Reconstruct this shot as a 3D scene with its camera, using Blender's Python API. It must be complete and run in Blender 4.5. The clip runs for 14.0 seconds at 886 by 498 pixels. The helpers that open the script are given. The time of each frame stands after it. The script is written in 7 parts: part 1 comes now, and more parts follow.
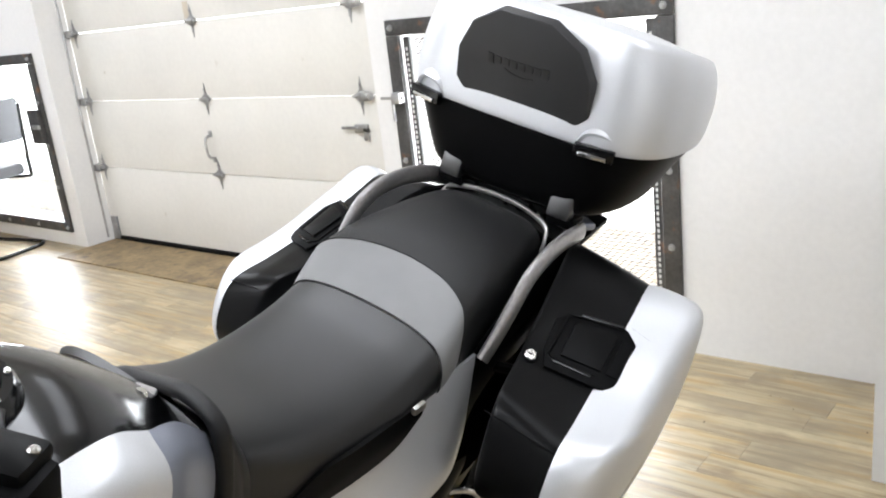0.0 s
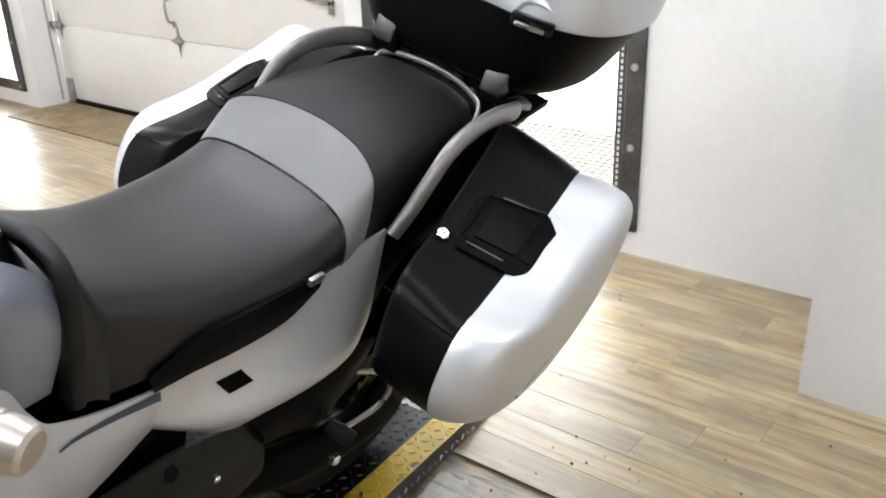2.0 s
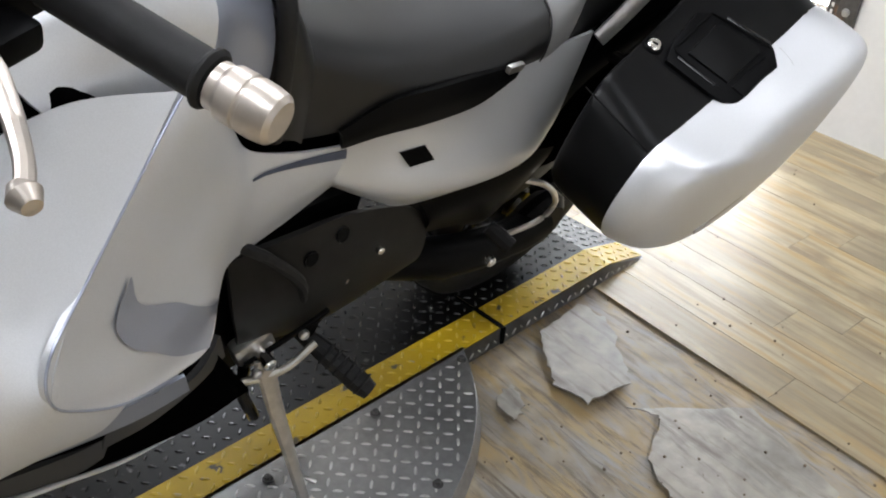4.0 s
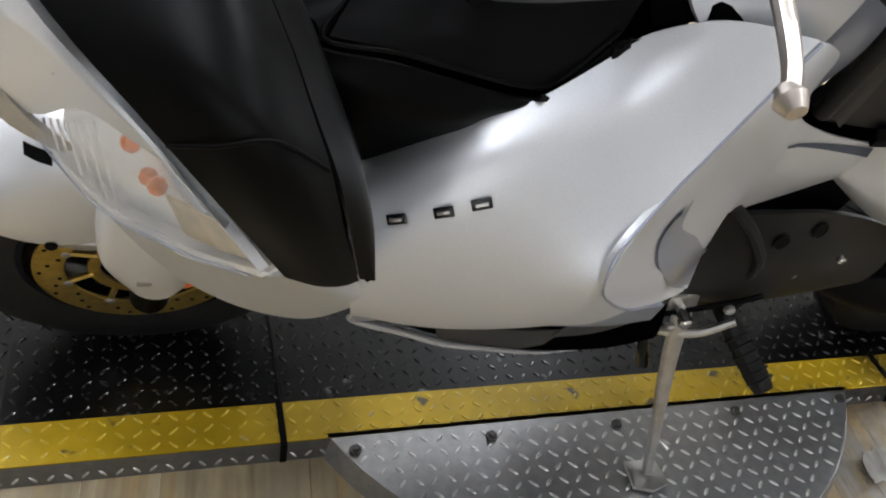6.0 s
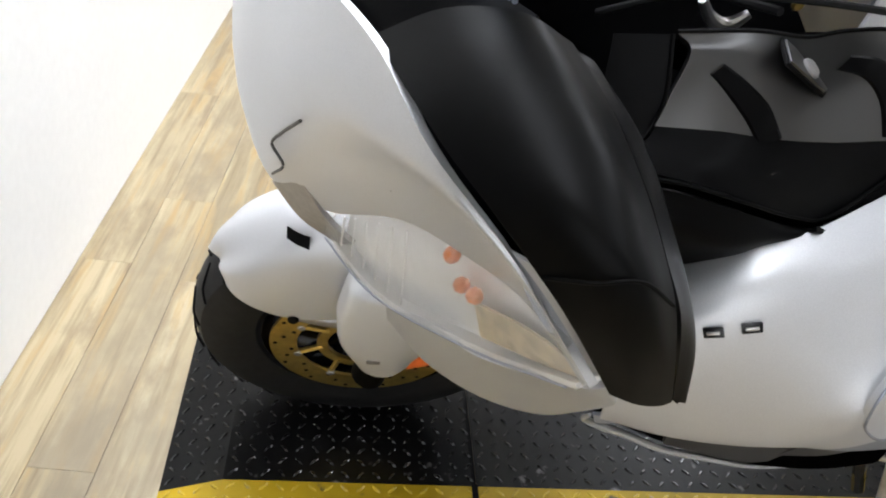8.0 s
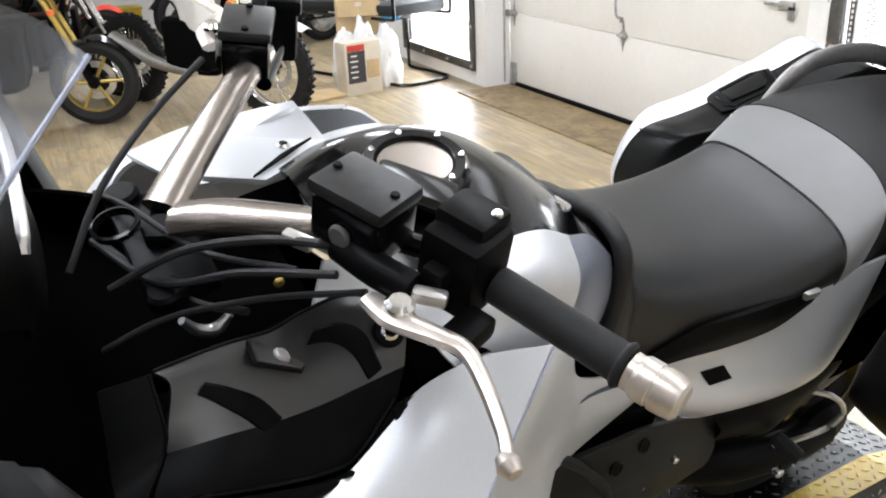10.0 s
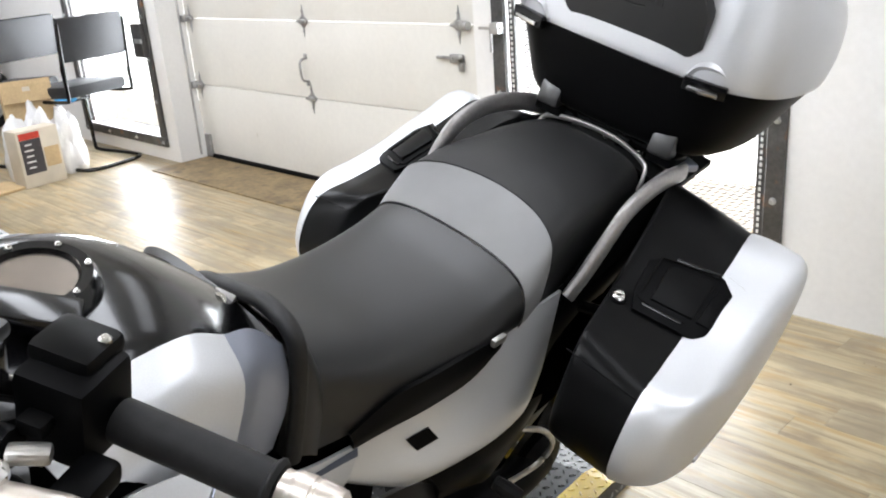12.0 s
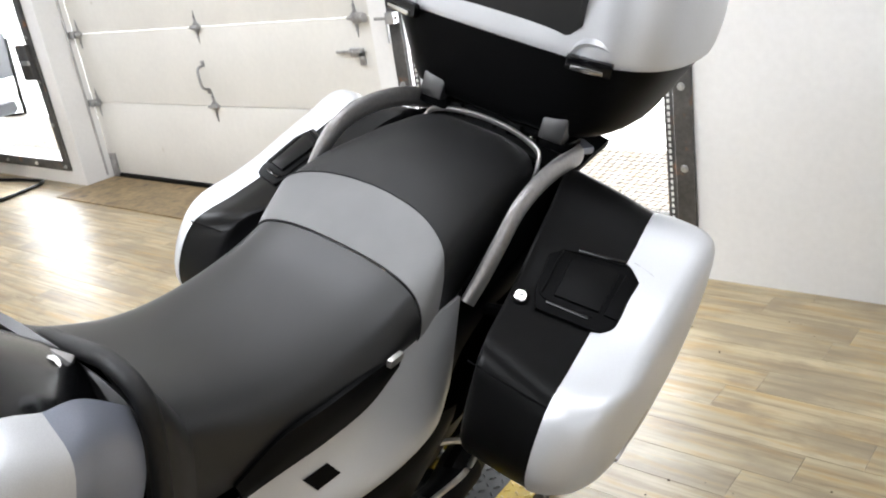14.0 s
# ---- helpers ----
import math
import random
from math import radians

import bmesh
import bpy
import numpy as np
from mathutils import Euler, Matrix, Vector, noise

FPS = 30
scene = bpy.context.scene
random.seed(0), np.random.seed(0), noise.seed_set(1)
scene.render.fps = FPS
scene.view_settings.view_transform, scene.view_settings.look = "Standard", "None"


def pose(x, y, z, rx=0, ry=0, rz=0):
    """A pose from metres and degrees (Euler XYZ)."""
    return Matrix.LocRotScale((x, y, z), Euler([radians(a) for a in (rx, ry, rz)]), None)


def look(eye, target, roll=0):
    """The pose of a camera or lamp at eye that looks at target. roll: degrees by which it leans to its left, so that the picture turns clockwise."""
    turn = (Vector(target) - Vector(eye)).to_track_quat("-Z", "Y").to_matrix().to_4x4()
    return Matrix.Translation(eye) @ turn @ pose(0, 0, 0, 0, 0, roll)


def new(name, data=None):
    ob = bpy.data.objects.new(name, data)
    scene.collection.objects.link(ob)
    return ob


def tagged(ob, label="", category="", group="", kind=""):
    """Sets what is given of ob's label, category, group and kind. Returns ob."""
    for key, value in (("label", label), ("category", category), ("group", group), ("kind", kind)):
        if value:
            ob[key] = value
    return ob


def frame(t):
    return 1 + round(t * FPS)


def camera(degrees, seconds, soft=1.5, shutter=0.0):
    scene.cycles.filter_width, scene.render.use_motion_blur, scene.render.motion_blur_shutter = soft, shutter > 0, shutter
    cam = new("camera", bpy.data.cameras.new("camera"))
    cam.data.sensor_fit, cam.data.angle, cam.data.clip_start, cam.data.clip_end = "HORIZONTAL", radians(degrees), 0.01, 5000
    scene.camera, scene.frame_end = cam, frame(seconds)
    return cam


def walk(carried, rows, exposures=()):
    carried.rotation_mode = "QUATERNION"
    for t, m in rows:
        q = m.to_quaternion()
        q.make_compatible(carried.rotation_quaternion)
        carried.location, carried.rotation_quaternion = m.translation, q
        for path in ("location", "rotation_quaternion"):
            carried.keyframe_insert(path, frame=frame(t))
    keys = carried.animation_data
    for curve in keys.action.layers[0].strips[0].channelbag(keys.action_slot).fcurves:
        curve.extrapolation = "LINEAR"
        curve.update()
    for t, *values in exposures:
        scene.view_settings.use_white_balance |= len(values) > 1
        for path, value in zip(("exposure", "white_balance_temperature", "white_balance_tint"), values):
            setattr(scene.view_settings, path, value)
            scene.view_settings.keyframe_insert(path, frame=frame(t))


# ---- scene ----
cam = camera(54.1, 14.0, soft=2.0)
PATH = [
    (0, (1.091, -0.609, 1.51), (-0.141, 0.86, 0.941), -6.6),
    (0.5, (1.15, -0.551, 1.552), (-0.09, 0.951, 1.102), -7.0),
    (1, (1.151, -0.493, 1.535), (-0.065, 1.014, 1.036), -5.3),
    (1.5, (1.14, -0.489, 1.493), (-0.055, 0.997, 0.893), -3.9),
    (2, (1.126, -0.482, 1.428), (-0.028, 0.946, 0.635), -2.0),
    (2.2, (1.121, -0.482, 1.404), (-0.019, 0.926, 0.555), -2.1),
    (4.3, (1.041, -0.562, 1.323), (-0.243, 0.462, 0.18), 6.2),
    (4.5, (1.026, -0.585, 1.315), (-0.293, 0.371, 0.154), 7.5),
    (5, (1.011, -0.643, 1.307), (-0.4, 0.136, 0.122), 9.7),
    (5.5, (1.0, -0.687, 1.298), (-0.456, -0.061, 0.077), 11.1),
    (6, (0.993, -0.735, 1.291), (-0.495, -0.27, 0.038), 12.3),
    (6.5, (0.992, -0.79, 1.287), (-0.517, -0.48, 0.012), 13.2),
    (7, (0.989, -0.836, 1.285), (-0.538, -0.656, 0.007), 13.3),
    (7.2, (0.985, -0.85, 1.283), (-0.544, -0.738, -0.001), 13.1),
    (9.3, (1.07, -0.775, 1.465), (-0.679, -0.323, 0.607), -0.7),
    (9.5, (1.07, -0.751, 1.473), (-0.665, -0.21, 0.638), -1.4),
    (10, (1.068, -0.694, 1.474), (-0.606, 0.08, 0.699), -2.5),
    (10.5, (1.066, -0.648, 1.471), (-0.517, 0.327, 0.734), -2.6),
    (11, (1.068, -0.611, 1.473), (-0.409, 0.54, 0.771), -3.0),
    (11.5, (1.062, -0.592, 1.475), (-0.34, 0.661, 0.791), -3.9),
    (12, (1.05, -0.582, 1.473), (-0.304, 0.722, 0.791), -4.3),
    (12.5, (1.044, -0.57, 1.477), (-0.267, 0.781, 0.803), -4.4),
    (13, (1.046, -0.561, 1.482), (-0.25, 0.817, 0.832), -4.7),
    (13.5, (1.054, -0.559, 1.486), (-0.217, 0.846, 0.845), -5.8),
    (14, (1.036, -0.444, 1.461), (-0.208, 0.945, 0.739), -8.9),
]
EXPOSURE = [(0, -0.37), (0.5, -0.40), (2.2, -0.36), (4.3, -0.50), (5, -0.62), (6.5, -0.46), (7.2, -0.40), (9.3, -0.22), (10.5, -0.34), (12.5, -0.38), (14, -0.38)]
walk(cam, [(t, look(eye, target, roll)) for t, eye, target, roll in PATH], EXPOSURE)

# ---- light ----
world = bpy.data.worlds.new("world")
scene.world = world
world.use_nodes = True
wn = world.node_tree
wn.nodes.clear()
sky = wn.nodes.new("ShaderNodeTexSky")
sky.sky_type = "NISHITA"
sky.sun_disc = False
sky.sun_elevation, sky.sun_rotation = radians(50), radians(20)
bgn = wn.nodes.new("ShaderNodeBackground")
bgn.inputs["Strength"].default_value = 0.15
won = wn.nodes.new("ShaderNodeOutputWorld")
wn.links.new(sky.outputs[0], bgn.inputs["Color"])
wn.links.new(bgn.outputs[0], won.inputs["Surface"])


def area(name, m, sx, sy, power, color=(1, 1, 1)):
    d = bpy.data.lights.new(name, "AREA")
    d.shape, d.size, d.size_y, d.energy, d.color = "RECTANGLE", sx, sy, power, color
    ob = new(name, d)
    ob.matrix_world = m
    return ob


SKYLIGHT = (0.92, 0.97, 1.03)
area("window_light_right", look((-0.97, 2.60, 0.8), (-0.97, -3, 0.4)), 1.2, 1.2, 90, SKYLIGHT)
area("window_light_left", look((-5.7, 2.60, 0.8), (-5.7, -3, 0.3)), 1.2, 1.2, 120, SKYLIGHT)
# added lamp in an unseen side opening, lighting the bike's left
area("doorway_light", look((3.28, -1.75, 1.5), (-2, -0.9, 0.8)), 1.6, 2.3, 2.5, (0.97, 0.985, 1.0))
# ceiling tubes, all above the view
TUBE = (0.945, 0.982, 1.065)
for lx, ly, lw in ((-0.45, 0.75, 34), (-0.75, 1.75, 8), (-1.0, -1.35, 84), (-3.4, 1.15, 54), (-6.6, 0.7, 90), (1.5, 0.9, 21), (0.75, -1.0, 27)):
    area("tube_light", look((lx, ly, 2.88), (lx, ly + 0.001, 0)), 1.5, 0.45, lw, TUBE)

# ---- materials ----


def mat(name, color, rough=0.5, metal=0.0, spec=0.5, noise=(), bump=(), coat=0.0, alpha=None, emit=None, rnd=0.0, speck=None, transmission=0.0):
    """noise: rows of (scale, amount, detail) that vary the brightness; bump: (scale, strength, distance)."""
    m = bpy.data.materials.new(name)
    m.use_nodes = True
    nt = m.node_tree
    p = nt.nodes["Principled BSDF"]
    p.inputs["Roughness"].default_value = rough
    p.inputs["Metallic"].default_value = metal
    p.inputs["Specular IOR Level"].default_value = spec
    p.inputs["Coat Weight"].default_value = coat
    p.inputs["Coat Roughness"].default_value = 0.08
    p.inputs["Transmission Weight"].default_value = transmission
    tex = nt.nodes.new("ShaderNodeTexCoord")
    col = nt.nodes.new("ShaderNodeRGB")
    col.outputs[0].default_value = (*color, 1)
    out = col.outputs[0]
    for scale, amount, detail in noise:
        n = nt.nodes.new("ShaderNodeTexNoise")
        n.inputs["Scale"].default_value = scale
        n.inputs["Detail"].default_value = detail
        nt.links.new(tex.outputs["Object"], n.inputs["Vector"])
        mr = nt.nodes.new("ShaderNodeMapRange")
        mr.inputs["From Min"].default_value, mr.inputs["From Max"].default_value = 0.3, 0.7
        mr.inputs["To Min"].default_value, mr.inputs["To Max"].default_value = 1 - amount, 1 + amount
        nt.links.new(n.outputs["Fac"], mr.inputs["Value"])
        mix = nt.nodes.new("ShaderNodeMix")
        mix.data_type, mix.blend_type = "RGBA", "MULTIPLY"
        mix.inputs["Factor"].default_value = 1
        nt.links.new(out, mix.inputs["A"])
        nt.links.new(mr.outputs["Result"], mix.inputs["B"])
        out = mix.outputs["Result"]
    if rnd:
        oi = nt.nodes.new("ShaderNodeObjectInfo")
        mr = nt.nodes.new("ShaderNodeMapRange")
        mr.inputs["To Min"].default_value, mr.inputs["To Max"].default_value = 1 - rnd, 1 + rnd
        nt.links.new(oi.outputs["Random"], mr.inputs["Value"])
        mix = nt.nodes.new("ShaderNodeMix")
        mix.data_type, mix.blend_type = "RGBA", "MULTIPLY"
        mix.inputs["Factor"].default_value = 1
        nt.links.new(out, mix.inputs["A"])
        nt.links.new(mr.outputs["Result"], mix.inputs["B"])
        out = mix.outputs["Result"]
    if speck:
        scale, low, high, tint = speck
        n = nt.nodes.new("ShaderNodeTexNoise")
        n.inputs["Scale"].default_value = scale
        n.inputs["Detail"].default_value = 6
        nt.links.new(tex.outputs["Object"], n.inputs["Vector"])
        mr = nt.nodes.new("ShaderNodeMapRange")
        mr.inputs["From Min"].default_value, mr.inputs["From Max"].default_value = low, high
        nt.links.new(n.outputs["Fac"], mr.inputs["Value"])
        mix = nt.nodes.new("ShaderNodeMix")
        mix.data_type = "RGBA"
        nt.links.new(mr.outputs["Result"], mix.inputs["Factor"])
        nt.links.new(out, mix.inputs["A"])
        mix.inputs["B"].default_value = (*tint, 1)
        out = mix.outputs["Result"]
    nt.links.new(out, p.inputs["Base Color"])
    if bump:
        scale, strength, dist = bump
        n = nt.nodes.new("ShaderNodeTexNoise")
        n.inputs["Scale"].default_value = scale
        n.inputs["Detail"].default_value = 4
        nt.links.new(tex.outputs["Object"], n.inputs["Vector"])
        b = nt.nodes.new("ShaderNodeBump")
        b.inputs["Strength"].default_value, b.inputs["Distance"].default_value = strength, dist
        nt.links.new(n.outputs["Fac"], b.inputs["Height"])
        nt.links.new(b.outputs["Normal"], p.inputs["Normal"])
    if alpha is not None:
        p.inputs["Alpha"].default_value = alpha
    if emit:
        p.inputs["Emission Color"].default_value = (*color, 1)
        p.inputs["Emission Strength"].default_value = emit
    return m


M = dict(
    silver=mat("silver_paint", (0.632, 0.643, 0.664), 0.40, 0.50, noise=[(900, 0.05, 2), (6, 0.02, 3)], coat=0.15),
    # blue_silver: silver darkened towards blue, carrying the shade of turned-away faces
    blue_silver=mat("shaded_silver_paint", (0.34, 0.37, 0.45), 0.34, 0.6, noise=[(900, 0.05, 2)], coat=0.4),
    slit=mat("slate_blue_slit", (0.055, 0.07, 0.11), 0.4, 0.3, noise=[(40, 0.1, 3)]),
    black=mat("black_plastic", (0.002, 0.002, 0.0022), 0.42, spec=0.055, noise=[(40, 0.15, 4)], bump=(900, 0.1, 0.0004)),
    pod=mat("dark_grey_plastic", (0.003, 0.003, 0.0031), 0.38, spec=0.07, noise=[(30, 0.12, 4)], bump=(700, 0.08, 0.0004)),
    case_black=mat("satin_case_plastic", (0.003, 0.003, 0.0031), 0.32, spec=0.11, noise=[(30, 0.12, 4)], bump=(900, 0.15, 0.0005)),
    casing=mat("dark_engine_paint", (0.010, 0.0098, 0.0094), 0.45, spec=0.16, noise=[(25, 0.25, 4)], bump=(500, 0.15, 0.0005)),
    # cavity: black plastic darkened, gloss off, so recesses hold deep shade
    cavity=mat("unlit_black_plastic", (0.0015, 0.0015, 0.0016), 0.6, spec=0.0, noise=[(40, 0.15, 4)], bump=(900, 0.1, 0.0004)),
    satin=mat("satin_grey_lid", (0.010, 0.010, 0.0098), 0.42, 0.1, spec=0.4, noise=[(90, 0.35, 5)], bump=(700, 0.06, 0.0003)),
    pale_amber=mat("pale_amber_reflector", (0.85, 0.24, 0.04), 0.3, noise=[(60, 0.25, 2)]),
    tan=mat("tan_reflector", (0.62, 0.52, 0.34), 0.35, 0.2, noise=[(70, 0.3, 3)], bump=(90, 0.3, 0.001)),
    deck_lug=mat("worn_black_lug", (0.005, 0.005, 0.005), 0.20, 0.0, spec=0.50, noise=[(30, 0.35, 5)], speck=(60, 0.64, 0.76, (0.12, 0.12, 0.12))),
    alu_lug=mat("polished_plate_lug", (0.60, 0.60, 0.60), 0.30, 0.9, noise=[(40, 0.2, 5)]),
    yellow_lug=mat("worn_yellow_lug", (0.55, 0.38, 0.03), 0.30, spec=0.5, noise=[(30, 0.2, 5)], speck=(40, 0.60, 0.72, (0.35, 0.32, 0.25))),
    lid=mat("ribbed_lid_plastic", (0.007, 0.007, 0.0072), 0.29, spec=1.0, noise=[(30, 0.12, 4)], bump=(700, 0.08, 0.0004)),
    gloss=mat("gloss_black", (0.003, 0.003, 0.0035), 0.16, spec=0.3, noise=[(8, 0.1, 3)], coat=0.15),
    rubber=mat("rubber", (0.013, 0.013, 0.0134), 0.6, spec=0.2, noise=[(60, 0.25, 4)], bump=(300, 0.2, 0.0008)),
    vinyl=mat("black_seat_vinyl", (0.005, 0.005, 0.005), 0.42, spec=0.55, noise=[(12, 0.1, 3)], bump=(1100, 0.10, 0.0004)),
    vinyl2=mat("grained_seat_vinyl", (0.004, 0.004, 0.0042), 0.52, spec=0.4, noise=[(12, 0.1, 3)], bump=(700, 0.6, 0.0010)),
    grey_vinyl=mat("grey_seat_vinyl", (0.17, 0.17, 0.171), 0.42, spec=0.5, noise=[(12, 0.06, 3)], bump=(1100, 0.12, 0.0004)),
    metal=mat("satin_metal", (0.55, 0.54, 0.52), 0.3, 0.9, noise=[(60, 0.12, 4)], bump=(300, 0.06, 0.0004)),
    champagne=mat("champagne_metal", (0.60, 0.545, 0.49), 0.36, 0.9, noise=[(60, 0.1, 4)], bump=(300, 0.05, 0.0003)),
    chrome=mat("chrome", (0.75, 0.74, 0.72), 0.12, 1.0, noise=[(40, 0.06, 3)]),
    cast=mat("forged_bar_metal", (0.29, 0.255, 0.225), 0.27, 0.9, noise=[(60, 0.08, 4)], bump=(300, 0.06, 0.0004)),
    reflector=mat("lamp_reflector", (0.93, 0.92, 0.90), 0.4, 0.0, noise=[(25, 0.10, 3)], bump=(60, 0.5, 0.003)),
    rail=mat("grey_cast_metal", (0.34, 0.33, 0.325), 0.36, 0.7, noise=[(120, 0.1, 4)], bump=(500, 0.08, 0.0004)),
    gold=mat("gold_metal", (0.50, 0.36, 0.10), 0.35, 0.85, noise=[(60, 0.15, 4)]),
    tint=mat("smoked_screen", (0.40, 0.41, 0.45), 0.04),
    clear=mat("lamp_glass", (0.85, 0.85, 0.84), 0.06, alpha=0.14),
    orange=mat("orange_plastic", (0.80, 0.16, 0.03), 0.4, noise=[(60, 0.15, 2)]),
    mirror=mat("mirror_glass", (0.85, 0.85, 0.85), 0.03, 1.0, noise=[(5, 0.02, 2)]),
    white=mat("white_wall_paint", (0.80, 0.795, 0.785), 0.7, noise=[(1.5, 0.03, 4), (40, 0.02, 4)], bump=(160, 0.15, 0.001)),
    cream=mat("cream_door_enamel", (0.76, 0.745, 0.70), 0.45, noise=[(2, 0.04, 4), (30, 0.02, 3)], bump=(60, 0.1, 0.001), speck=(7, 0.70, 0.80, (0.5, 0.46, 0.38))),
    # grey only to weaken the bounce from walls out of view
    grey_wall=mat("dimmed_wall_paint", (0.30, 0.29, 0.28), 0.7, noise=[(1.5, 0.05, 4)], bump=(160, 0.15, 0.001)),
    ceiling=mat("ceiling_paint", (0.76, 0.76, 0.75), 0.8, noise=[(2, 0.03, 4)]),
    steel=mat("dark_painted_steel", (0.07, 0.068, 0.066), 0.5, 0.3, noise=[(9, 0.35, 6), (60, 0.2, 4)], bump=(80, 0.2, 0.001), speck=(14, 0.62, 0.75, (0.20, 0.10, 0.05))),
    galv=mat("galvanised_steel", (0.42, 0.42, 0.42), 0.42, 0.8, noise=[(25, 0.25, 5)]),
    mesh=mat("expanded_metal", (0.05, 0.05, 0.05), 0.5, 0.4, noise=[(20, 0.3, 3)]),
    plank=mat("wood_vinyl_plank", (0.42, 0.345, 0.215), 0.37, noise=[], rnd=0.22),
    subfloor=mat("worn_subfloor", (0.32, 0.265, 0.195), 0.45, noise=[(3, 0.3, 6), (14, 0.3, 5)], bump=(40, 0.3, 0.002), speck=(5, 0.52, 0.70, (0.30, 0.27, 0.23))),
    torn=mat("torn_grey_vinyl", (0.36, 0.335, 0.30), 0.42, noise=[(4, 0.3, 6), (30, 0.2, 4)], bump=(25, 0.4, 0.002)),
    threshold=mat("dark_worn_threshold", (0.24, 0.17, 0.085), 0.5, noise=[(6, 0.3, 6), (30, 0.25, 5)], bump=(60, 0.3, 0.002), speck=(9, 0.55, 0.72, (0.10, 0.07, 0.04))),
    deck=mat("black_deck_paint", (0.004, 0.004, 0.0042), 0.33, 0.0, spec=0.18, noise=[(5, 0.35, 6), (40, 0.25, 4)], speck=(28, 0.66, 0.74, (0.16, 0.16, 0.16))),
    alu=mat("bare_aluminium_plate", (0.32, 0.32, 0.32), 0.36, 0.8, noise=[(4, 0.22, 6), (60, 0.1, 4)], speck=(16, 0.62, 0.78, (0.28, 0.27, 0.25))),
    yellow=mat("yellow_safety_paint", (0.46, 0.31, 0.012), 0.42, spec=0.3, noise=[(7, 0.18, 5)], speck=(22, 0.63, 0.69, (0.09, 0.08, 0.05))),
    fabric=mat("black_upholstery", (0.006, 0.0065, 0.009), 0.6, noise=[(40, 0.2, 4)], bump=(400, 0.4, 0.001)),
    card=mat("cardboard", (0.52, 0.38, 0.21), 0.8, noise=[(8, 0.12, 5), (80, 0.08, 3)], bump=(120, 0.2, 0.001)),
    card_print=mat("printed_carton", (0.60, 0.54, 0.44), 0.6, noise=[(8, 0.08, 5)]),
    print_dark=mat("dark_print", (0.05, 0.045, 0.05), 0.6, noise=[(30, 0.15, 3)]),
    red=mat("red_print", (0.55, 0.05, 0.03), 0.5, noise=[(30, 0.15, 3)]),
    bag=mat("white_plastic_bag", (0.82, 0.82, 0.83), 0.35, noise=[(10, 0.05, 4)], bump=(25, 0.5, 0.004)),
    blue=mat("blue_cloth", (0.05, 0.30, 0.55), 0.8, noise=[(20, 0.2, 4)], bump=(60, 0.4, 0.002)),
    plastic_white=mat("white_moulded_plastic", (0.80, 0.80, 0.79), 0.35, noise=[(12, 0.04, 3)]),
    green=mat("yellow_green_hose", (0.48, 0.55, 0.06), 0.5, noise=[(30, 0.1, 3)]),
    seam=mat("dark_joint", (0.0015, 0.0015, 0.0015), 0.7, spec=0.1, noise=[(40, 0.2, 3)]),
    pad=mat("soft_grey_pad", (0.024, 0.024, 0.0245), 0.5, spec=0.35, noise=[(15, 0.1, 4)], bump=(900, 0.15, 0.0004)),
    logo=mat("embossed_dark_grey", (0.006, 0.006, 0.006), 0.45, noise=[(40, 0.1, 3)]),
    outside=mat("bright_daylight", (0.98, 0.99, 1.0), 0.8, emit=4.0, noise=[(0.4, 0.1, 3)]),
    # outside_dim: glow added beyond the unseen side opening
    outside_dim=mat("added_side_glow", (0.98, 0.99, 1.0), 0.8, emit=1.2, noise=[(0.4, 0.1, 3)]),
    pebble=mat("brown_crumbs", (0.16, 0.12, 0.08), 0.8, noise=[(50, 0.3, 3)]),
)


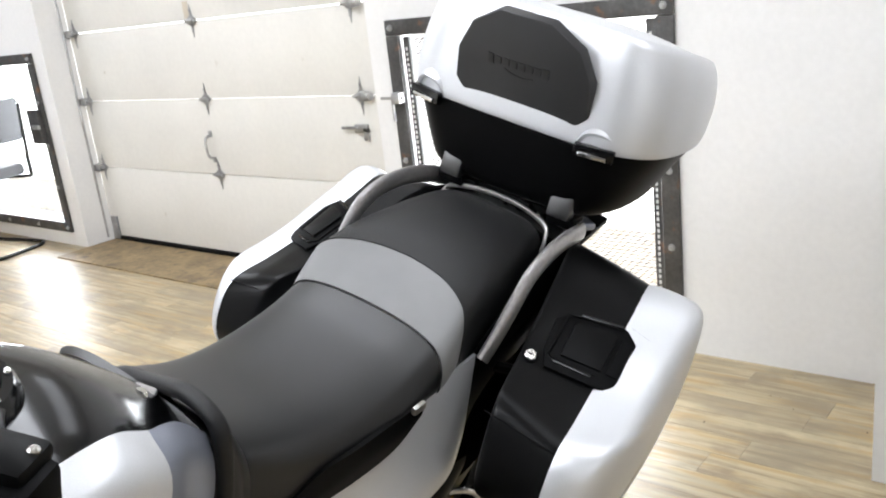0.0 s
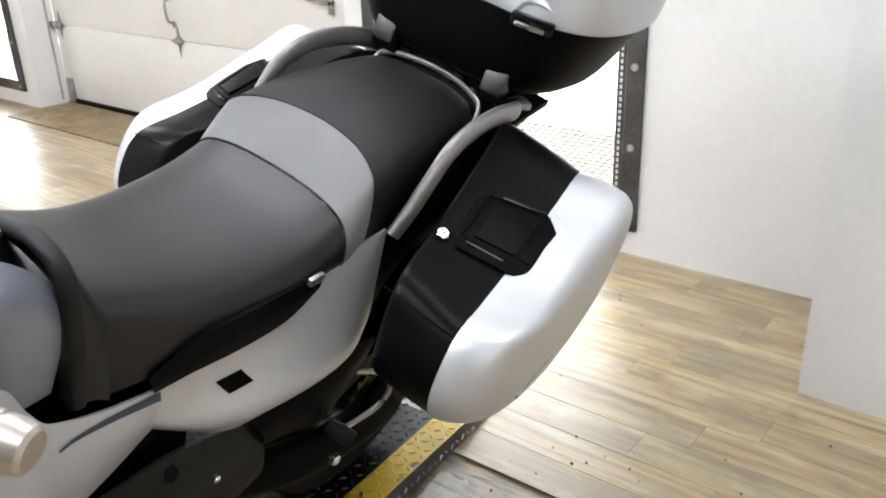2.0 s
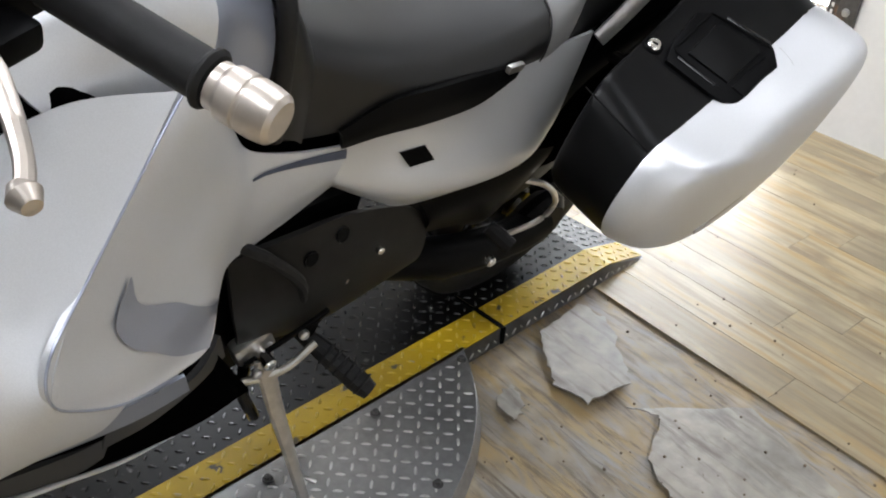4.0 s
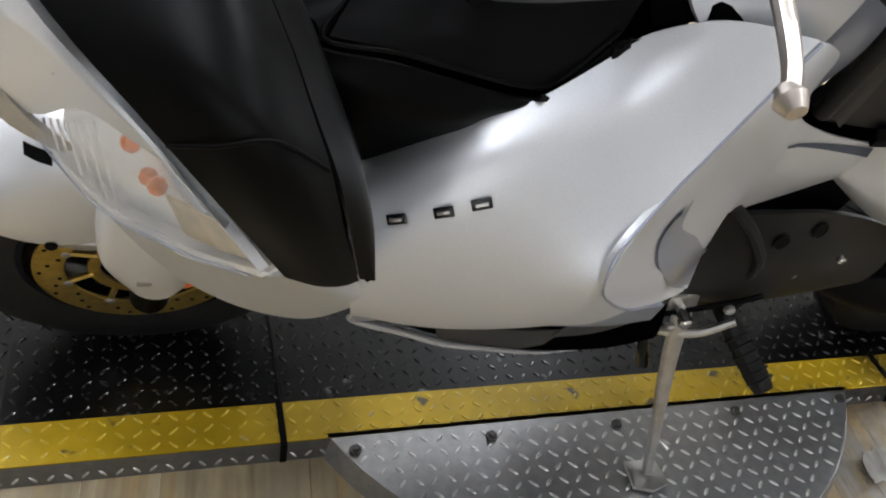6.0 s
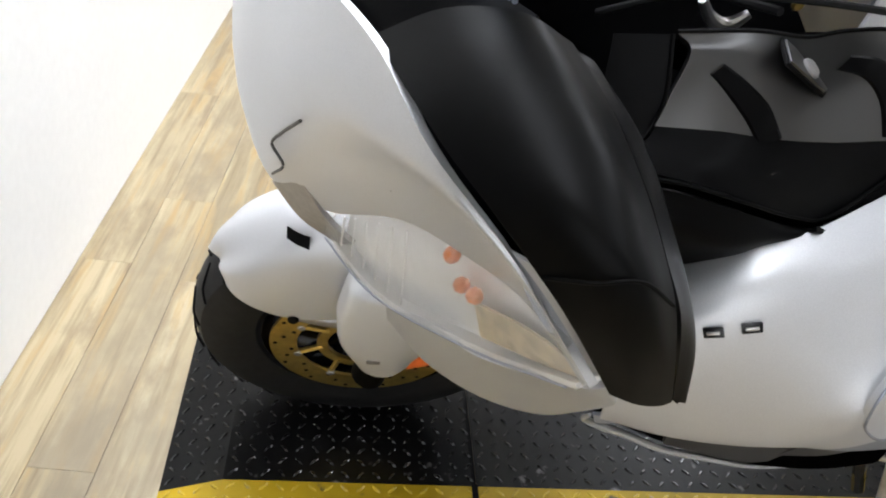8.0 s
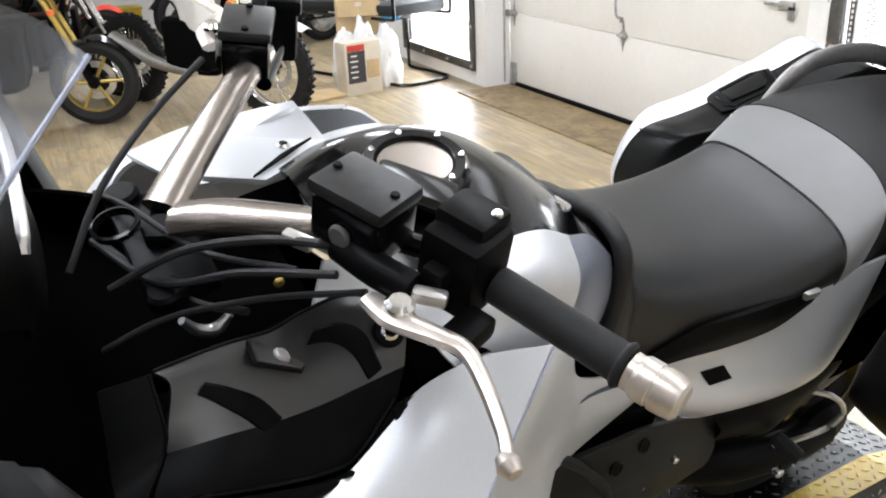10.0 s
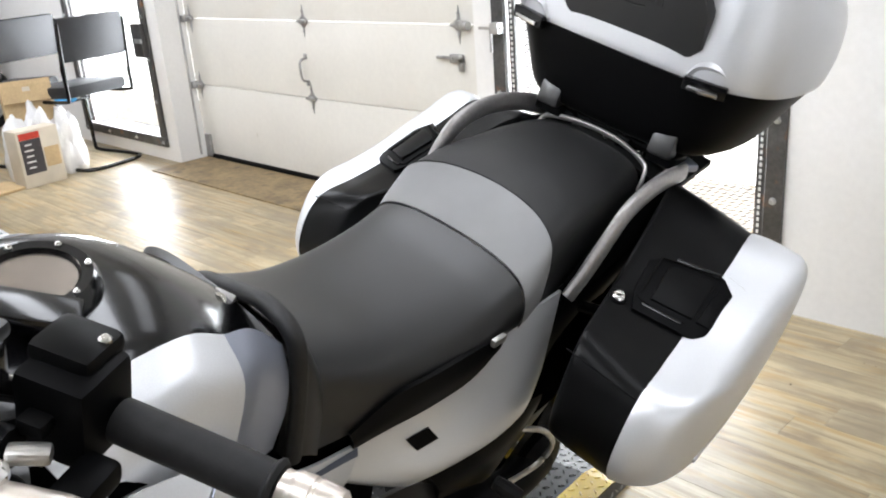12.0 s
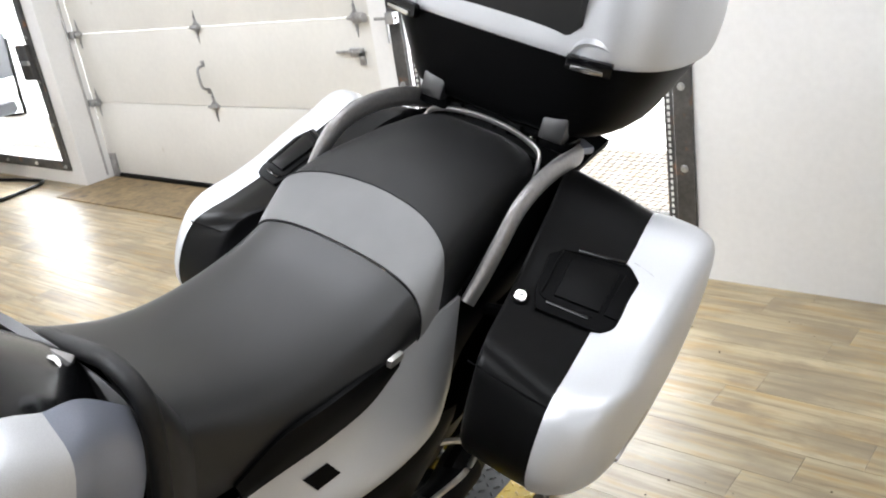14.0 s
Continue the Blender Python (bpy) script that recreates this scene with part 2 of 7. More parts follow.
def plank_grain():
    """Long wood streaks along each plank."""
    m = M["plank"]
    nt = m.node_tree
    p = nt.nodes["Principled BSDF"]
    old = p.inputs["Base Color"].links[0].from_socket
    geo = nt.nodes.new("ShaderNodeNewGeometry")
    oi = nt.nodes.new("ShaderNodeObjectInfo")
    off = nt.nodes.new("ShaderNodeVectorMath")
    off.operation = "MULTIPLY_ADD"
    comb = nt.nodes.new("ShaderNodeCombineXYZ")
    nt.links.new(oi.outputs["Random"], comb.inputs[0])
    nt.links.new(oi.outputs["Random"], comb.inputs[1])
    off.inputs[1].default_value = (37, 61, 1)
    nt.links.new(comb.outputs[0], off.inputs[0])
    nt.links.new(geo.outputs["Position"], off.inputs[2])
    out = old
    for sx, sy, a, lo, hi, tint in ((1.2, 24, 0.8, 0.44, 0.66, (0.19, 0.135, 0.072)), (0.8, 8, 0.8, 0.48, 0.66, (0.60, 0.52, 0.35)), (1.6, 16, 0.8, 0.50, 0.64, (0.40, 0.26, 0.10)), (2.2, 5, 0.75, 0.54, 0.70, (0.22, 0.165, 0.105)), (1.3, 2.4, 0.75, 0.47, 0.64, (0.25, 0.205, 0.140))):
        mp = nt.nodes.new("ShaderNodeMapping")
        mp.inputs["Scale"].default_value = (sx, sy, 1)
        nt.links.new(off.outputs[0], mp.inputs["Vector"])
        n = nt.nodes.new("ShaderNodeTexNoise")
        n.inputs["Scale"].default_value = 1.6
        n.inputs["Detail"].default_value = 7
        n.inputs["Roughness"].default_value = 0.62
        nt.links.new(mp.outputs[0], n.inputs["Vector"])
        mr = nt.nodes.new("ShaderNodeMapRange")
        mr.inputs["From Min"].default_value, mr.inputs["From Max"].default_value = lo, hi
        mr.inputs["To Max"].default_value = a
        nt.links.new(n.outputs["Fac"], mr.inputs["Value"])
        mix = nt.nodes.new("ShaderNodeMix")
        mix.data_type = "RGBA"
        nt.links.new(mr.outputs["Result"], mix.inputs["Factor"])
        nt.links.new(out, mix.inputs["A"])
        mix.inputs["B"].default_value = (*tint, 1)
        out = mix.outputs["Result"]
    nt.links.new(out, p.inputs["Base Color"])


plank_grain()


for key, weight in (("vinyl", 0.03), ("grey_vinyl", 0.2)):
    p = M[key].node_tree.nodes["Principled BSDF"]
    p.inputs["Sheen Weight"].default_value = weight
    p.inputs["Sheen Roughness"].default_value = 0.3


def screen_shader():
    """A thin smoked sheet: it lets through most light and mirrors some."""
    nt = M["tint"].node_tree
    tr = nt.nodes.new("ShaderNodeBsdfTransparent")
    tr.inputs["Color"].default_value = (0.80, 0.81, 0.84, 1)
    gl = nt.nodes.new("ShaderNodeBsdfGlossy")
    gl.inputs["Color"].default_value = (0.9, 0.92, 0.96, 1)
    gl.inputs["Roughness"].default_value = 0.22
    mx = nt.nodes.new("ShaderNodeMixShader")
    mx.inputs[0].default_value = 0.13
    nt.links.new(tr.outputs[0], mx.inputs[1])
    nt.links.new(gl.outputs[0], mx.inputs[2])
    nt.links.new(mx.outputs[0], nt.nodes["Material Output"].inputs["Surface"])


screen_shader()


def torn_streaks(key, rows, turn):
    """Swirling worn streaks of wood print, glue and dirt."""
    nt = M[key].node_tree
    p = nt.nodes["Principled BSDF"]
    out = p.inputs["Base Color"].links[0].from_socket
    geo = nt.nodes.new("ShaderNodeNewGeometry")
    for sx, sy, bend, a, lo, hi, tint in rows:
        mp = nt.nodes.new("ShaderNodeMapping")
        mp.inputs["Rotation"].default_value = (0, 0, radians(turn))
        mp.inputs["Scale"].default_value = (sx, sy, 1)
        nt.links.new(geo.outputs["Position"], mp.inputs["Vector"])
        n = nt.nodes.new("ShaderNodeTexNoise")
        n.inputs["Scale"].default_value = 1.7
        n.inputs["Detail"].default_value = 8
        n.inputs["Roughness"].default_value = 0.62
        n.inputs["Distortion"].default_value = bend
        nt.links.new(mp.outputs[0], n.inputs["Vector"])
        mr = nt.nodes.new("ShaderNodeMapRange")
        mr.inputs["From Min"].default_value, mr.inputs["From Max"].default_value = lo, hi
        mr.inputs["To Max"].default_value = a
        nt.links.new(n.outputs["Fac"], mr.inputs["Value"])
        mix = nt.nodes.new("ShaderNodeMix")
        mix.data_type = "RGBA"
        nt.links.new(mr.outputs["Result"], mix.inputs["Factor"])
        nt.links.new(out, mix.inputs["A"])
        mix.inputs["B"].default_value = (*tint, 1)
        out = mix.outputs["Result"]
    nt.links.new(out, p.inputs["Base Color"])


torn_streaks("subfloor", ((2.2, 9, 0.9, 0.85, 0.45, 0.60, (0.40, 0.28, 0.12)), (2.5, 7, 1.2, 0.8, 0.50, 0.64, (0.30, 0.29, 0.28)), (2, 16, 0.7, 0.85, 0.53, 0.66, (0.10, 0.075, 0.05)), (6, 40, 0.4, 0.6, 0.55, 0.68, (0.09, 0.07, 0.05))), 12)
torn_streaks("torn", ((2, 10, 0.6, 0.7, 0.48, 0.64, (0.40, 0.36, 0.30)), (3, 22, 0.5, 0.7, 0.52, 0.66, (0.15, 0.13, 0.11))), 40)

# ---- mesh helpers ----


def finish(bm, name, material, smooth=35):
    bmesh.ops.recalc_face_normals(bm, faces=bm.faces[:])
    me = bpy.data.meshes.new(name)
    bm.to_mesh(me)
    bm.free()
    me.materials.append(M[material] if isinstance(material, str) else material)
    if smooth:
        me.polygons.foreach_set("use_smooth", [True] * len(me.polygons))
        me.set_sharp_from_angle(angle=radians(smooth))
    return me


def part(name, bm, material, parent=None, label="", smooth=35):
    ob = new(name, finish(bm, name, material, smooth))
    ob.parent = parent
    if label:
        ob["label"] = label
    return ob


def empty(name, m=None):
    ob = new(name)
    ob.empty_display_size = 0.1
    if m is not None:
        ob.matrix_world = m
    return ob


def box(bm, c, s, bevel=0.0, m=None, seg=2):
    b = bmesh.new()
    bmesh.ops.create_cube(b, size=1)
    for v in b.verts:
        v.co = Vector((v.co.x * s[0], v.co.y * s[1], v.co.z * s[2]))
    if bevel:
        bmesh.ops.bevel(b, geom=b.edges[:], offset=bevel, segments=seg, affect="EDGES", profile=0.6)
    mm = Matrix.Translation(c) if m is None else Matrix.Translation(c) @ m
    join(bm, b, mm)
    return bm


def join(bm, b, m=None):
    if m is not None:
        b.transform(m)
    me = bpy.data.meshes.new("t")
    b.to_mesh(me)
    b.free()
    bm.from_mesh(me)
    bpy.data.meshes.remove(me)
    return bm


def boxm(c, s, bevel=0.0, m=None, seg=2):
    return box(bmesh.new(), c, s, bevel, m, seg)


def spline(pts, n):
    """A smooth line through the points, n steps a span."""
    p = [Vector(q) for q in pts]
    if len(p) < 3 or n < 2:
        return p
    p = [2 * p[0] - p[1]] + p + [2 * p[-1] - p[-2]]
    out = []
    for a, b, c, d in zip(p, p[1:], p[2:], p[3:]):
        for k in range(n):
            t = k / n
            out.append(0.5 * (2 * b + (c - a) * t + (2 * a - 5 * b + 4 * c - d) * t * t + (3 * b - a - 3 * c + d) * t ** 3))
    return out + [p[-2]]


def ring(pts, n):
    """A smooth closed line."""
    p = [Vector(q) for q in pts]
    k = len(p)
    out = []
    for i in range(k):
        a, b, c, d = p[i - 1], p[i], p[(i + 1) % k], p[(i + 2) % k]
        for j in range(n):
            t = j / n
            out.append(0.5 * (2 * b + (c - a) * t + (2 * a - 5 * b + 4 * c - d) * t * t + (3 * b - a - 3 * c + d) * t ** 3))
    return out


def grid(bm, rows, closed=False, caps=False):
    vs = [[bm.verts.new(p) for p in r] for r in rows]
    n = len(vs[0])
    for a, b in zip(vs, vs[1:]):
        for i in range(n if closed else n - 1):
            j = (i + 1) % n
            bm.faces.new((a[i], a[j], b[j], b[i]))
    if caps:
        bm.faces.new(vs[0][::-1])
        bm.faces.new(vs[-1])
    return bm


def skin(rows, nu=5, nv=5, thick=0.0, closed=False, caps=False, side=1, relax=0):
    """A smooth surface through rows of points; side -1 mirrors it across the bike."""
    rows = [[Vector((side * x, y, z)) for x, y, z in r] for r in rows]
    rows = [ring(r, nv) if closed else spline(r, nv) for r in rows]
    cols = [spline(c, nu) for c in zip(*rows)]
    net = [list(r) for r in zip(*cols)]
    # even out the inside of the sheet, keeping its bulge
    for k in range(2 * relax):
        f = 0.5 if k % 2 == 0 else -0.505
        net = [[p if i in (0, len(net) - 1) or j in (0, len(r) - 1) else p + f * ((net[i - 1][j] + net[i + 1][j] + r[j - 1] + r[j + 1]) / 4 - p) for j, p in enumerate(r)] for i, r in enumerate(net)]
    bm = grid(bmesh.new(), net, closed, caps)
    bmesh.ops.recalc_face_normals(bm, faces=bm.faces[:])
    if thick:
        bmesh.ops.solidify(bm, geom=bm.faces[:], thickness=thick)
    return bm


def tube(pts, r, n=5, sides=10, ry=None, caps=True, up=(0, 0, 1)):
    """A pipe along a smooth line; ry: its other half-width. r may be a list, one for each point."""
    line = spline(pts, n)
    k = len(line)
    bm = bmesh.new()
    rows = []
    for i, p in enumerate(line):
        t = (line[min(i + 1, k - 1)] - line[max(i - 1, 0)]).normalized()
        u = Vector(up)
        if abs(t.dot(u)) > 0.95:
            u = Vector((1, 0, 0))
        s = t.cross(u).normalized()
        w = s.cross(t)
        if isinstance(r, (list, tuple)):
            f = i / (k - 1) * (len(r) - 1)
            a = int(min(f, len(r) - 2))
            rr = r[a] + (r[a + 1] - r[a]) * (f - a)
        else:
            rr = r
        r2 = rr if ry is None else ry
        rows.append([p + s * rr * math.cos(q) + w * r2 * math.sin(q) for q in (2 * math.pi * j / sides for j in range(sides))])
    return grid(bm, rows, True, caps)


def turned(profile, n=32, axis="x", arc=2 * math.pi):
    """profile: rows of (radius, along). Turned round the axis."""
    bm = bmesh.new()
    rows = []
    for r, h in profile:
        row = []
        for i in range(n):
            a = arc * i / n
            c, s = r * math.cos(a), r * math.sin(a)
            row.append({"x": (h, c, s), "y": (c, h, s), "z": (c, s, h)}[axis])
        rows.append(row)
    grid(bm, rows, True, False)
    bmesh.ops.remove_doubles(bm, verts=bm.verts[:], dist=1e-6)
    return bm


def disc(r, h, axis="x", n=28, bevel=0.0):
    b = min(bevel, h / 2, r / 2)
    return turned([(0.0001, -h / 2), (r - b, -h / 2), (r, -h / 2 + b), (r, h / 2 - b), (r - b, h / 2), (0.0001, h / 2)], n, axis)


def plate(outline, h, bevel=0.0):
    """A flat piece from an outline in x and y, h thick (upwards)."""
    bm = bmesh.new()
    f = bm.faces.new([bm.verts.new((x, y, 0)) for x, y in outline])
    g = bmesh.ops.extrude_face_region(bm, geom=[f])
    bmesh.ops.translate(bm, verts=[v for v in g["geom"] if isinstance(v, bmesh.types.BMVert)], vec=(0, 0, h))
    if bevel:
        top = [e for e in bm.edges if all(abs(v.co.z - h) < 1e-6 for v in e.verts)]
        bmesh.ops.bevel(bm, geom=top, offset=bevel, segments=2, affect="EDGES", profile=0.6)
    return bm


def moved(bm, m):
    bm.transform(m)
    return bm

# ---- the room ----
WALL = 2.47
DOOR = 2.69


def wall(name, c, s, material="white", label="", category="wall"):
    ob = part(name, boxm(c, s), material, None, label, 0)
    return tagged(ob, label, category, "", "structure")


def rear_wall():
    bm = bmesh.new()
    y, d = WALL + 0.11, 0.22
    top = 2.9
    # columns between the openings, then the parts above and below
    for x0, x1, z0, z1 in ((-10.2, -6.33, 0, top), (-6.33, -5.07, 0, 0.17), (-6.33, -5.07, 1.34, top), (-5.07, -4.85, 0, top),
                           (-4.85, -1.80, 2.35, top), (-1.80, -1.60, 0, top), (-1.60, -0.34, 0, 0.17), (-1.60, -0.34, 1.34, top), (-0.34, 0.55, 0, top)):
        box(bm, ((x0 + x1) / 2, y, (z0 + z1) / 2), (x1 - x0, d, z1 - z0))
    bmesh.ops.remove_doubles(bm, verts=bm.verts[:], dist=1e-5)
    return tagged(part("wall_rear", bm, "white", None, "", 0), "white painted wall with openings for door and windows", "wall", "", "structure")


rear_wall()
wall("wall_pillar", (2.056, 2.26, 1.45), (2.972, 0.85, 2.9), "white", "white painted wall standing forward of the rest")
wall("wall_front", (-4.8, -1.7, 1.45), (10.8, 0.2, 2.9), "white", "white painted wall facing the motorcycle's wheel")
# two unseen walls, darkened so less light returns to the bike
wall("wall_side", (0.5, -2.75, 1.45), (0.2, 1.9, 2.9), "grey_wall", "unseen return wall, grey to cut bounce light")
wall("wall_behind", (2.0, -3.8, 1.45), (2.9, 0.2, 2.9), "grey_wall", "unseen wall behind the viewer, grey to cut bounce light")
wall("wall_left", (-10.3, 0.45, 1.45), (0.2, 4.3, 2.9), "white", "white painted end wall")
# unseen wall, white for bounce; its opening is added to let light in
rb = bmesh.new()
for y0, y1, z0, z1 in ((-3.7, -2.6, 0, 2.9), (-2.6, -0.1, 2.75, 2.9), (-0.1, 1.83, 0, 2.9)):
    box(rb, (3.44, (y0 + y1) / 2, (z0 + z1) / 2), (0.2, y1 - y0, z1 - z0))
tagged(part("wall_right", rb, "white", None, "", 0), "unseen white wall with an opening added for side light", "wall", "", "structure")
tagged(part("backdrop_side", boxm((5.6, -0.9, 1.4), (0.05, 9, 5)), "outside_dim", None, "", 0), "glowing sheet added beyond the unseen side opening", "backdrop", "", "structure")
tagged(part("ceiling", boxm((-3.4, -0.6, 2.96), (14, 6.8, 0.1)), "ceiling", None, "", 0), "plain white painted ceiling", "ceiling", "", "structure")
tagged(part("ground", boxm((-3, 0, -0.16), (400, 400, 0.2)), "subfloor", None, "", 0), "flat ground round the building", "ground", "", "structure")
tagged(part("backdrop", boxm((-3, 4.2, 1.5), (22, 0.05, 7)), "outside", None, "", 0), "bright overexposed daylight outside the windows", "backdrop", "", "structure")

# floor: worn subfloor sheet, with planks on it
floor = tagged(part("floor", boxm((-3.4, -0.6, -0.033), (13.9, 6.7, 0.05)), "subfloor", None, "", 0), "worn subfloor under wood-look vinyl planks", "floor", "", "structure")

# ---- garage door ----
gdoor = tagged(empty("garage_door", Matrix.Translation((-3.325, DOOR, 0))), "closed cream sectional garage door with steel hinges", "garage door", "", "structure")
SEAMS = [0.035, 0.555, 1.03, 1.50, 1.97, 2.44]
for z0, z1 in zip(SEAMS, SEAMS[1:]):
    part("door_panel", boxm((0, 0.022, (z0 + z1) / 2), (3.05, 0.044, z1 - z0 - 0.006), 0.004), "cream", gdoor)
part("bottom_seal", boxm((0, 0.01, 0.017), (3.02, 0.05, 0.034), 0.008), "seam", gdoor, "black rubber bottom seal")


def hinge():
    bm = plate([(-0.052, 0), (-0.012, 0.03), (0, 0.098), (0.012, 0.03), (0.052, 0), (0.012, -0.03), (0, -0.098), (-0.012, -0.03)], 0.004)
    moved(bm, Matrix.Rotation(radians(90), 4, "X"))
    box(bm, (0, -0.014, 0), (0.05, 0.022, 0.026), 0.006)
    join(bm, disc(0.008, 0.085, "x", 12), Matrix.Translation((0, -0.018, 0)))
    for z in (0.06, -0.06):
        join(bm, disc(0.006, 0.008, "y", 10), Matrix.Translation((0, -0.005, z)))
    return finish(bm, "hinge", "galv")


hm = hinge()
for z in SEAMS[1:5]:
    for x in (-1.45, -0.10, 1.22):
        h = new("hinge", hm)
        h.parent = gdoor
        h.location = (x, -0.001, z)
        if x != -0.10:
            r = part("roller_bracket", join(boxm((0, -0.02, 0), (0.06, 0.035, 0.05), 0.008), disc(0.022, 0.02, "x", 16), Matrix.Translation((math.copysign(0.045, x), -0.03, 0))), "galv", gdoor)
            r.location = (x + math.copysign(0.035, x), -0.002, z)
hb = tube([(0, -0.002, 0.075), (0, -0.045, 0.06), (0, -0.05, 0.0), (0, -0.04, -0.055), (0, -0.002, -0.07)], 0.008, 5, 10, up=(1, 0, 0))
box(hb, (0, -0.003, 0.085), (0.03, 0.006, 0.035), 0.002)
box(hb, (0, -0.003, -0.08), (0.03, 0.006, 0.035), 0.002)
h = part("lift_handle", hb, "galv", gdoor, "curved steel lift handle")
h.location = (-0.125, 0, 0.73)
lb = boxm((0.03, -0.012, 0), (0.09, 0.02, 0.045), 0.004)
box(lb, (-0.05, -0.02, 0.004), (0.12, 0.012, 0.016), 0.004)
box(lb, (0.06, -0.012, -0.03), (0.03, 0.02, 0.07), 0.004)
h = part("slide_latch", lb, "galv", gdoor, "steel slide latch")
h.location = (1.17, 0, 0.86)
part("sticker", boxm((-0.14, -0.002, 1.565), (0.05, 0.002, 0.10)), "card_print", gdoor, "small printed sticker")
for s in (-1, 1):
    tr = tube([(s * 1.545, -0.05, 0.03), (s * 1.545, -0.05, 1.0), (s * 1.545, -0.05, 1.85), (s * 1.545, -0.09, 2.1), (s * 1.545, -0.28, 2.28), (s * 1.545, -0.7, 2.33), (s * 1.545, -1.5, 2.34)], 0.014, 6, 8, ry=0.028, up=(1, 0, 0))
    part("door_track", tr, "galv", gdoor, "bent steel roller track")
    part("bottom_bracket", boxm((s * 1.46, -0.01, 0.10), (0.07, 0.02, 0.17), 0.004), "galv", gdoor)
tagged(part("threshold", boxm((-3.32, 2.45, 0.004), (3.02, 0.47, 0.012), 0.003), "threshold", None, "", 0), "dark worn wooden threshold strip before the garage door", "threshold", "", "structure")

# ---- barred windows ----


def window(n, x0, x1, z0, z1, lockbox):
    w = tagged(empty("window_%d" % n, Matrix.Translation(((x0 + x1) / 2, WALL, (z0 + z1) / 2))), "window behind bolted steel frame with expanded metal guard", "window", "", "structure")
    W, H = (x1 - x0) / 2, (z1 - z0) / 2
    for c, s in (((0, -0.012, H - 0.035), (2 * W, 0.02, 0.07)), ((0, -0.012, -H + 0.035), (2 * W, 0.02, 0.07)),
                 ((-W + 0.035, -0.012, 0), (0.07, 0.02, 2 * H - 0.144)), ((W - 0.035, -0.012, 0), (0.07, 0.02, 2 * H - 0.144))):
        part("frame_bar", boxm(c, s, 0.003), "steel", w)
    # bolts
    bm = finish(join(disc(0.015, 0.005, "y", 14, 0.002), disc(0.009, 0.014, "y", 6), Matrix.Translation((0, -0.006, 0))), "bolt", "galv")
    for x in (-W + 0.035, W - 0.035):
        for k in range(5):
            b = new("bolt", bm)
            b.parent = w
            b.location = (x, -0.026, -H + 0.035 + k * (2 * H - 0.07) / 4)
    for x in (-W / 3, W / 3):
        for z in (H - 0.035, -H + 0.035):
            b = new("bolt", bm)
            b.parent = w
            b.location = (x, -0.026, z)
    # inner angle with punched strip
    for s in (-1, 1):
        part("inner_angle", boxm((s * (W - 0.10), 0.012, 0), (0.035, 0.02, 2 * H - 0.16), 0.002), "steel", w)
        sm = bmesh.new()
        for k in range(int((2 * H - 0.2) / 0.024)):
            box(sm, (s * (W - 0.10), 0.0, -H + 0.11 + k * 0.024), (0.009, 0.003, 0.014))
        part("punched_strip", sm, "plastic_white", w, "row of light slots", 0)
    # expanded metal
    me = bmesh.new()
    nx, nz = int(2 * (W - 0.1) / 0.034), int(2 * (H - 0.08) / 0.016)
    for k in range(nz):
        z = -H + 0.08 + k * 0.016
        pts = []
        for i in range(2 * nx + 1):
            x = -W + 0.1 + i * 0.017
            pts.append((x, 0.03, z + (0.0072 if (i + k) % 2 else -0.0008)))
        r0 = [me.verts.new((x, y, q)) for x, y, q in pts]
        r1 = [me.verts.new((x, y - 0.003, q + 0.0040)) for x, y, q in pts]
        for i in range(len(r0) - 1):
            me.faces.new((r0[i], r0[i + 1], r1[i + 1], r1[i]))
    part("guard_mesh", me, "mesh", w, "diamond expanded metal guard", 0)
    part("pane", boxm((0, 0.14, 0), (2 * W - 0.16, 0.006, 2 * H - 0.16)), "clear", w, "clear glass pane", 0).visible_shadow = False
    part("window_sill", boxm((0, 0.12, -H + 0.06), (2 * W - 0.16, 0.18, 0.02), 0.003), "steel", w)
    if lockbox:
        lbx = boxm((W - 0.10, -0.035, 0.14), (0.14, 0.045, 0.24), 0.004)
        part("lock_box", lbx, "steel", w, "dark steel lock box")
        part("lock_bar", boxm((W - 0.07, -0.065, 0.14), (0.10, 0.018, 0.03), 0.004), "galv", w, "steel bolt bar")
    else:
        lk = boxm((-W + 0.05, -0.045, 0.30), (0.05, 0.04, 0.05), 0.004)
        box(lk, (-W + 0.02, -0.05, 0.30), (0.14, 0.014, 0.014), 0.003)
        box(lk, (-W + 0.02, -0.05, 0.25), (0.012, 0.012, 0.12), 0.003)
        part("latch", lk, "galv", w, "steel latch with hanging lever")
    return w


window(1, -1.67, -0.27, 0.105, 1.405, False)
window(2, -6.40, -5.00, 0.105, 1.405, True)

# ---- the wheel platform ----
LIFT = Matrix.Rotation(radians(4.5), 4, "Z")
lift = tagged(empty("wheel_platform", LIFT), "low diamond-plate platform with yellow painted edge stripe", "platform")
LW, LH, LY0, LY1 = 0.95, 0.045, -1.222, 1.25


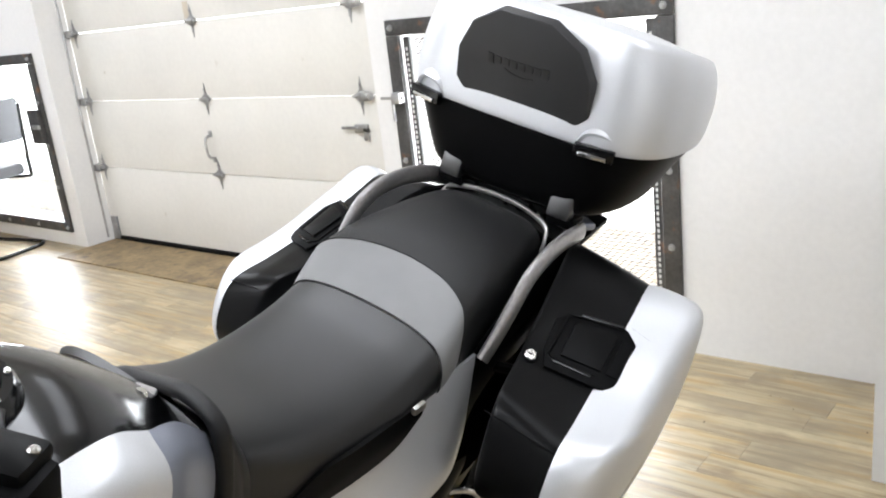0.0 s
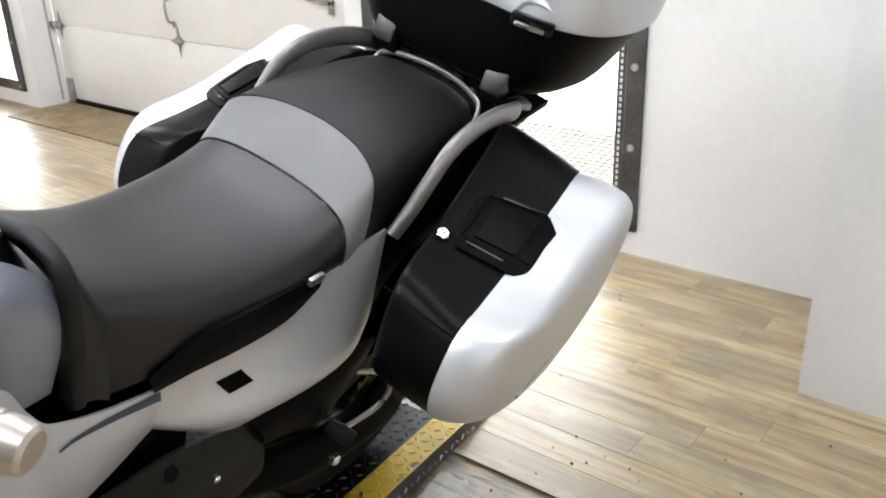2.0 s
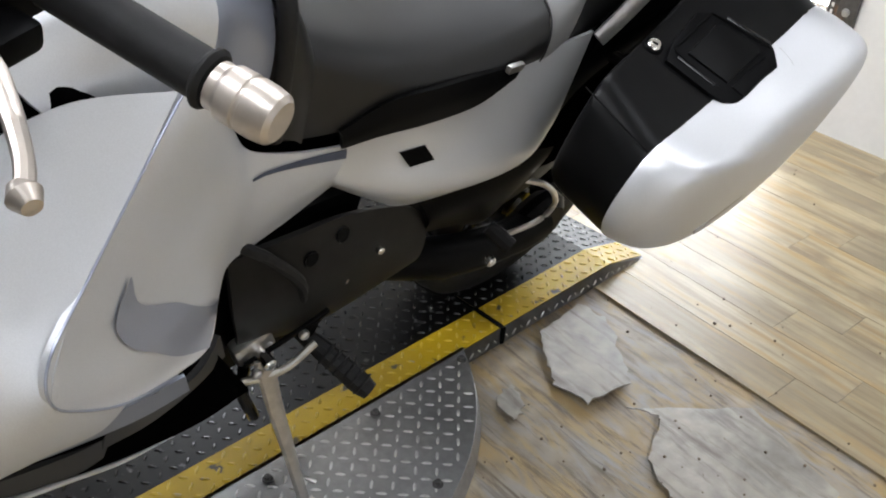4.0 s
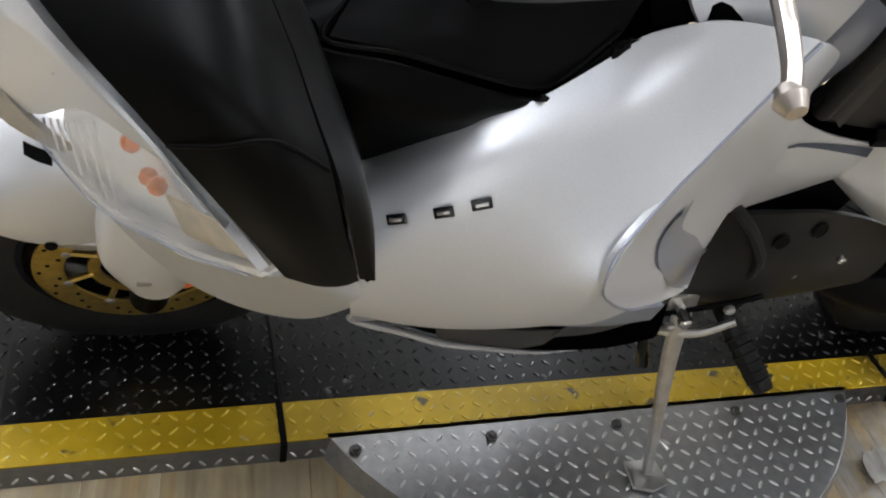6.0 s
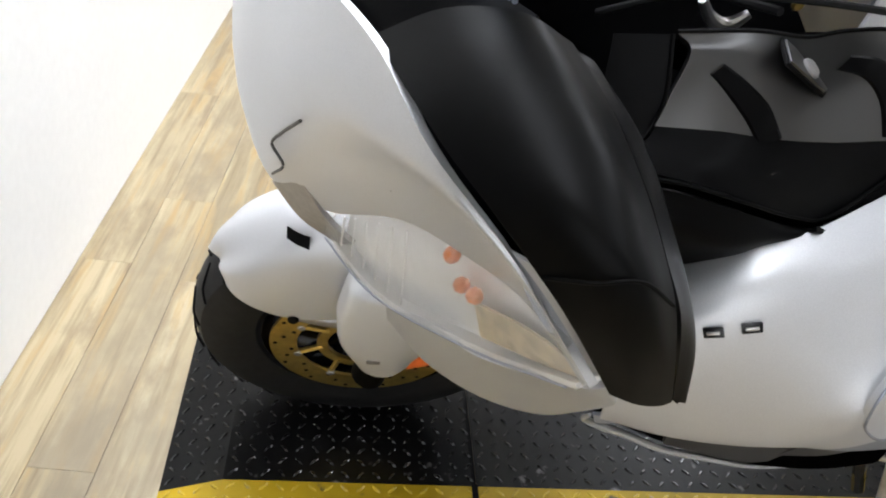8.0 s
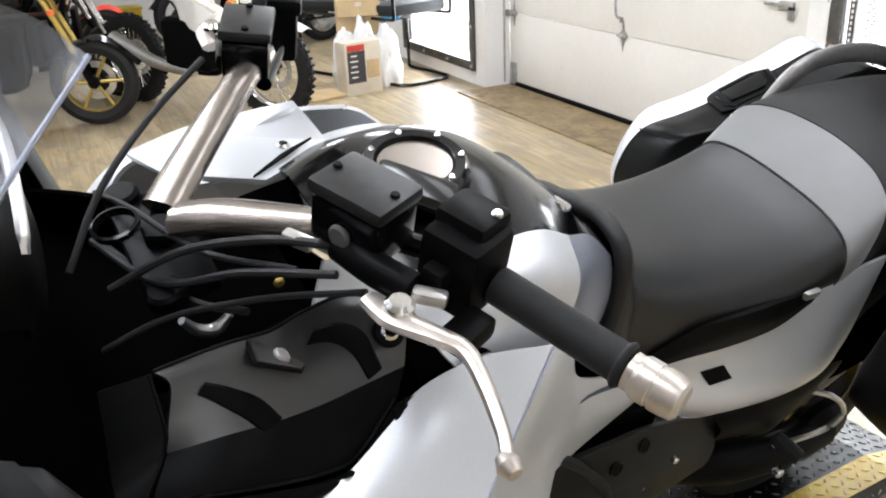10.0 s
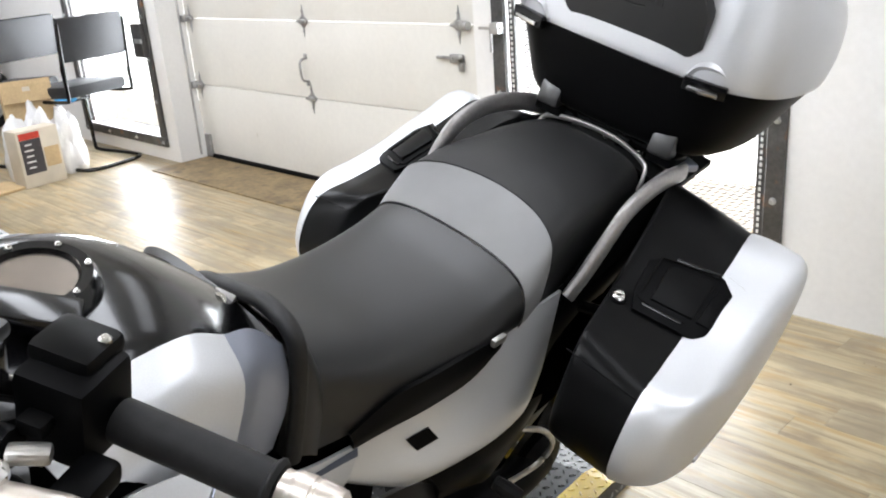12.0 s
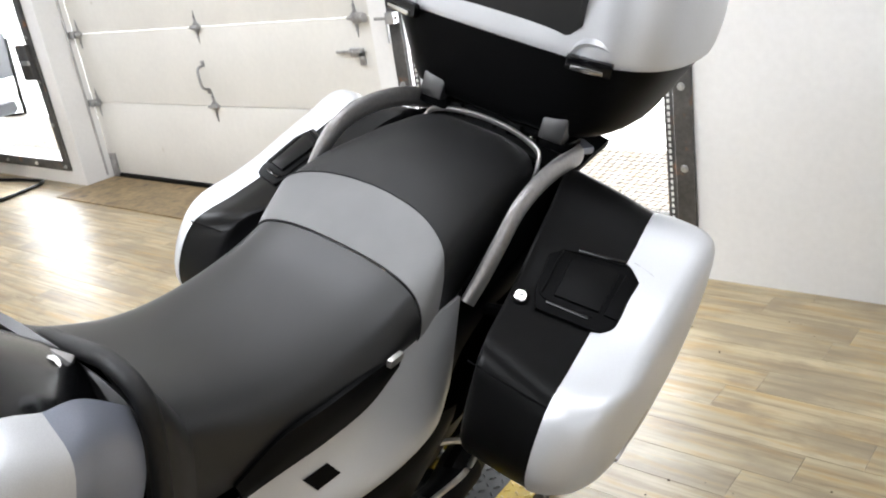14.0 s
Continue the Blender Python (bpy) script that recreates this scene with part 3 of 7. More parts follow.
def tread(bm, x0, x1, y0, y1, z, pitch=0.0290, slope=None, size=0.92, keep=None):
    """Raised diamond-plate lugs in alternating directions; slope(y) gives the height."""
    lug = [(-0.0125, 0), (-0.006, 0.0032), (0.006, 0.0032), (0.0125, 0), (0.006, -0.0032), (-0.006, -0.0032)]
    vs, fs = [], []
    ny, nx = int((y1 - y0) / pitch), int((x1 - x0) / pitch)
    for j in range(ny + 1):
        for i in range(nx + 1):
            x, y = x0 + (i + 0.5) * pitch, y0 + (j + 0.5) * pitch
            if x > x1 - 0.004 or y > y1 - 0.004 or (keep and not keep(x, y)):
                continue
            a = radians(45 if (i + j) % 2 else -45)
            c, s = math.cos(a), math.sin(a)
            b = len(vs)
            zz = z if slope is None else slope(x, y)
            for k, f in ((0, 1.0), (0.0030, 0.55)):
                for u, v in lug:
                    u, v = u * f * size, v * f * size
                    px, py = x + c * u - s * v, y + s * u + c * v
                    vs.append((px, py, (zz if slope is None else slope(px, py)) + k))
            fs.append(tuple(range(b + 6, b + 12)))
            for k in range(6):
                n = (k + 1) % 6
                fs.append((b + k, b + n, b + 6 + n, b + 6 + k))
    me = bpy.data.meshes.new("t")
    me.from_pydata(vs, [], fs)
    bm.from_mesh(me)
    bpy.data.meshes.remove(me)
    return bm


def lift_height(x, y):
    e = 0.115
    return 0.006 + (LH - 0.006) * max(0.0, min(1.0, (y - LY0) / e, (LY1 - y) / 0.16))


JOINTS = [LY0, -0.648, 0.665, LY1]
for k, (y0, y1) in enumerate(zip(JOINTS, JOINTS[1:])):
    y0, y1 = y0 + (0.004 if k else 0), y1 - (0.004 if k < 2 else 0)
    ys = sorted({y0, y1} | {y for y in (LY0 + 0.115, LY1 - 0.16) if y0 < y < y1})
    bm = bmesh.new()
    rows = []
    for y in ys:
        h = lift_height(0, y)
        rows.append([(-0.095, y, h), (-LW, y, h), (-LW, y, 0.0)])
    grid(bm, rows)
    bm.faces.ensure_lookup_table()
    sec = part("deck_section", bm, "deck", lift, "black painted diamond plate", 0)
    lug = tread(bmesh.new(), -LW + 0.01, -0.096, y0, y1, LH, slope=lift_height)
    part("deck_tread", lug, "deck_lug", sec, "", 0)["kind"] = "stuff"
    yb = bmesh.new()
    grid(yb, [[(-0.012, y, 0.001), (-0.008, y, lift_height(0, y)), (-0.095, y, lift_height(0, y))] for y in ys])
    stripe = part("yellow_stripe", yb, "yellow", sec, "worn yellow painted edge stripe", 0)
    tread_y = tread(bmesh.new(), -0.096, -0.010, y0, y1, LH, slope=lift_height)
    part("stripe_tread", tread_y, "yellow_lug", sec, "", 0)["kind"] = "stuff"
    sk = bmesh.new()
    grid(sk, [[(-0.0068, y, lift_height(0, y) - 0.002), (-0.001, y, 0.0)] for y in ys])
    bmesh.ops.solidify(sk, geom=sk.faces[:], thickness=0.002)
    part("side_skirt", sk, "alu", sec, "bare metal side skirt", 0)
    ls = bmesh.new()
    tread(ls, 0.0, 0.04, y0, y1, 0, pitch=0.0265, size=0.75)
    for v in ls.verts:
        x, y, z = v.co
        h = lift_height(0, y)
        f = min(1.0, x / 0.04)
        v.co = Vector((-0.001 - 0.0045 * f + z * 0.9, y, h * f * 0.95))
    part("skirt_tread", ls, "alu_lug", sec, "", 0)["kind"] = "stuff"
for y in JOINTS[1:3]:
    j = boxm((-LW / 2 - 0.01, y, LH / 2), (LW - 0.03, 0.008, LH - 0.002))
    part("joint", j, "seam", lift, "dark gap between sections", 0)
jt = boxm((-0.05, 0.665, LH + 0.002), (0.095, 0.012, 0.004), 0.001)
box(jt, (-0.001, 0.665, 0.024), (0.006, 0.012, 0.048), 0.001)
part("joint_strap", jt, "seam", lift, "black strap over the joint", 0)
jt = boxm((-0.05, -0.648, LH + 0.002), (0.095, 0.012, 0.004), 0.001)
box(jt, (-0.001, -0.648, 0.024), (0.006, 0.012, 0.048), 0.001)
part("joint_strap", jt, "seam", lift, "black strap over the joint", 0)

# side plate with rounded outer edge, under the stand
sp = tagged(empty("stand_plate", LIFT), "bare aluminium diamond plate bolted to the floor", "floor plate")
PC, PR = (-0.294, -0.015), 0.622


def round_edge(grow):
    a0 = math.asin(0.555 / PR)
    return [(-0.0078, -0.57)] + [(PC[0] + (PR + grow) * math.cos(a0 * (k / 14 - 1)), PC[1] + (PR + grow) * math.sin(a0 * (k / 14 - 1))) for k in range(29)] + [(-0.0078, 0.54)]


def in_plate(x, y):
    return x > 0.004 and math.hypot(x - PC[0], y - PC[1]) < PR - 0.016


part("plate", moved(plate(round_edge(0.0), 0.004, 0.001), Matrix.Translation((0, 0, LH - 0.004))), "alu", sp, "", 0)
part("plate_tread", tread(bmesh.new(), 0.002, 0.33, -0.56, 0.55, LH, keep=in_plate), "alu_lug", sp, "", 0)["kind"] = "stuff"
wallb = bmesh.new()
grid(wallb, [[(x, y, 0.0) for x, y in round_edge(0.012)], [(x, y, LH - 0.003) for x, y in round_edge(-0.001)]])
part("plate_wall", wallb, "alu", sp, "sloping metal side of the plate", 0)
bb = finish(join(disc(0.011, 0.004, "z", 14, 0.001), disc(0.0065, 0.010, "z", 6), Matrix.Translation((0, 0, 0.004))), "bolt", "steel")
for x, y in ((0.026, -0.02), (0.024, -0.274), (0.026, -0.528), (0.023, 0.247), (0.017, 0.505), (0.245, 0.216), (0.25, -0.25)):
    b = new("bolt", bb)
    b.parent = sp
    b.location = (x, y, LH + 0.003)

# ---- the touring motorcycle ----
# Its own frame: x to its left, y to its rear, z up, from the tyres' line; it leans on its stand.
BIKE = Matrix.Translation((-0.257, 0.009, 0.045)) @ Matrix.Rotation(radians(4.65), 4, "Z") @ Matrix.Rotation(radians(18.6), 4, "Y") @ Matrix.Scale(1.0145, 4)
bike = tagged(empty("touring_motorcycle", BIKE), "silver touring motorcycle with panniers and top case on its stand", "motorcycle")


def bp(name, bm, material, label="", parent=bike, smooth=35):
    return part(name, bm, material, parent, label, smooth)


# seat: rows across, from the tank to the rack
def seat_row(y, w, zc, zb, sh=0.05):
    half = [(0, zc), (0.5 * w, zc - 0.003), (0.83 * w, zc - 0.017), (0.97 * w, zc - 0.9 * sh), (1.0 * w, zc - 0.55 * (zc - zb) - 0.02), (0.96 * w, zb)]
    return [(-x, y, z) for x, z in half[:0:-1]] + [(x, y, z) for x, z in half]


RIDER = [(-0.112, 0.160, 1.070, 0.885), (-0.085, 0.156, 1.036, 0.862), (-0.04, 0.150, 1.005, 0.842), (0.05, 0.157, 0.965, 0.838), (0.13, 0.165, 0.946, 0.856),
         (0.22, 0.173, 0.942, 0.872), (0.31, 0.178, 0.952, 0.878), (0.385, 0.178, 0.975, 0.87)]
GREY = [(0.387, 0.178, 0.977, 0.862), (0.405, 0.179, 0.999, 0.865), (0.425, 0.178, 1.023, 0.87), (0.442, 0.176, 1.043, 0.875)]
PILLION = [(0.444, 0.175, 1.043, 0.875), (0.53, 0.170, 1.060, 0.885), (0.62, 0.160, 1.068, 0.90), (0.71, 0.150, 1.072, 0.92), (0.785, 0.140, 1.068, 0.945), (0.812, 0.130, 1.048, 0.965)]


def curved(rows, bow):
    """Seams bow rearwards in the middle of the seat."""
    out = []
    for r, b in zip(rows, bow):
        w = max(p[0] for p in r)
        out.append([(x, y + b * (1 - (x / w) ** 2), z) for x, y, z in r])
    return out


seat_rows = [seat_row(*r) for r in RIDER]
bp("rider_seat", skin(curved(seat_rows, [0, 0, 0, 0, 0, 0, 0.005, 0.010]), 5, 5, 0.012), "vinyl", "smooth black vinyl rider seat")
grey_rows = [seat_row(*r) for r in GREY]
bp("seat_band", skin(curved(grey_rows, [0.010, 0.022, 0.037, 0.050]), 5, 5, 0.012), "grey_vinyl", "grey vinyl band across the seat")
pil_rows = [seat_row(*r) for r in PILLION]
bp("pillion_seat", skin(curved(pil_rows, [0.050, 0.04, 0.012, 0.0, 0, 0]), 5, 5, 0.012), "vinyl2", "grained black vinyl pillion seat")
for rows, y in ((curved(grey_rows, [0.010, 0, 0, 0])[0], 0), (curved(grey_rows, [0, 0, 0, 0.050])[-1], 0)):
    bp("seat_seam", tube([(x, yy, z + 0.0008) for x, yy, z in rows], 0.0012, 5, 6), "rubber", "dark stitched seam")
bp("seat_skirt", skin([[(0.156, 0.015, 0.845), (0.168, 0.08, 0.886), (0.180, 0.16, 0.896), (0.184, 0.25, 0.898), (0.182, 0.33, 0.892)],
                       [(0.162, 0.02, 0.830), (0.176, 0.08, 0.858), (0.186, 0.16, 0.868), (0.190, 0.25, 0.872), (0.188, 0.325, 0.885)],
                       [(0.158, 0.025, 0.812), (0.174, 0.08, 0.830), (0.184, 0.16, 0.834), (0.190, 0.25, 0.844), (0.189, 0.32, 0.874)]], 4, 5, 0.01), "pod", "dark plastic skirt below the seat")
HORN = [(0.160, -0.100, 0.880), (0.166, -0.108, 0.985), (0.164, -0.114, 1.062), (0.146, -0.116, 1.094), (0.100, -0.112, 1.100), (0.052, -0.104, 1.082), (0.0, -0.094, 1.058), (-0.06, -0.084, 1.030)]
BACK = [(0.158, -0.050, 0.850), (0.157, -0.050, 0.925), (0.151, -0.050, 0.970), (0.132, -0.050, 0.998), (0.098, -0.050, 1.008), (0.050, -0.050, 1.014), (0.0, -0.050, 1.016), (-0.06, -0.050, 1.012)]
bp("seat_horn", tube(HORN + [(-0.11, -0.082, 0.98), (-0.14, -0.088, 0.92)], 0.012, 5, 14), "vinyl2", "padded roll round the seat front")
bp("seat_lip", skin([HORN, [((a[0] + b[0]) / 2 + 0.004, (a[1] + b[1]) / 2, (a[2] + b[2]) / 2 + 0.006) for a, b in zip(HORN, BACK)], BACK], 5, 5, 0.004), "vinyl", "black vinyl rise at the seat front")
# added dark sheet, so no floor shows between seat and infill arm
bp("seat_base", skin([[(0.135, -0.20, 0.95), (0.140, -0.10, 0.90), (0.140, 0.0, 0.85), (0.145, 0.10, 0.86)], [(0.130, -0.20, 0.80), (0.130, -0.10, 0.77), (0.130, 0.0, 0.75), (0.135, 0.10, 0.75)]], 4, 4, 0.006), "cavity", "black sheet added to close the gap below the seat")
bp("seat_strap", boxm((0.190, 0.305, 0.899), (0.010, 0.032, 0.014), 0.003), "metal", "small metal strap clip")

# tank: gloss cover, cap, silver sides
tk = [[(-0.15, -0.46, 1.125), (-0.09, -0.47, 1.155), (0, -0.475, 1.165), (0.09, -0.47, 1.155), (0.15, -0.46, 1.125)],
      [(-0.16, -0.40, 1.145), (-0.10, -0.40, 1.180), (0, -0.40, 1.192), (0.10, -0.40, 1.180), (0.16, -0.40, 1.145)],
      [(-0.17, -0.32, 1.140), (-0.11, -0.32, 1.182), (0, -0.32, 1.196), (0.11, -0.32, 1.182), (0.17, -0.32, 1.140)],
      [(-0.17, -0.24, 1.115), (-0.11, -0.24, 1.160), (0, -0.24, 1.180), (0.10, -0.24, 1.160), (0.145, -0.24, 1.125)],
      [(-0.16, -0.17, 1.065), (-0.10, -0.17, 1.115), (0, -0.17, 1.135), (0.085, -0.17, 1.115), (0.125, -0.17, 1.075)],
      [(-0.14, -0.11, 1.01), (-0.09, -0.10, 1.05), (0, -0.09, 1.068), (0.075, -0.10, 1.05), (0.105, -0.11, 1.02)]]
bp("tank_cover", skin(tk, 5, 6, 0.012), "gloss", "gloss black tank cover")
bp("cap_ring", moved(turned([(0.045, 0.004), (0.047, 0.012), (0.058, 0.013), (0.064, 0.004), (0.066, -0.010), (0.045, -0.008)], 40, "z"), pose(0.0, -0.355, 1.200, 4)), "gloss", "gloss black filler ring")
bp("filler_cap", moved(turned([(0.0001, 0.004), (0.043, 0.004), (0.046, 0.0), (0.046, -0.01)], 40, "z"), pose(0.0, -0.355, 1.203, 4)), "cast", "dark polished filler cap")
bp("cap_lock", moved(boxm((0, 0, 0), (0.090, 0.046, 0.020), 0.006), pose(0.060, -0.388, 1.219, 0, 12, 54)), "gloss", "black lock cover on the filler cap")
scm = finish(join(disc(0.0036, 0.004, "z", 10, 0.001), disc(0.002, 0.001, "z", 6), Matrix.Translation((0, 0, 0.003))), "screw", "chrome")
for k in range(7):
    a = 2 * math.pi * (k + 0.4) / 7
    o = new("screw", scm)
    o.parent = bike
    o.matrix_local = pose(0.053 * math.cos(a), -0.355 + 0.053 * math.sin(a), 1.213 + 0.004 * math.sin(a))
for o in bike.children:
    if o.name.startswith(("tank_", "cap_", "filler", "screw")):
        o.location.x += 0.03
        o.location.z -= 0.016
for s in (-1, 1):
    far_drop = 0.0 if s > 0 else 0.07
    TS = [[(x, y, z - far_drop) for x, y, z in r] for r in [[(0.158, -0.44, 1.150), (0.168, -0.35, 1.170), (0.173, -0.28, 1.178), (0.176, -0.235, 1.160), (0.166, -0.190, 1.140), (0.150, -0.128, 1.078)],
                          [(0.205, -0.44, 1.135), (0.215, -0.36, 1.152), (0.218, -0.285, 1.148), (0.213, -0.235, 1.120), (0.190, -0.190, 1.095), (0.164, -0.126, 1.040)],
                          [(0.240, -0.42, 1.100), (0.238, -0.35, 1.092), (0.230, -0.29, 1.062), (0.220, -0.248, 1.040), (0.192, -0.205, 1.020), (0.166, -0.126, 0.985)],
                          [(0.262, -0.385, 1.066), (0.243, -0.33, 1.040), (0.232, -0.285, 0.99), (0.216, -0.255, 0.965), (0.190, -0.215, 0.950), (0.156, -0.132, 0.915)]]]
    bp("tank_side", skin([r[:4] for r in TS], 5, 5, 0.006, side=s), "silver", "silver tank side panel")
    # same paint as the side; the facet's shade is in its colour
    bp("tank_facet", skin([r[3:] for r in TS], 5, 5, 0.006, side=s), "blue_silver", "rear facet of the tank side, its shade painted blue-grey")

# side fairing
def onto(ob, y, z):
    """The outer left face of a mesh at y, z, and its normal there."""
    near = sorted(ob.data.polygons, key=lambda q: math.hypot(q.center.y - y, q.center.z - z))[:8]
    f = max([q for q in near if q.normal.x > 0.1] or near, key=lambda q: q.center.x)
    n = f.normal if f.normal.x > 0 else -f.normal
    x = f.center.x - (n.y * (y - f.center.y) + n.z * (z - f.center.z)) / n.x
    return Vector((x, y, z)), n


bp("tank_buckle", moved(boxm((0, 0, 0), (0.030, 0.018, 0.012), 0.005), pose(0.040, -0.128, 1.078, 30, 8, 25)), "rail", "small bright buckle at the tank's rear")
bp("buckle_eye", moved(turned([(0.005, -0.002), (0.010, -0.002), (0.010, 0.003), (0.005, 0.003), (0.005, -0.002)], 16, "z"), pose(0.058, -0.150, 1.094, 30, 14, 20)), "chrome", "bright eyelet")


CREASE = [(0.262, -0.298, 1.092), (0.290, -0.338, 1.070), (0.322, -0.384, 1.042), (0.360, -0.437, 1.012), (0.398, -0.485, 0.990), (0.414, -0.492, 0.955), (0.404, -0.462, 0.905), (0.387, -0.410, 0.850), (0.352, -0.335, 0.790)]


def arm(a, b, bulge):
    """A row of nine points from the upper to the lower edge of the rearward arm."""
    return [tuple(Vector(a).lerp(Vector(b), k / 8) + Vector((bulge * math.sin(math.pi * k / 8), 0, 0))) for k in range(9)]


for s in (-1, 1):
    L = "silver side fairing"
    bp("side_fairing", skin([[(0.262, -0.675, 0.930), (0.300, -0.62, 1.020), (0.295, -0.56, 1.047), (0.270, -0.50, 1.066), (0.252, -0.455, 1.085), (0.256, -0.39, 1.106), (0.262, -0.302, 1.095)],
                             [(0.322, -0.685, 0.945), (0.340, -0.63, 1.003), (0.338, -0.57, 1.030), (0.322, -0.51, 1.048), (0.308, -0.465, 1.058), (0.308, -0.425, 1.052), (0.322, -0.384, 1.042)],
                             [(0.358, -0.690, 0.910), (0.372, -0.635, 0.945), (0.377, -0.585, 0.965), (0.376, -0.54, 0.983), (0.372, -0.505, 0.996), (0.369, -0.475, 1.003), (0.368, -0.448, 1.006)],
                             [(0.366, -0.685, 0.850), (0.385, -0.63, 0.870), (0.397, -0.58, 0.890), (0.404, -0.545, 0.910), (0.409, -0.518, 0.930), (0.412, -0.502, 0.945), (0.413, -0.491, 0.957)],
                             [(0.352, -0.672, 0.800), (0.375, -0.61, 0.812), (0.390, -0.55, 0.830), (0.399, -0.51, 0.852), (0.404, -0.485, 0.875), (0.405, -0.472, 0.890), (0.404, -0.463, 0.905)],
                             [(0.302, -0.643, 0.748), (0.326, -0.583, 0.752), (0.346, -0.523, 0.761), (0.362, -0.473, 0.774), (0.375, -0.438, 0.795), (0.383, -0.424, 0.820), (0.388, -0.412, 0.850)]], 6, 6, 0.006, side=s, relax=90), "silver", L)
    infp = bp("infill_panel", skin([CREASE,
                             [(0.256, -0.272, 1.080), (0.280, -0.305, 1.046), (0.305, -0.345, 1.002), (0.335, -0.385, 0.968), (0.362, -0.420, 0.944), (0.378, -0.425, 0.910), (0.372, -0.395, 0.867), (0.352, -0.345, 0.808), (0.318, -0.272, 0.757)],
                             [(0.236, -0.235, 1.045), (0.252, -0.255, 0.998), (0.266, -0.274, 0.955), (0.284, -0.296, 0.922), (0.300, -0.310, 0.896), (0.308, -0.310, 0.865), (0.305, -0.290, 0.832), (0.288, -0.256, 0.792), (0.258, -0.222, 0.752)],
                             arm((0.205, -0.195, 0.965), (0.218, -0.183, 0.744), 0.014), arm((0.184, -0.150, 0.898), (0.188, -0.118, 0.722), 0.012),
                             arm((0.168, -0.060, 0.846), (0.164, -0.045, 0.712), 0.010), arm((0.150, 0.060, 0.802), (0.150, 0.030, 0.728), 0.006)], 6, 4, 0.006, side=s, relax=20), "silver", "silver infill panel sweeping to the seat")
    # thin darker line that paints the soft shade along the crease
    bp("infill_gap", tube([(s * (x + 0.001), y, z) for x, y, z in CREASE], 0.0014, 5, 6), "blue_silver", "painted shade line along the edge of the infill panel")
    if s > 0:
        hb = bmesh.new()
        R1 = [(0.335, -0.385, 0.968), (0.362, -0.420, 0.944), (0.378, -0.425, 0.910), (0.372, -0.395, 0.867), (0.352, -0.345, 0.808), (0.320, -0.276, 0.760)]
        R2 = [(0.284, -0.296, 0.922), (0.300, -0.310, 0.896), (0.308, -0.310, 0.865), (0.305, -0.290, 0.832), (0.288, -0.256, 0.792), (0.260, -0.226, 0.756)]
        outer = spline([Vector(a).lerp(Vector(b), f) for a, b, f in zip(R1, R2, (0.0, 0.10, 0.26, 0.30, 0.22, 0.02))], 5)
        inner = spline([Vector(a).lerp(Vector(b), f) for a, b, f in zip(R1, R2, (0.02, 0.42, 0.90, 1.0, 1.0, 1.0))], 5)
        grid(hb, [[a.lerp(b, f) + Vector((0.0035, 0, 0)) for a, b in zip(outer, inner)] for f in (0, 0.2, 0.4, 0.6, 0.8, 1)])
        # patch laid on the panel: the scoop's shade as a darker colour
        bp("infill_hollow", hb, "blue_silver", "scoop patch on the panel, its shade painted blue-grey")
    if s > 0:
        sb = bmesh.new()
        top, low = [], []
        for k in range(9):
            y = -0.151 + 0.204 * k / 8
            z = 0.864 - 0.063 * k / 8
            for row, dz in ((top, 0.0), (low, -0.004 - 0.013 * k / 8)):
                row.append(onto(infp, y, z + dz)[0] + Vector((0.0012, 0, 0)))
        grid(sb, [top, low])
        bp("air_slit", sb, "slit", "dark blue-grey slit")
    tailp = bp("tail_panel", skin([[(0.150, 0.030, 0.812), (0.168, 0.085, 0.832), (0.170, 0.16, 0.842), (0.168, 0.25, 0.852), (0.168, 0.34, 0.880), (0.176, 0.42, 0.900), (0.186, 0.486, 0.918)],
                           [(0.154, 0.022, 0.785), (0.170, 0.075, 0.780), (0.186, 0.15, 0.776), (0.194, 0.25, 0.775), (0.198, 0.34, 0.784), (0.198, 0.42, 0.802), (0.195, 0.478, 0.822)],
                           [(0.155, 0.020, 0.752), (0.182, 0.08, 0.728), (0.208, 0.15, 0.716), (0.221, 0.25, 0.708), (0.224, 0.34, 0.704), (0.217, 0.42, 0.708), (0.200, 0.472, 0.735)],
                           [(0.146, 0.024, 0.734), (0.160, 0.105, 0.680), (0.174, 0.170, 0.648), (0.186, 0.25, 0.646), (0.195, 0.35, 0.652), (0.194, 0.42, 0.658), (0.190, 0.464, 0.672)]], 6, 6, 0.006, side=s), "silver", "silver tail side panel")
    if s > 0:
        q, n = onto(tailp, 0.152, 0.776)
        u = (Vector((0, 1, 0)) - n * n.y).normalized()
        sl = plate([(-0.032, 0.014), (0.014, 0.014), (0.032, -0.014), (-0.014, -0.014)], 0.002)
        bp("panel_slot", sl, "black", "black rectangular slot", smooth=0).matrix_local = Matrix.Translation(q + n * 0.002) @ Matrix((u, n.cross(u), n)).transposed().to_4x4()
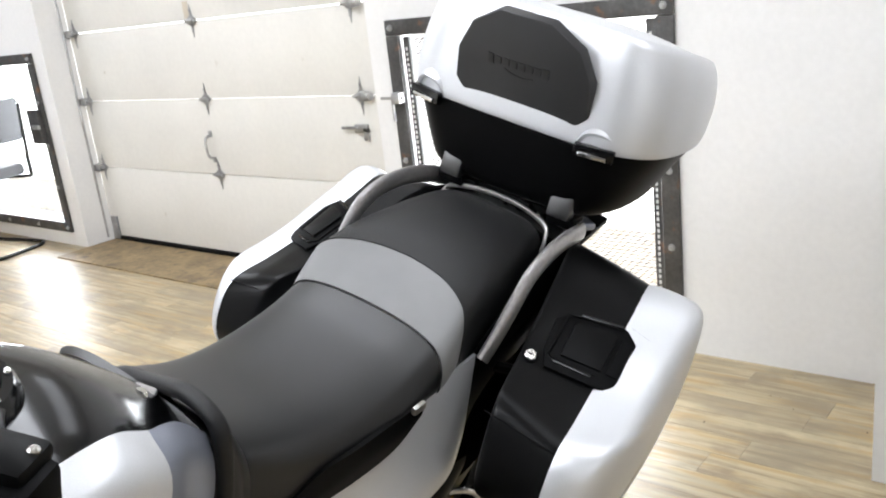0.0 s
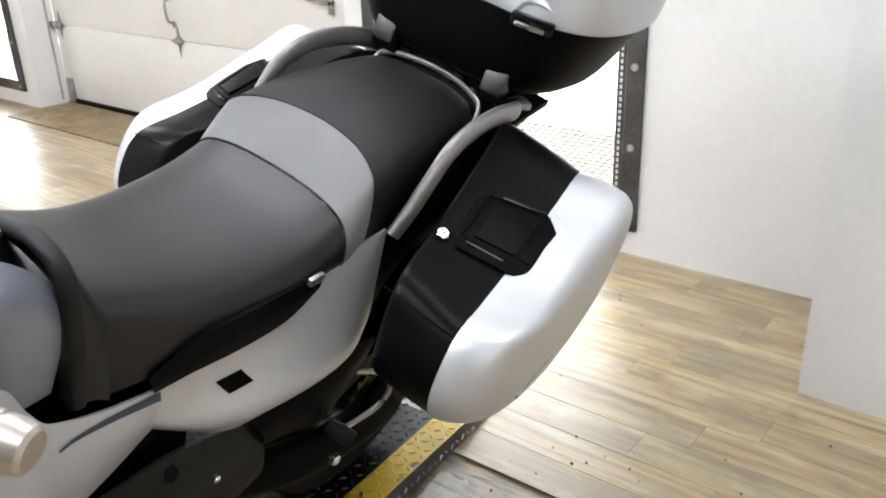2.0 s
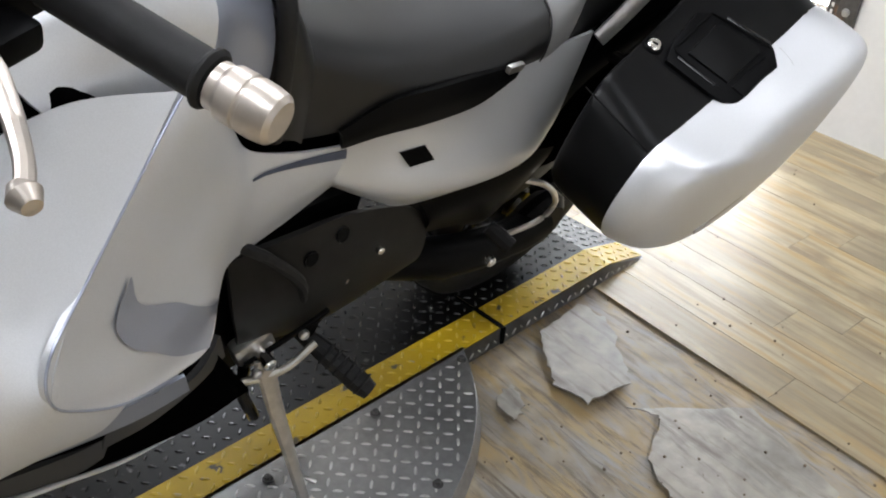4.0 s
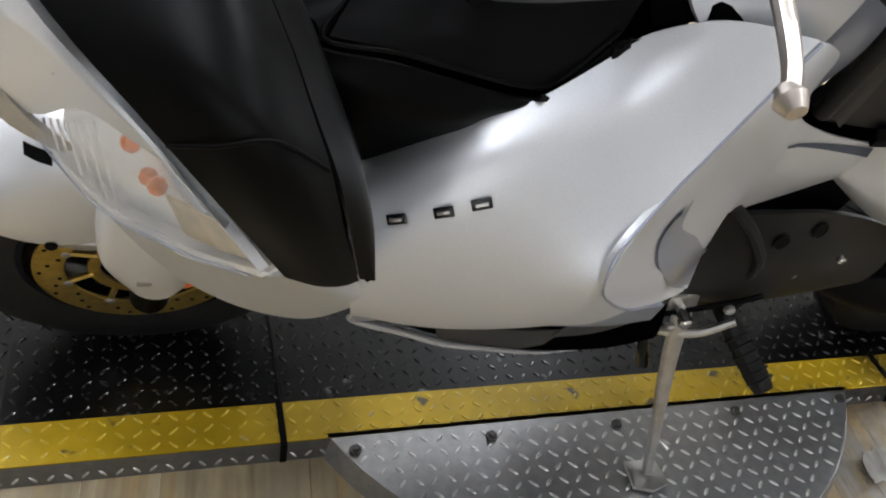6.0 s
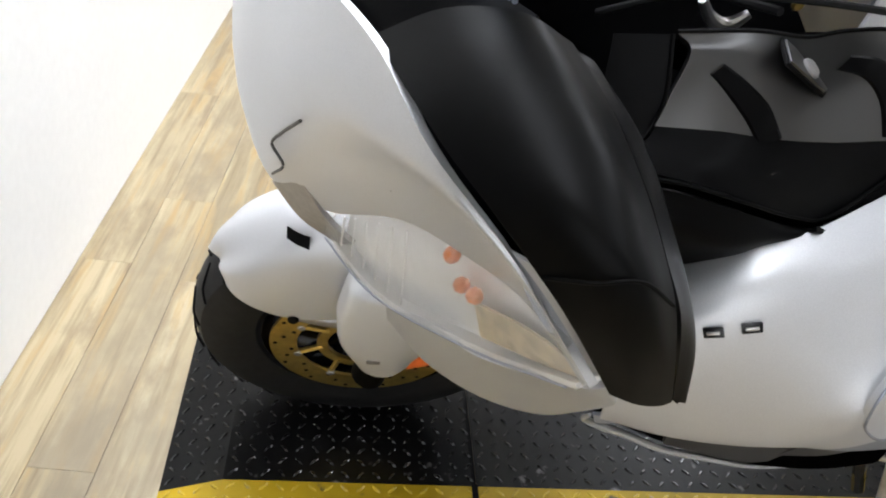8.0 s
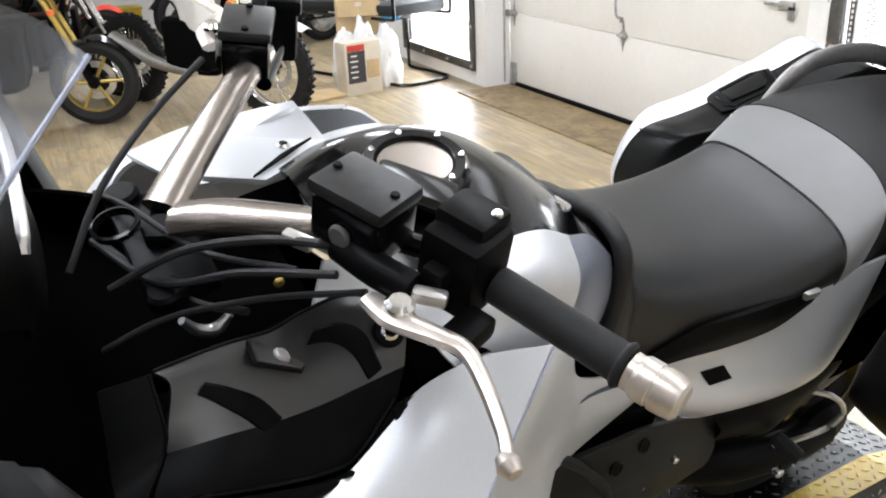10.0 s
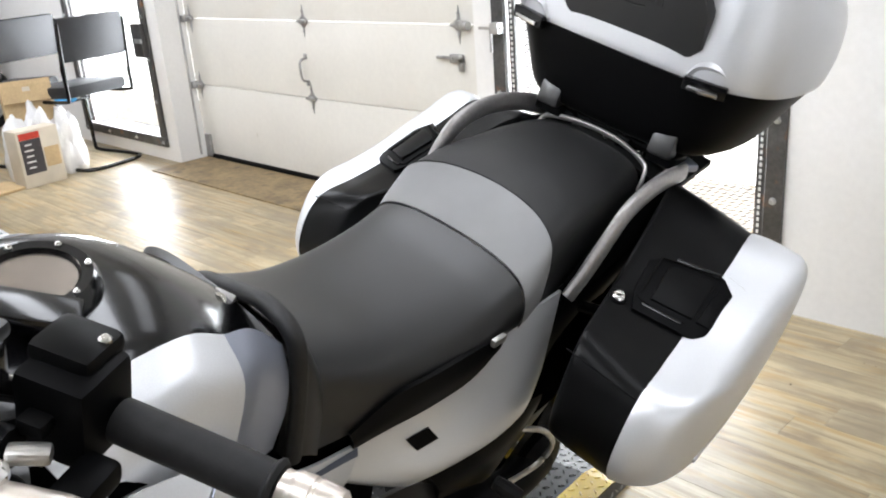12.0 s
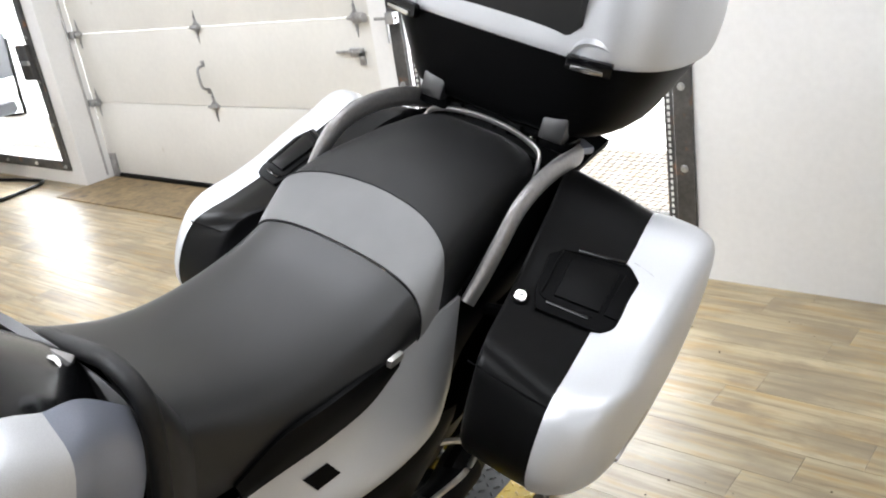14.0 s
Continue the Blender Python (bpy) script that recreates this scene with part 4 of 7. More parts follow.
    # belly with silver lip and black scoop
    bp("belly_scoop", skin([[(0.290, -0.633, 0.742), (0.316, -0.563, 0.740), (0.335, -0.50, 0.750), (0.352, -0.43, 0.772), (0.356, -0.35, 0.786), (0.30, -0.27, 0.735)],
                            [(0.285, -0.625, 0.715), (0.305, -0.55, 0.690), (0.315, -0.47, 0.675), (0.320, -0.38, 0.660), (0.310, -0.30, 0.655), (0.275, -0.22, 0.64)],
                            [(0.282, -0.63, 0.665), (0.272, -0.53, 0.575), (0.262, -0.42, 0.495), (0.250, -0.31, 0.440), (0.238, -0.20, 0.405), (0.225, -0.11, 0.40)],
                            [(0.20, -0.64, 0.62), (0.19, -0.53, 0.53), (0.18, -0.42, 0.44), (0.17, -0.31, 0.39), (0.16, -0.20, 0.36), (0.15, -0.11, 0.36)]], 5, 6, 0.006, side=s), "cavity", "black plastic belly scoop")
    # underside strip, its shade painted with the darker silver
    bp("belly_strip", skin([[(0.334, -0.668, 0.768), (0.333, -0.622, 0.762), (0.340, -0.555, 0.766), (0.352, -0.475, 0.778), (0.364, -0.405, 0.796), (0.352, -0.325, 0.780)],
                            [(0.334, -0.660, 0.748), (0.330, -0.608, 0.738), (0.335, -0.540, 0.734), (0.340, -0.452, 0.724), (0.345, -0.372, 0.722), (0.338, -0.306, 0.716)]], 5, 6, 0.004, side=s), "blue_silver", "silver strip under the fairing, with shade in its colour")
    bp("belly_plate", skin([[(0.322, -0.562, 0.706), (0.323, -0.506, 0.690), (0.323, -0.443, 0.674), (0.323, -0.392, 0.672)],
                            [(0.312, -0.546, 0.648), (0.312, -0.488, 0.622), (0.312, -0.430, 0.600), (0.312, -0.396, 0.606)]], 4, 5, 0.006, side=s), "pad", "dark grey plate inside the scoop")
    bp("belly_lip", tube([(s * x, y, z) for x, y, z in ((0.318, -0.66, 0.735), (0.300, -0.648, 0.682), (0.280, -0.575, 0.602), (0.270, -0.50, 0.535), (0.258, -0.41, 0.478), (0.25, -0.33, 0.436), (0.238, -0.25, 0.408))], [0.002, 0.005, 0.005, 0.004, 0.0015], 6, 8), "silver", "thin silver lip")
    bp("belly_guard", skin([[(0.338, -0.405, 0.728), (0.346, -0.365, 0.735), (0.326, -0.290, 0.720), (0.27, -0.22, 0.68)],
                            [(0.318, -0.40, 0.640), (0.318, -0.34, 0.645), (0.300, -0.27, 0.640), (0.262, -0.20, 0.61)]], 4, 5, 0.008, side=s), "pad", "dark grey guard")
# the badge, as plain bars on the fairing
left_fairing = [o for o in bike.children if o.name.startswith("side_fairing") and max(v.co.x for v in o.data.vertices) > 0.1][0]
for x, y, z in ((0.350, -0.702, 0.946), (0.362, -0.672, 0.972), (0.372, -0.640, 0.998), (0.379, -0.607, 1.013)):
    q = min((v.co for v in left_fairing.data.vertices), key=lambda c: (c - Vector((x, y, z))).length)
    f = min(left_fairing.data.polygons, key=lambda c: (c.center - q).length)
    n = f.normal if f.normal.x > 0 else -f.normal
    q = Vector((x, y, z)) - n * n.dot(Vector((x, y, z)) - q)
    along = (Vector((0, 1, 0.35)) - n * n.dot(Vector((0, 1, 0.35)))).normalized()
    at = Matrix.Translation(q + n * 0.002) @ Matrix((along, n.cross(along), n)).transposed().to_4x4()
    b = bp("badge_bar", boxm((0, 0, 0), (0.017, 0.009, 0.003), 0.001), "gloss", "small dark badge bar")
    b.matrix_local = at
    part("bar_face", boxm((0, 0, 0.002), (0.011, 0.003, 0.003), 0.001), "metal", b, "bright metal face")

# nose: headlamp cowl, lamp, mirror pod, screen
for s in (-1, 1):
    bp("nose_cowl", skin([[(0.000, -1.065, 0.930), (0.060, -1.050, 0.905), (0.110, -1.018, 0.850), (0.159, -0.956, 0.860), (0.290, -0.896, 1.025), (0.382, -0.854, 1.106), (0.428, -0.818, 1.120), (0.465, -0.781, 1.090)],
                          [(0.000, -1.060, 1.000), (0.070, -1.045, 0.985), (0.143, -1.010, 0.970), (0.218, -0.963, 1.026), (0.310, -0.912, 1.112), (0.400, -0.865, 1.167), (0.449, -0.830, 1.163), (0.480, -0.787, 1.119)],
                          [(0.000, -1.045, 1.090), (0.080, -1.030, 1.080), (0.165, -1.000, 1.083), (0.247, -0.963, 1.119), (0.330, -0.923, 1.165), (0.405, -0.883, 1.200), (0.454, -0.835, 1.181), (0.485, -0.789, 1.126)],
                          [(0.000, -1.020, 1.170), (0.090, -1.005, 1.165), (0.174, -0.980, 1.177), (0.252, -0.954, 1.211), (0.323, -0.924, 1.228), (0.388, -0.894, 1.218), (0.445, -0.843, 1.192), (0.487, -0.790, 1.130)]], 6, 6, 0.006, side=s), "silver", "silver headlamp cowl")
    bp("cowl_gap", tube([(s * x, y, z) for x, y, z in ((0.215, -0.978, 1.050), (0.170, -0.998, 0.985), (0.148, -1.010, 0.945), (0.165, -0.998, 0.935), (0.135, -1.012, 0.885))], 0.0016, 5, 6), "steel", "dark panel gap")
    bp("cowl_beak", skin([[(0.112, -1.016, 0.845), (0.130, -1.000, 0.865), (0.152, -0.983, 0.900)],
                          [(0.125, -0.985, 0.800), (0.140, -0.972, 0.822), (0.160, -0.957, 0.850)],
                          [(0.138, -0.944, 0.775), (0.150, -0.936, 0.790), (0.166, -0.926, 0.812)]], 4, 4, 0.006, side=s), "rail", "grey lower edge of the cowl")
    LENS = [[(0.157, -0.952, 0.856), (0.290, -0.893, 1.021), (0.378, -0.853, 1.100), (0.437, -0.821, 1.138), (0.478, -0.791, 1.117)],
            [(0.157, -0.956, 0.823), (0.268, -0.907, 0.934), (0.362, -0.862, 1.030), (0.432, -0.826, 1.090), (0.476, -0.790, 1.108)],
            [(0.134, -0.957, 0.779), (0.198, -0.920, 0.794), (0.272, -0.884, 0.855), (0.387, -0.829, 0.986), (0.466, -0.792, 1.089)]]
    bp("headlamp_lens", skin(LENS, 6, 6, 0.004, side=s), "clear", "clear headlamp lens").visible_shadow = False
    bp("lamp_bowl", skin([[(x - 0.010, y + 0.024, z) for x, y, z in r] for r in LENS] + [[(x - 0.002, y + 0.006, z + 0.002) for x, y, z in LENS[2]]], 5, 6, 0.004, side=s), "reflector", "bright reflector bowl")
    for x, y, z in ((0.348, -0.858, 1.062), (0.380, -0.842, 1.057), (0.360, -0.848, 1.040)):
        bp("turn_signal", moved(turned([(0.0001, -0.016), (0.005, -0.012), (0.0070, -0.002), (0.0055, 0.008), (0.0001, 0.014)], 8, "z"), Matrix.Translation((s * x, y, z)) @ Matrix.Rotation(s * (0.5 + 9 * (x - 0.36)), 4, "Y")), "pale_amber", "amber turn signal bulb")
    bp("tan_reflector", skin([[(0.370, -0.838, 1.032), (0.424, -0.812, 1.086), (0.466, -0.782, 1.106)],
                              [(0.375, -0.826, 0.990), (0.422, -0.800, 1.042), (0.460, -0.782, 1.090)]], 4, 4, 0.002, side=s), "tan", "tan inner lamp reflector")
    for k in range(7):
        a = Vector(LENS[0][0]).lerp(Vector(LENS[0][1]), k / 6)
        b = Vector(LENS[2][0]).lerp(Vector(LENS[2][2]), k / 6)
        bp("lens_flute", tube([(s * q.x, q.y + 0.006, q.z) for q in (a.lerp(b, 0.08), a.lerp(b, 0.92))], 0.0012, 1, 5), "reflector", "")
    bp("lens_rim", tube([(s * x, y, z) for x, y, z in LENS[2]], 0.0011, 6, 8), "blue_silver", "grey lens rim")
    bp("lower_cowl", skin([[(0.249, -0.890, 0.823), (0.287, -0.874, 0.870), (0.342, -0.846, 0.932), (0.387, -0.825, 0.978), (0.462, -0.778, 1.080), (0.400, -0.710, 0.980)],
                           [(0.235, -0.886, 0.786), (0.275, -0.860, 0.806), (0.326, -0.806, 0.839), (0.373, -0.743, 0.873), (0.387, -0.698, 0.900), (0.363, -0.676, 0.872)],
                           [(0.219, -0.884, 0.750), (0.243, -0.835, 0.698), (0.275, -0.770, 0.680), (0.303, -0.705, 0.698), (0.314, -0.660, 0.742), (0.312, -0.638, 0.764)]], 6, 6, 0.006, side=s), "silver", "silver lower headlamp cowl")
    # mirror pod
    bp("mirror_pod", skin([[(0.302, -0.928, 1.222), (0.358, -0.908, 1.232), (0.402, -0.885, 1.230), (0.432, -0.862, 1.222), (0.462, -0.833, 1.203), (0.477, -0.811, 1.179), (0.487, -0.776, 1.123)],
                           [(0.306, -0.888, 1.250), (0.362, -0.866, 1.256), (0.412, -0.846, 1.252), (0.450, -0.828, 1.244), (0.476, -0.806, 1.222), (0.488, -0.786, 1.182), (0.490, -0.758, 1.117)],
                           [(0.318, -0.846, 1.262), (0.368, -0.826, 1.260), (0.418, -0.806, 1.254), (0.452, -0.797, 1.243), (0.476, -0.786, 1.226), (0.488, -0.770, 1.188), (0.490, -0.744, 1.116)],
                           [(0.322, -0.812, 1.246), (0.368, -0.794, 1.242), (0.414, -0.778, 1.230), (0.446, -0.768, 1.216), (0.470, -0.758, 1.196), (0.484, -0.748, 1.160), (0.486, -0.734, 1.114)]], 6, 6, 0.006, side=s), "pod", "dark grey plastic mirror pod")
    bp("pod_joint", tube([(s * x, y, z) for x, y, z in ((0.462, -0.834, 1.206), (0.476, -0.812, 1.224), (0.477, -0.788, 1.229), (0.470, -0.760, 1.198))], 0.0012, 5, 6), "seam", "dark joint across the pod")
    bp("mirror_frame", skin([[(0.324, -0.812, 1.244), (0.370, -0.792, 1.240), (0.416, -0.776, 1.228), (0.450, -0.764, 1.210), (0.474, -0.752, 1.186), (0.486, -0.734, 1.116)],
                             [(0.330, -0.796, 1.238), (0.372, -0.768, 1.220), (0.414, -0.750, 1.196), (0.446, -0.738, 1.176), (0.470, -0.730, 1.152), (0.485, -0.724, 1.112)],
                             [(0.334, -0.800, 1.226), (0.372, -0.775, 1.206), (0.408, -0.757, 1.182), (0.436, -0.746, 1.160), (0.458, -0.738, 1.138), (0.474, -0.731, 1.104)]], 5, 6, 0.003, side=s), "case_black", "satin black mirror frame")
    bp("mirror_face", skin([[(0.335, -0.802, 1.224), (0.376, -0.778, 1.204), (0.412, -0.760, 1.180), (0.440, -0.749, 1.158), (0.462, -0.741, 1.136)],
                            [(0.330, -0.792, 1.170), (0.366, -0.770, 1.150), (0.400, -0.754, 1.128), (0.430, -0.744, 1.108), (0.454, -0.738, 1.098)]], 5, 5, 0.003, side=s), "mirror", "mirror glass")
    bp("mirror_rim", skin([[(0.330, -0.792, 1.174), (0.366, -0.770, 1.154), (0.400, -0.754, 1.132), (0.430, -0.744, 1.112), (0.456, -0.738, 1.100), (0.476, -0.731, 1.104)],
                           [(0.322, -0.786, 1.140), (0.360, -0.764, 1.120), (0.398, -0.748, 1.102), (0.432, -0.738, 1.090), (0.460, -0.732, 1.086), (0.484, -0.728, 1.108)]], 4, 5, 0.006, side=s), "pod", "dark lower mirror edge")
    bp("mirror_root", skin([[(0.262, -0.712, 1.010), (0.305, -0.702, 1.000), (0.345, -0.702, 0.985), (0.372, -0.712, 0.965)],
                            [(0.288, -0.775, 1.115), (0.335, -0.752, 1.108), (0.392, -0.738, 1.090), (0.446, -0.742, 1.092)],
                            [(0.300, -0.800, 1.170), (0.345, -0.780, 1.160), (0.400, -0.764, 1.140), (0.455, -0.752, 1.110)]], 4, 5, 0.01, side=s), "pod", "dark grey plastic mirror root")
    # black panel between the pod, the screen and the cockpit
    bp("screen_panel", skin([[(0.10, -1.005, 1.175), (0.20, -0.972, 1.185), (0.28, -0.935, 1.205), (0.33, -0.895, 1.225)],
                             [(0.11, -0.990, 1.215), (0.20, -0.958, 1.225), (0.27, -0.910, 1.238), (0.32, -0.855, 1.250)],
                             [(0.12, -0.965, 1.235), (0.20, -0.935, 1.242), (0.26, -0.885, 1.252), (0.315, -0.835, 1.258)]], 5, 5, 0.006, side=s), "black", "matt black panel under the screen")
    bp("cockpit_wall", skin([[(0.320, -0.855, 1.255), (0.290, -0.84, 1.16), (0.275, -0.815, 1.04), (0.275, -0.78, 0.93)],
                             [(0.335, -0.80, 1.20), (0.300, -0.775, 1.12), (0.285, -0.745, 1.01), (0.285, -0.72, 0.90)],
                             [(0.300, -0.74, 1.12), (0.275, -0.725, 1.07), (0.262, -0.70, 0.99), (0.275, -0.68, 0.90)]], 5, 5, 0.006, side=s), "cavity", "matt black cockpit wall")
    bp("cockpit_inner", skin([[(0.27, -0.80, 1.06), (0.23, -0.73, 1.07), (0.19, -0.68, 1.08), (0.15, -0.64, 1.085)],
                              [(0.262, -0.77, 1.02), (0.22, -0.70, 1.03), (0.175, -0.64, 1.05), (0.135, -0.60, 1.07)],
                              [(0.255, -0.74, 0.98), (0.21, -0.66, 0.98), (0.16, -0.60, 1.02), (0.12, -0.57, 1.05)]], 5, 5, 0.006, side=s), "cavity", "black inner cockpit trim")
    # storage lid in the fairing top
    if s < 0:
        continue
    LID = [[(0.212, -0.700, 1.172), (0.208, -0.640, 1.176), (0.202, -0.594, 1.170), (0.190, -0.557, 1.170), (0.183, -0.506, 1.168), (0.198, -0.452, 1.148)],
           [(0.225, -0.690, 1.166), (0.221, -0.639, 1.164), (0.214, -0.594, 1.160), (0.204, -0.557, 1.160), (0.198, -0.506, 1.158), (0.213, -0.457, 1.141)],
           [(0.240, -0.698, 1.136), (0.241, -0.648, 1.142), (0.238, -0.602, 1.138), (0.231, -0.559, 1.135), (0.224, -0.514, 1.132), (0.226, -0.463, 1.124)],
           [(0.251, -0.704, 1.112), (0.258, -0.654, 1.119), (0.258, -0.610, 1.115), (0.252, -0.561, 1.110), (0.245, -0.521, 1.108), (0.236, -0.468, 1.106)],
           [(0.274, -0.718, 1.110), (0.283, -0.667, 1.110), (0.283, -0.617, 1.100), (0.275, -0.566, 1.085), (0.265, -0.527, 1.080), (0.247, -0.477, 1.098)],
           [(0.288, -0.727, 1.103), (0.297, -0.677, 1.101), (0.297, -0.622, 1.084), (0.288, -0.569, 1.060), (0.277, -0.531, 1.052), (0.254, -0.483, 1.088)]]
    lidp = bp("glove_lid", skin(LID[:4], 5, 6, 0.006), "lid", "ribbed dark grey storage lid")
    # the lower face's shade is put in as a black material
    bp("lid_skirt", skin(LID[3:], 5, 6, 0.006), "black", "lower face of the storage lid, black for its shade")
    bp("lid_gap", tube([(x + 0.002, y - 0.004, z) for x, y, z in (LID[0][0], LID[2][0], LID[3][0], LID[5][0], LID[5][1], LID[5][2], LID[5][3], LID[5][4], LID[5][5])], 0.0018, 5, 6), "seam", "dark gap round the storage lid")
    bp("lid_gap", tube([(x - 0.001, y, z) for x, y, z in LID[0]], 0.002, 5, 6), "seam", "dark gap round the storage lid")
    bp("glove_sill", skin([[(x + 0.003, y - 0.004, z - 0.010) for x, y, z in ((0.262, -0.752, 1.104), *LID[5])],
                           [(0.300, -0.735, 1.070), (0.310, -0.700, 1.060), (0.316, -0.640, 1.050), (0.306, -0.600, 1.050), (0.296, -0.560, 1.046), (0.280, -0.515, 1.050), (0.256, -0.470, 1.080)],
                           [(0.268, -0.690, 0.945), (0.272, -0.668, 0.940), (0.302, -0.62, 1.014), (0.300, -0.59, 1.030), (0.294, -0.555, 1.043), (0.270, -0.50, 1.062), (0.254, -0.455, 1.083)]], 5, 6, 0.004), "black", "black sill beside the storage lid")
    bp("lid_back", skin([[(0.212, -0.704, 1.170), (0.208, -0.640, 1.174), (0.190, -0.557, 1.168), (0.190, -0.452, 1.150)],
                         [(0.185, -0.700, 1.120), (0.180, -0.640, 1.110), (0.165, -0.557, 1.100), (0.165, -0.452, 1.100)]], 4, 5, 0.004), "cavity", "black inner wall behind the lid")
    bp("lid_front", skin([[(0.205, -0.745, 1.160), (0.232, -0.748, 1.125), (0.262, -0.752, 1.100), (0.290, -0.748, 1.085)],
                          [(0.212, -0.703, 1.170), (0.240, -0.702, 1.136), (0.251, -0.708, 1.112), (0.288, -0.731, 1.103)]], 4, 5, 0.004), "pod", "dark plastic ledge before the lid")
    for a, b in ((((-0.662, 1.160), (-0.640, 1.150), (-0.618, 1.136), (-0.602, 1.116)), ((-0.672, 1.152), (-0.655, 1.140), (-0.638, 1.126), (-0.625, 1.112))),
                 (((-0.552, 1.160), (-0.524, 1.157), (-0.502, 1.144), (-0.492, 1.114)), ((-0.566, 1.152), (-0.540, 1.146), (-0.522, 1.132), (-0.512, 1.110)))):
        rb = bmesh.new()
        ua, ub = spline([(0, *q) for q in a], 5), spline([(0, *q) for q in b], 5)
        grid(rb, [[onto(lidp, (p + (q - p) * f).y, (p + (q - p) * f).z)[0] + Vector((h, 0, 0.4 * h)) for p, q in zip(ua, ub)] for f, h in ((0, -0.001), (0.15, 0.002), (0.85, 0.002), (1, -0.001))])
        bp("lid_rib", rb, "black", "raised black rib")
    lidm = pose(0.222, -0.594, 1.153, 4, 34, 92)
    bp("lid_lock", moved(plate([(-0.034, -0.014), (0.020, -0.014), (0.036, 0.002), (0.022, 0.016), (-0.030, 0.016)], 0.003, 0.001), lidm), "seam", "dark joint round the lock plate")
    bp("lock_plate", moved(plate([(-0.031, -0.0115), (0.019, -0.0115), (0.032, 0.002), (0.021, 0.0135), (-0.028, 0.0135)], 0.005, 0.001), lidm), "lid", "dark lock plate")
    bp("lock_barrel", moved(disc(0.0085, 0.006, "z", 16, 0.002), lidm @ Matrix.Translation((0, 0, 0.006))), "rail", "round lock barrel")
    bp("screw_recess", moved(disc(0.016, 0.006, "z", 20, 0.002), pose(0.219, -0.480, 1.142, 4, 34, 0)), "seam")
    bp("panel_screw", moved(disc(0.009, 0.008, "z", 16, 0.003), pose(0.221, -0.480, 1.144, 4, 34, 0)), "chrome", "bright panel screw")
    bp("inner_cheek", skin([[(0.160, -0.524, 1.200), (0.163, -0.495, 1.192), (0.165, -0.462, 1.182)], [(0.186, -0.545, 1.170), (0.187, -0.500, 1.158), (0.188, -0.452, 1.146)]], 4, 4, 0.005), "silver", "small silver inner cheek")

# added black sheet that darkens the gap between tank side and lid
bp("tank_inner", skin([[(0.150, -0.470, 1.150), (0.160, -0.40, 1.150), (0.168, -0.32, 1.140), (0.165, -0.285, 1.110)],
                       [(0.205, -0.460, 1.115), (0.222, -0.40, 1.118), (0.220, -0.34, 1.100), (0.205, -0.30, 1.070)],
                       [(0.240, -0.450, 1.080), (0.244, -0.39, 1.095), (0.236, -0.35, 1.080), (0.215, -0.31, 1.040)]], 4, 5, 0.004), "cavity", "black sheet added to close the gap below the tank side")
# two more black sheets, added to hide the floor below the lid
bp("lid_floor", skin([[(0.195, -0.70, 1.050), (0.195, -0.62, 1.055), (0.190, -0.53, 1.050)], [(0.272, -0.70, 1.030), (0.288, -0.62, 1.030), (0.280, -0.53, 1.030)]], 4, 4, 0.004), "cavity", "black sheet added to close the slit under the storage lid")
bp("tank_front", skin([[(0.165, -0.540, 1.130), (0.165, -0.46, 1.120), (0.165, -0.40, 1.110)], [(0.262, -0.530, 1.020), (0.258, -0.46, 1.030), (0.252, -0.40, 1.040)]], 4, 4, 0.004), "cavity", "black sheet added to close the gap beside the storage lid")
# right inner panel with its black edge, seen past the bars
bp("right_panel", skin([[(-0.335, -0.60, 1.03), (-0.325, -0.52, 1.06), (-0.30, -0.45, 1.085), (-0.27, -0.38, 1.11)],
                        [(-0.25, -0.60, 1.07), (-0.245, -0.52, 1.082), (-0.235, -0.45, 1.09), (-0.215, -0.37, 1.10)],
                        [(-0.165, -0.56, 1.075), (-0.16, -0.50, 1.082), (-0.15, -0.43, 1.09), (-0.14, -0.37, 1.10)]], 5, 5, 0.006), "silver", "silver top panel beside the tank")
bp("right_lid", moved(plate([(-0.225, -0.487), (-0.145, -0.548), (-0.112, -0.478), (-0.170, -0.364)], 0.008, 0.003), Matrix.Translation((0, 0, 1.094))), "silver", "silver lid in the far side panel")
bp("right_slit", tube([(-0.118, -0.492, 1.106), (-0.150, -0.440, 1.107), (-0.176, -0.392, 1.107)], [0.001, 0.005, 0.001], 5, 8, ry=0.002), "seam", "black slit in the far side panel")
bp("right_recess", skin([[(-0.10, -0.56, 1.085), (-0.11, -0.50, 1.090), (-0.12, -0.44, 1.094)], [(-0.05, -0.55, 1.05), (-0.06, -0.50, 1.06), (-0.07, -0.44, 1.07)]], 4, 4, 0.004), "cavity", "black recess beside the far side panel")
bp("right_screw", moved(disc(0.009, 0.006, "z", 18, 0.003), pose(-0.178, -0.430, 1.103)), "chrome", "panel screw")

# screen, strut, instruments
sc = [[(0.0, -0.985, 1.225), (0.10, -0.975, 1.230), (0.20, -0.945, 1.240), (0.275, -0.893, 1.248), (0.318, -0.851, 1.268)],
      [(0.0, -0.955, 1.30), (0.10, -0.945, 1.30), (0.20, -0.912, 1.31), (0.275, -0.865, 1.315), (0.317, -0.849, 1.322)],
      [(0.0, -0.905, 1.40), (0.10, -0.895, 1.40), (0.18, -0.862, 1.405), (0.245, -0.815, 1.405), (0.287, -0.797, 1.405)],
      [(0.0, -0.845, 1.50), (0.09, -0.835, 1.50), (0.16, -0.80, 1.50), (0.200, -0.745, 1.49), (0.233, -0.718, 1.475)]]
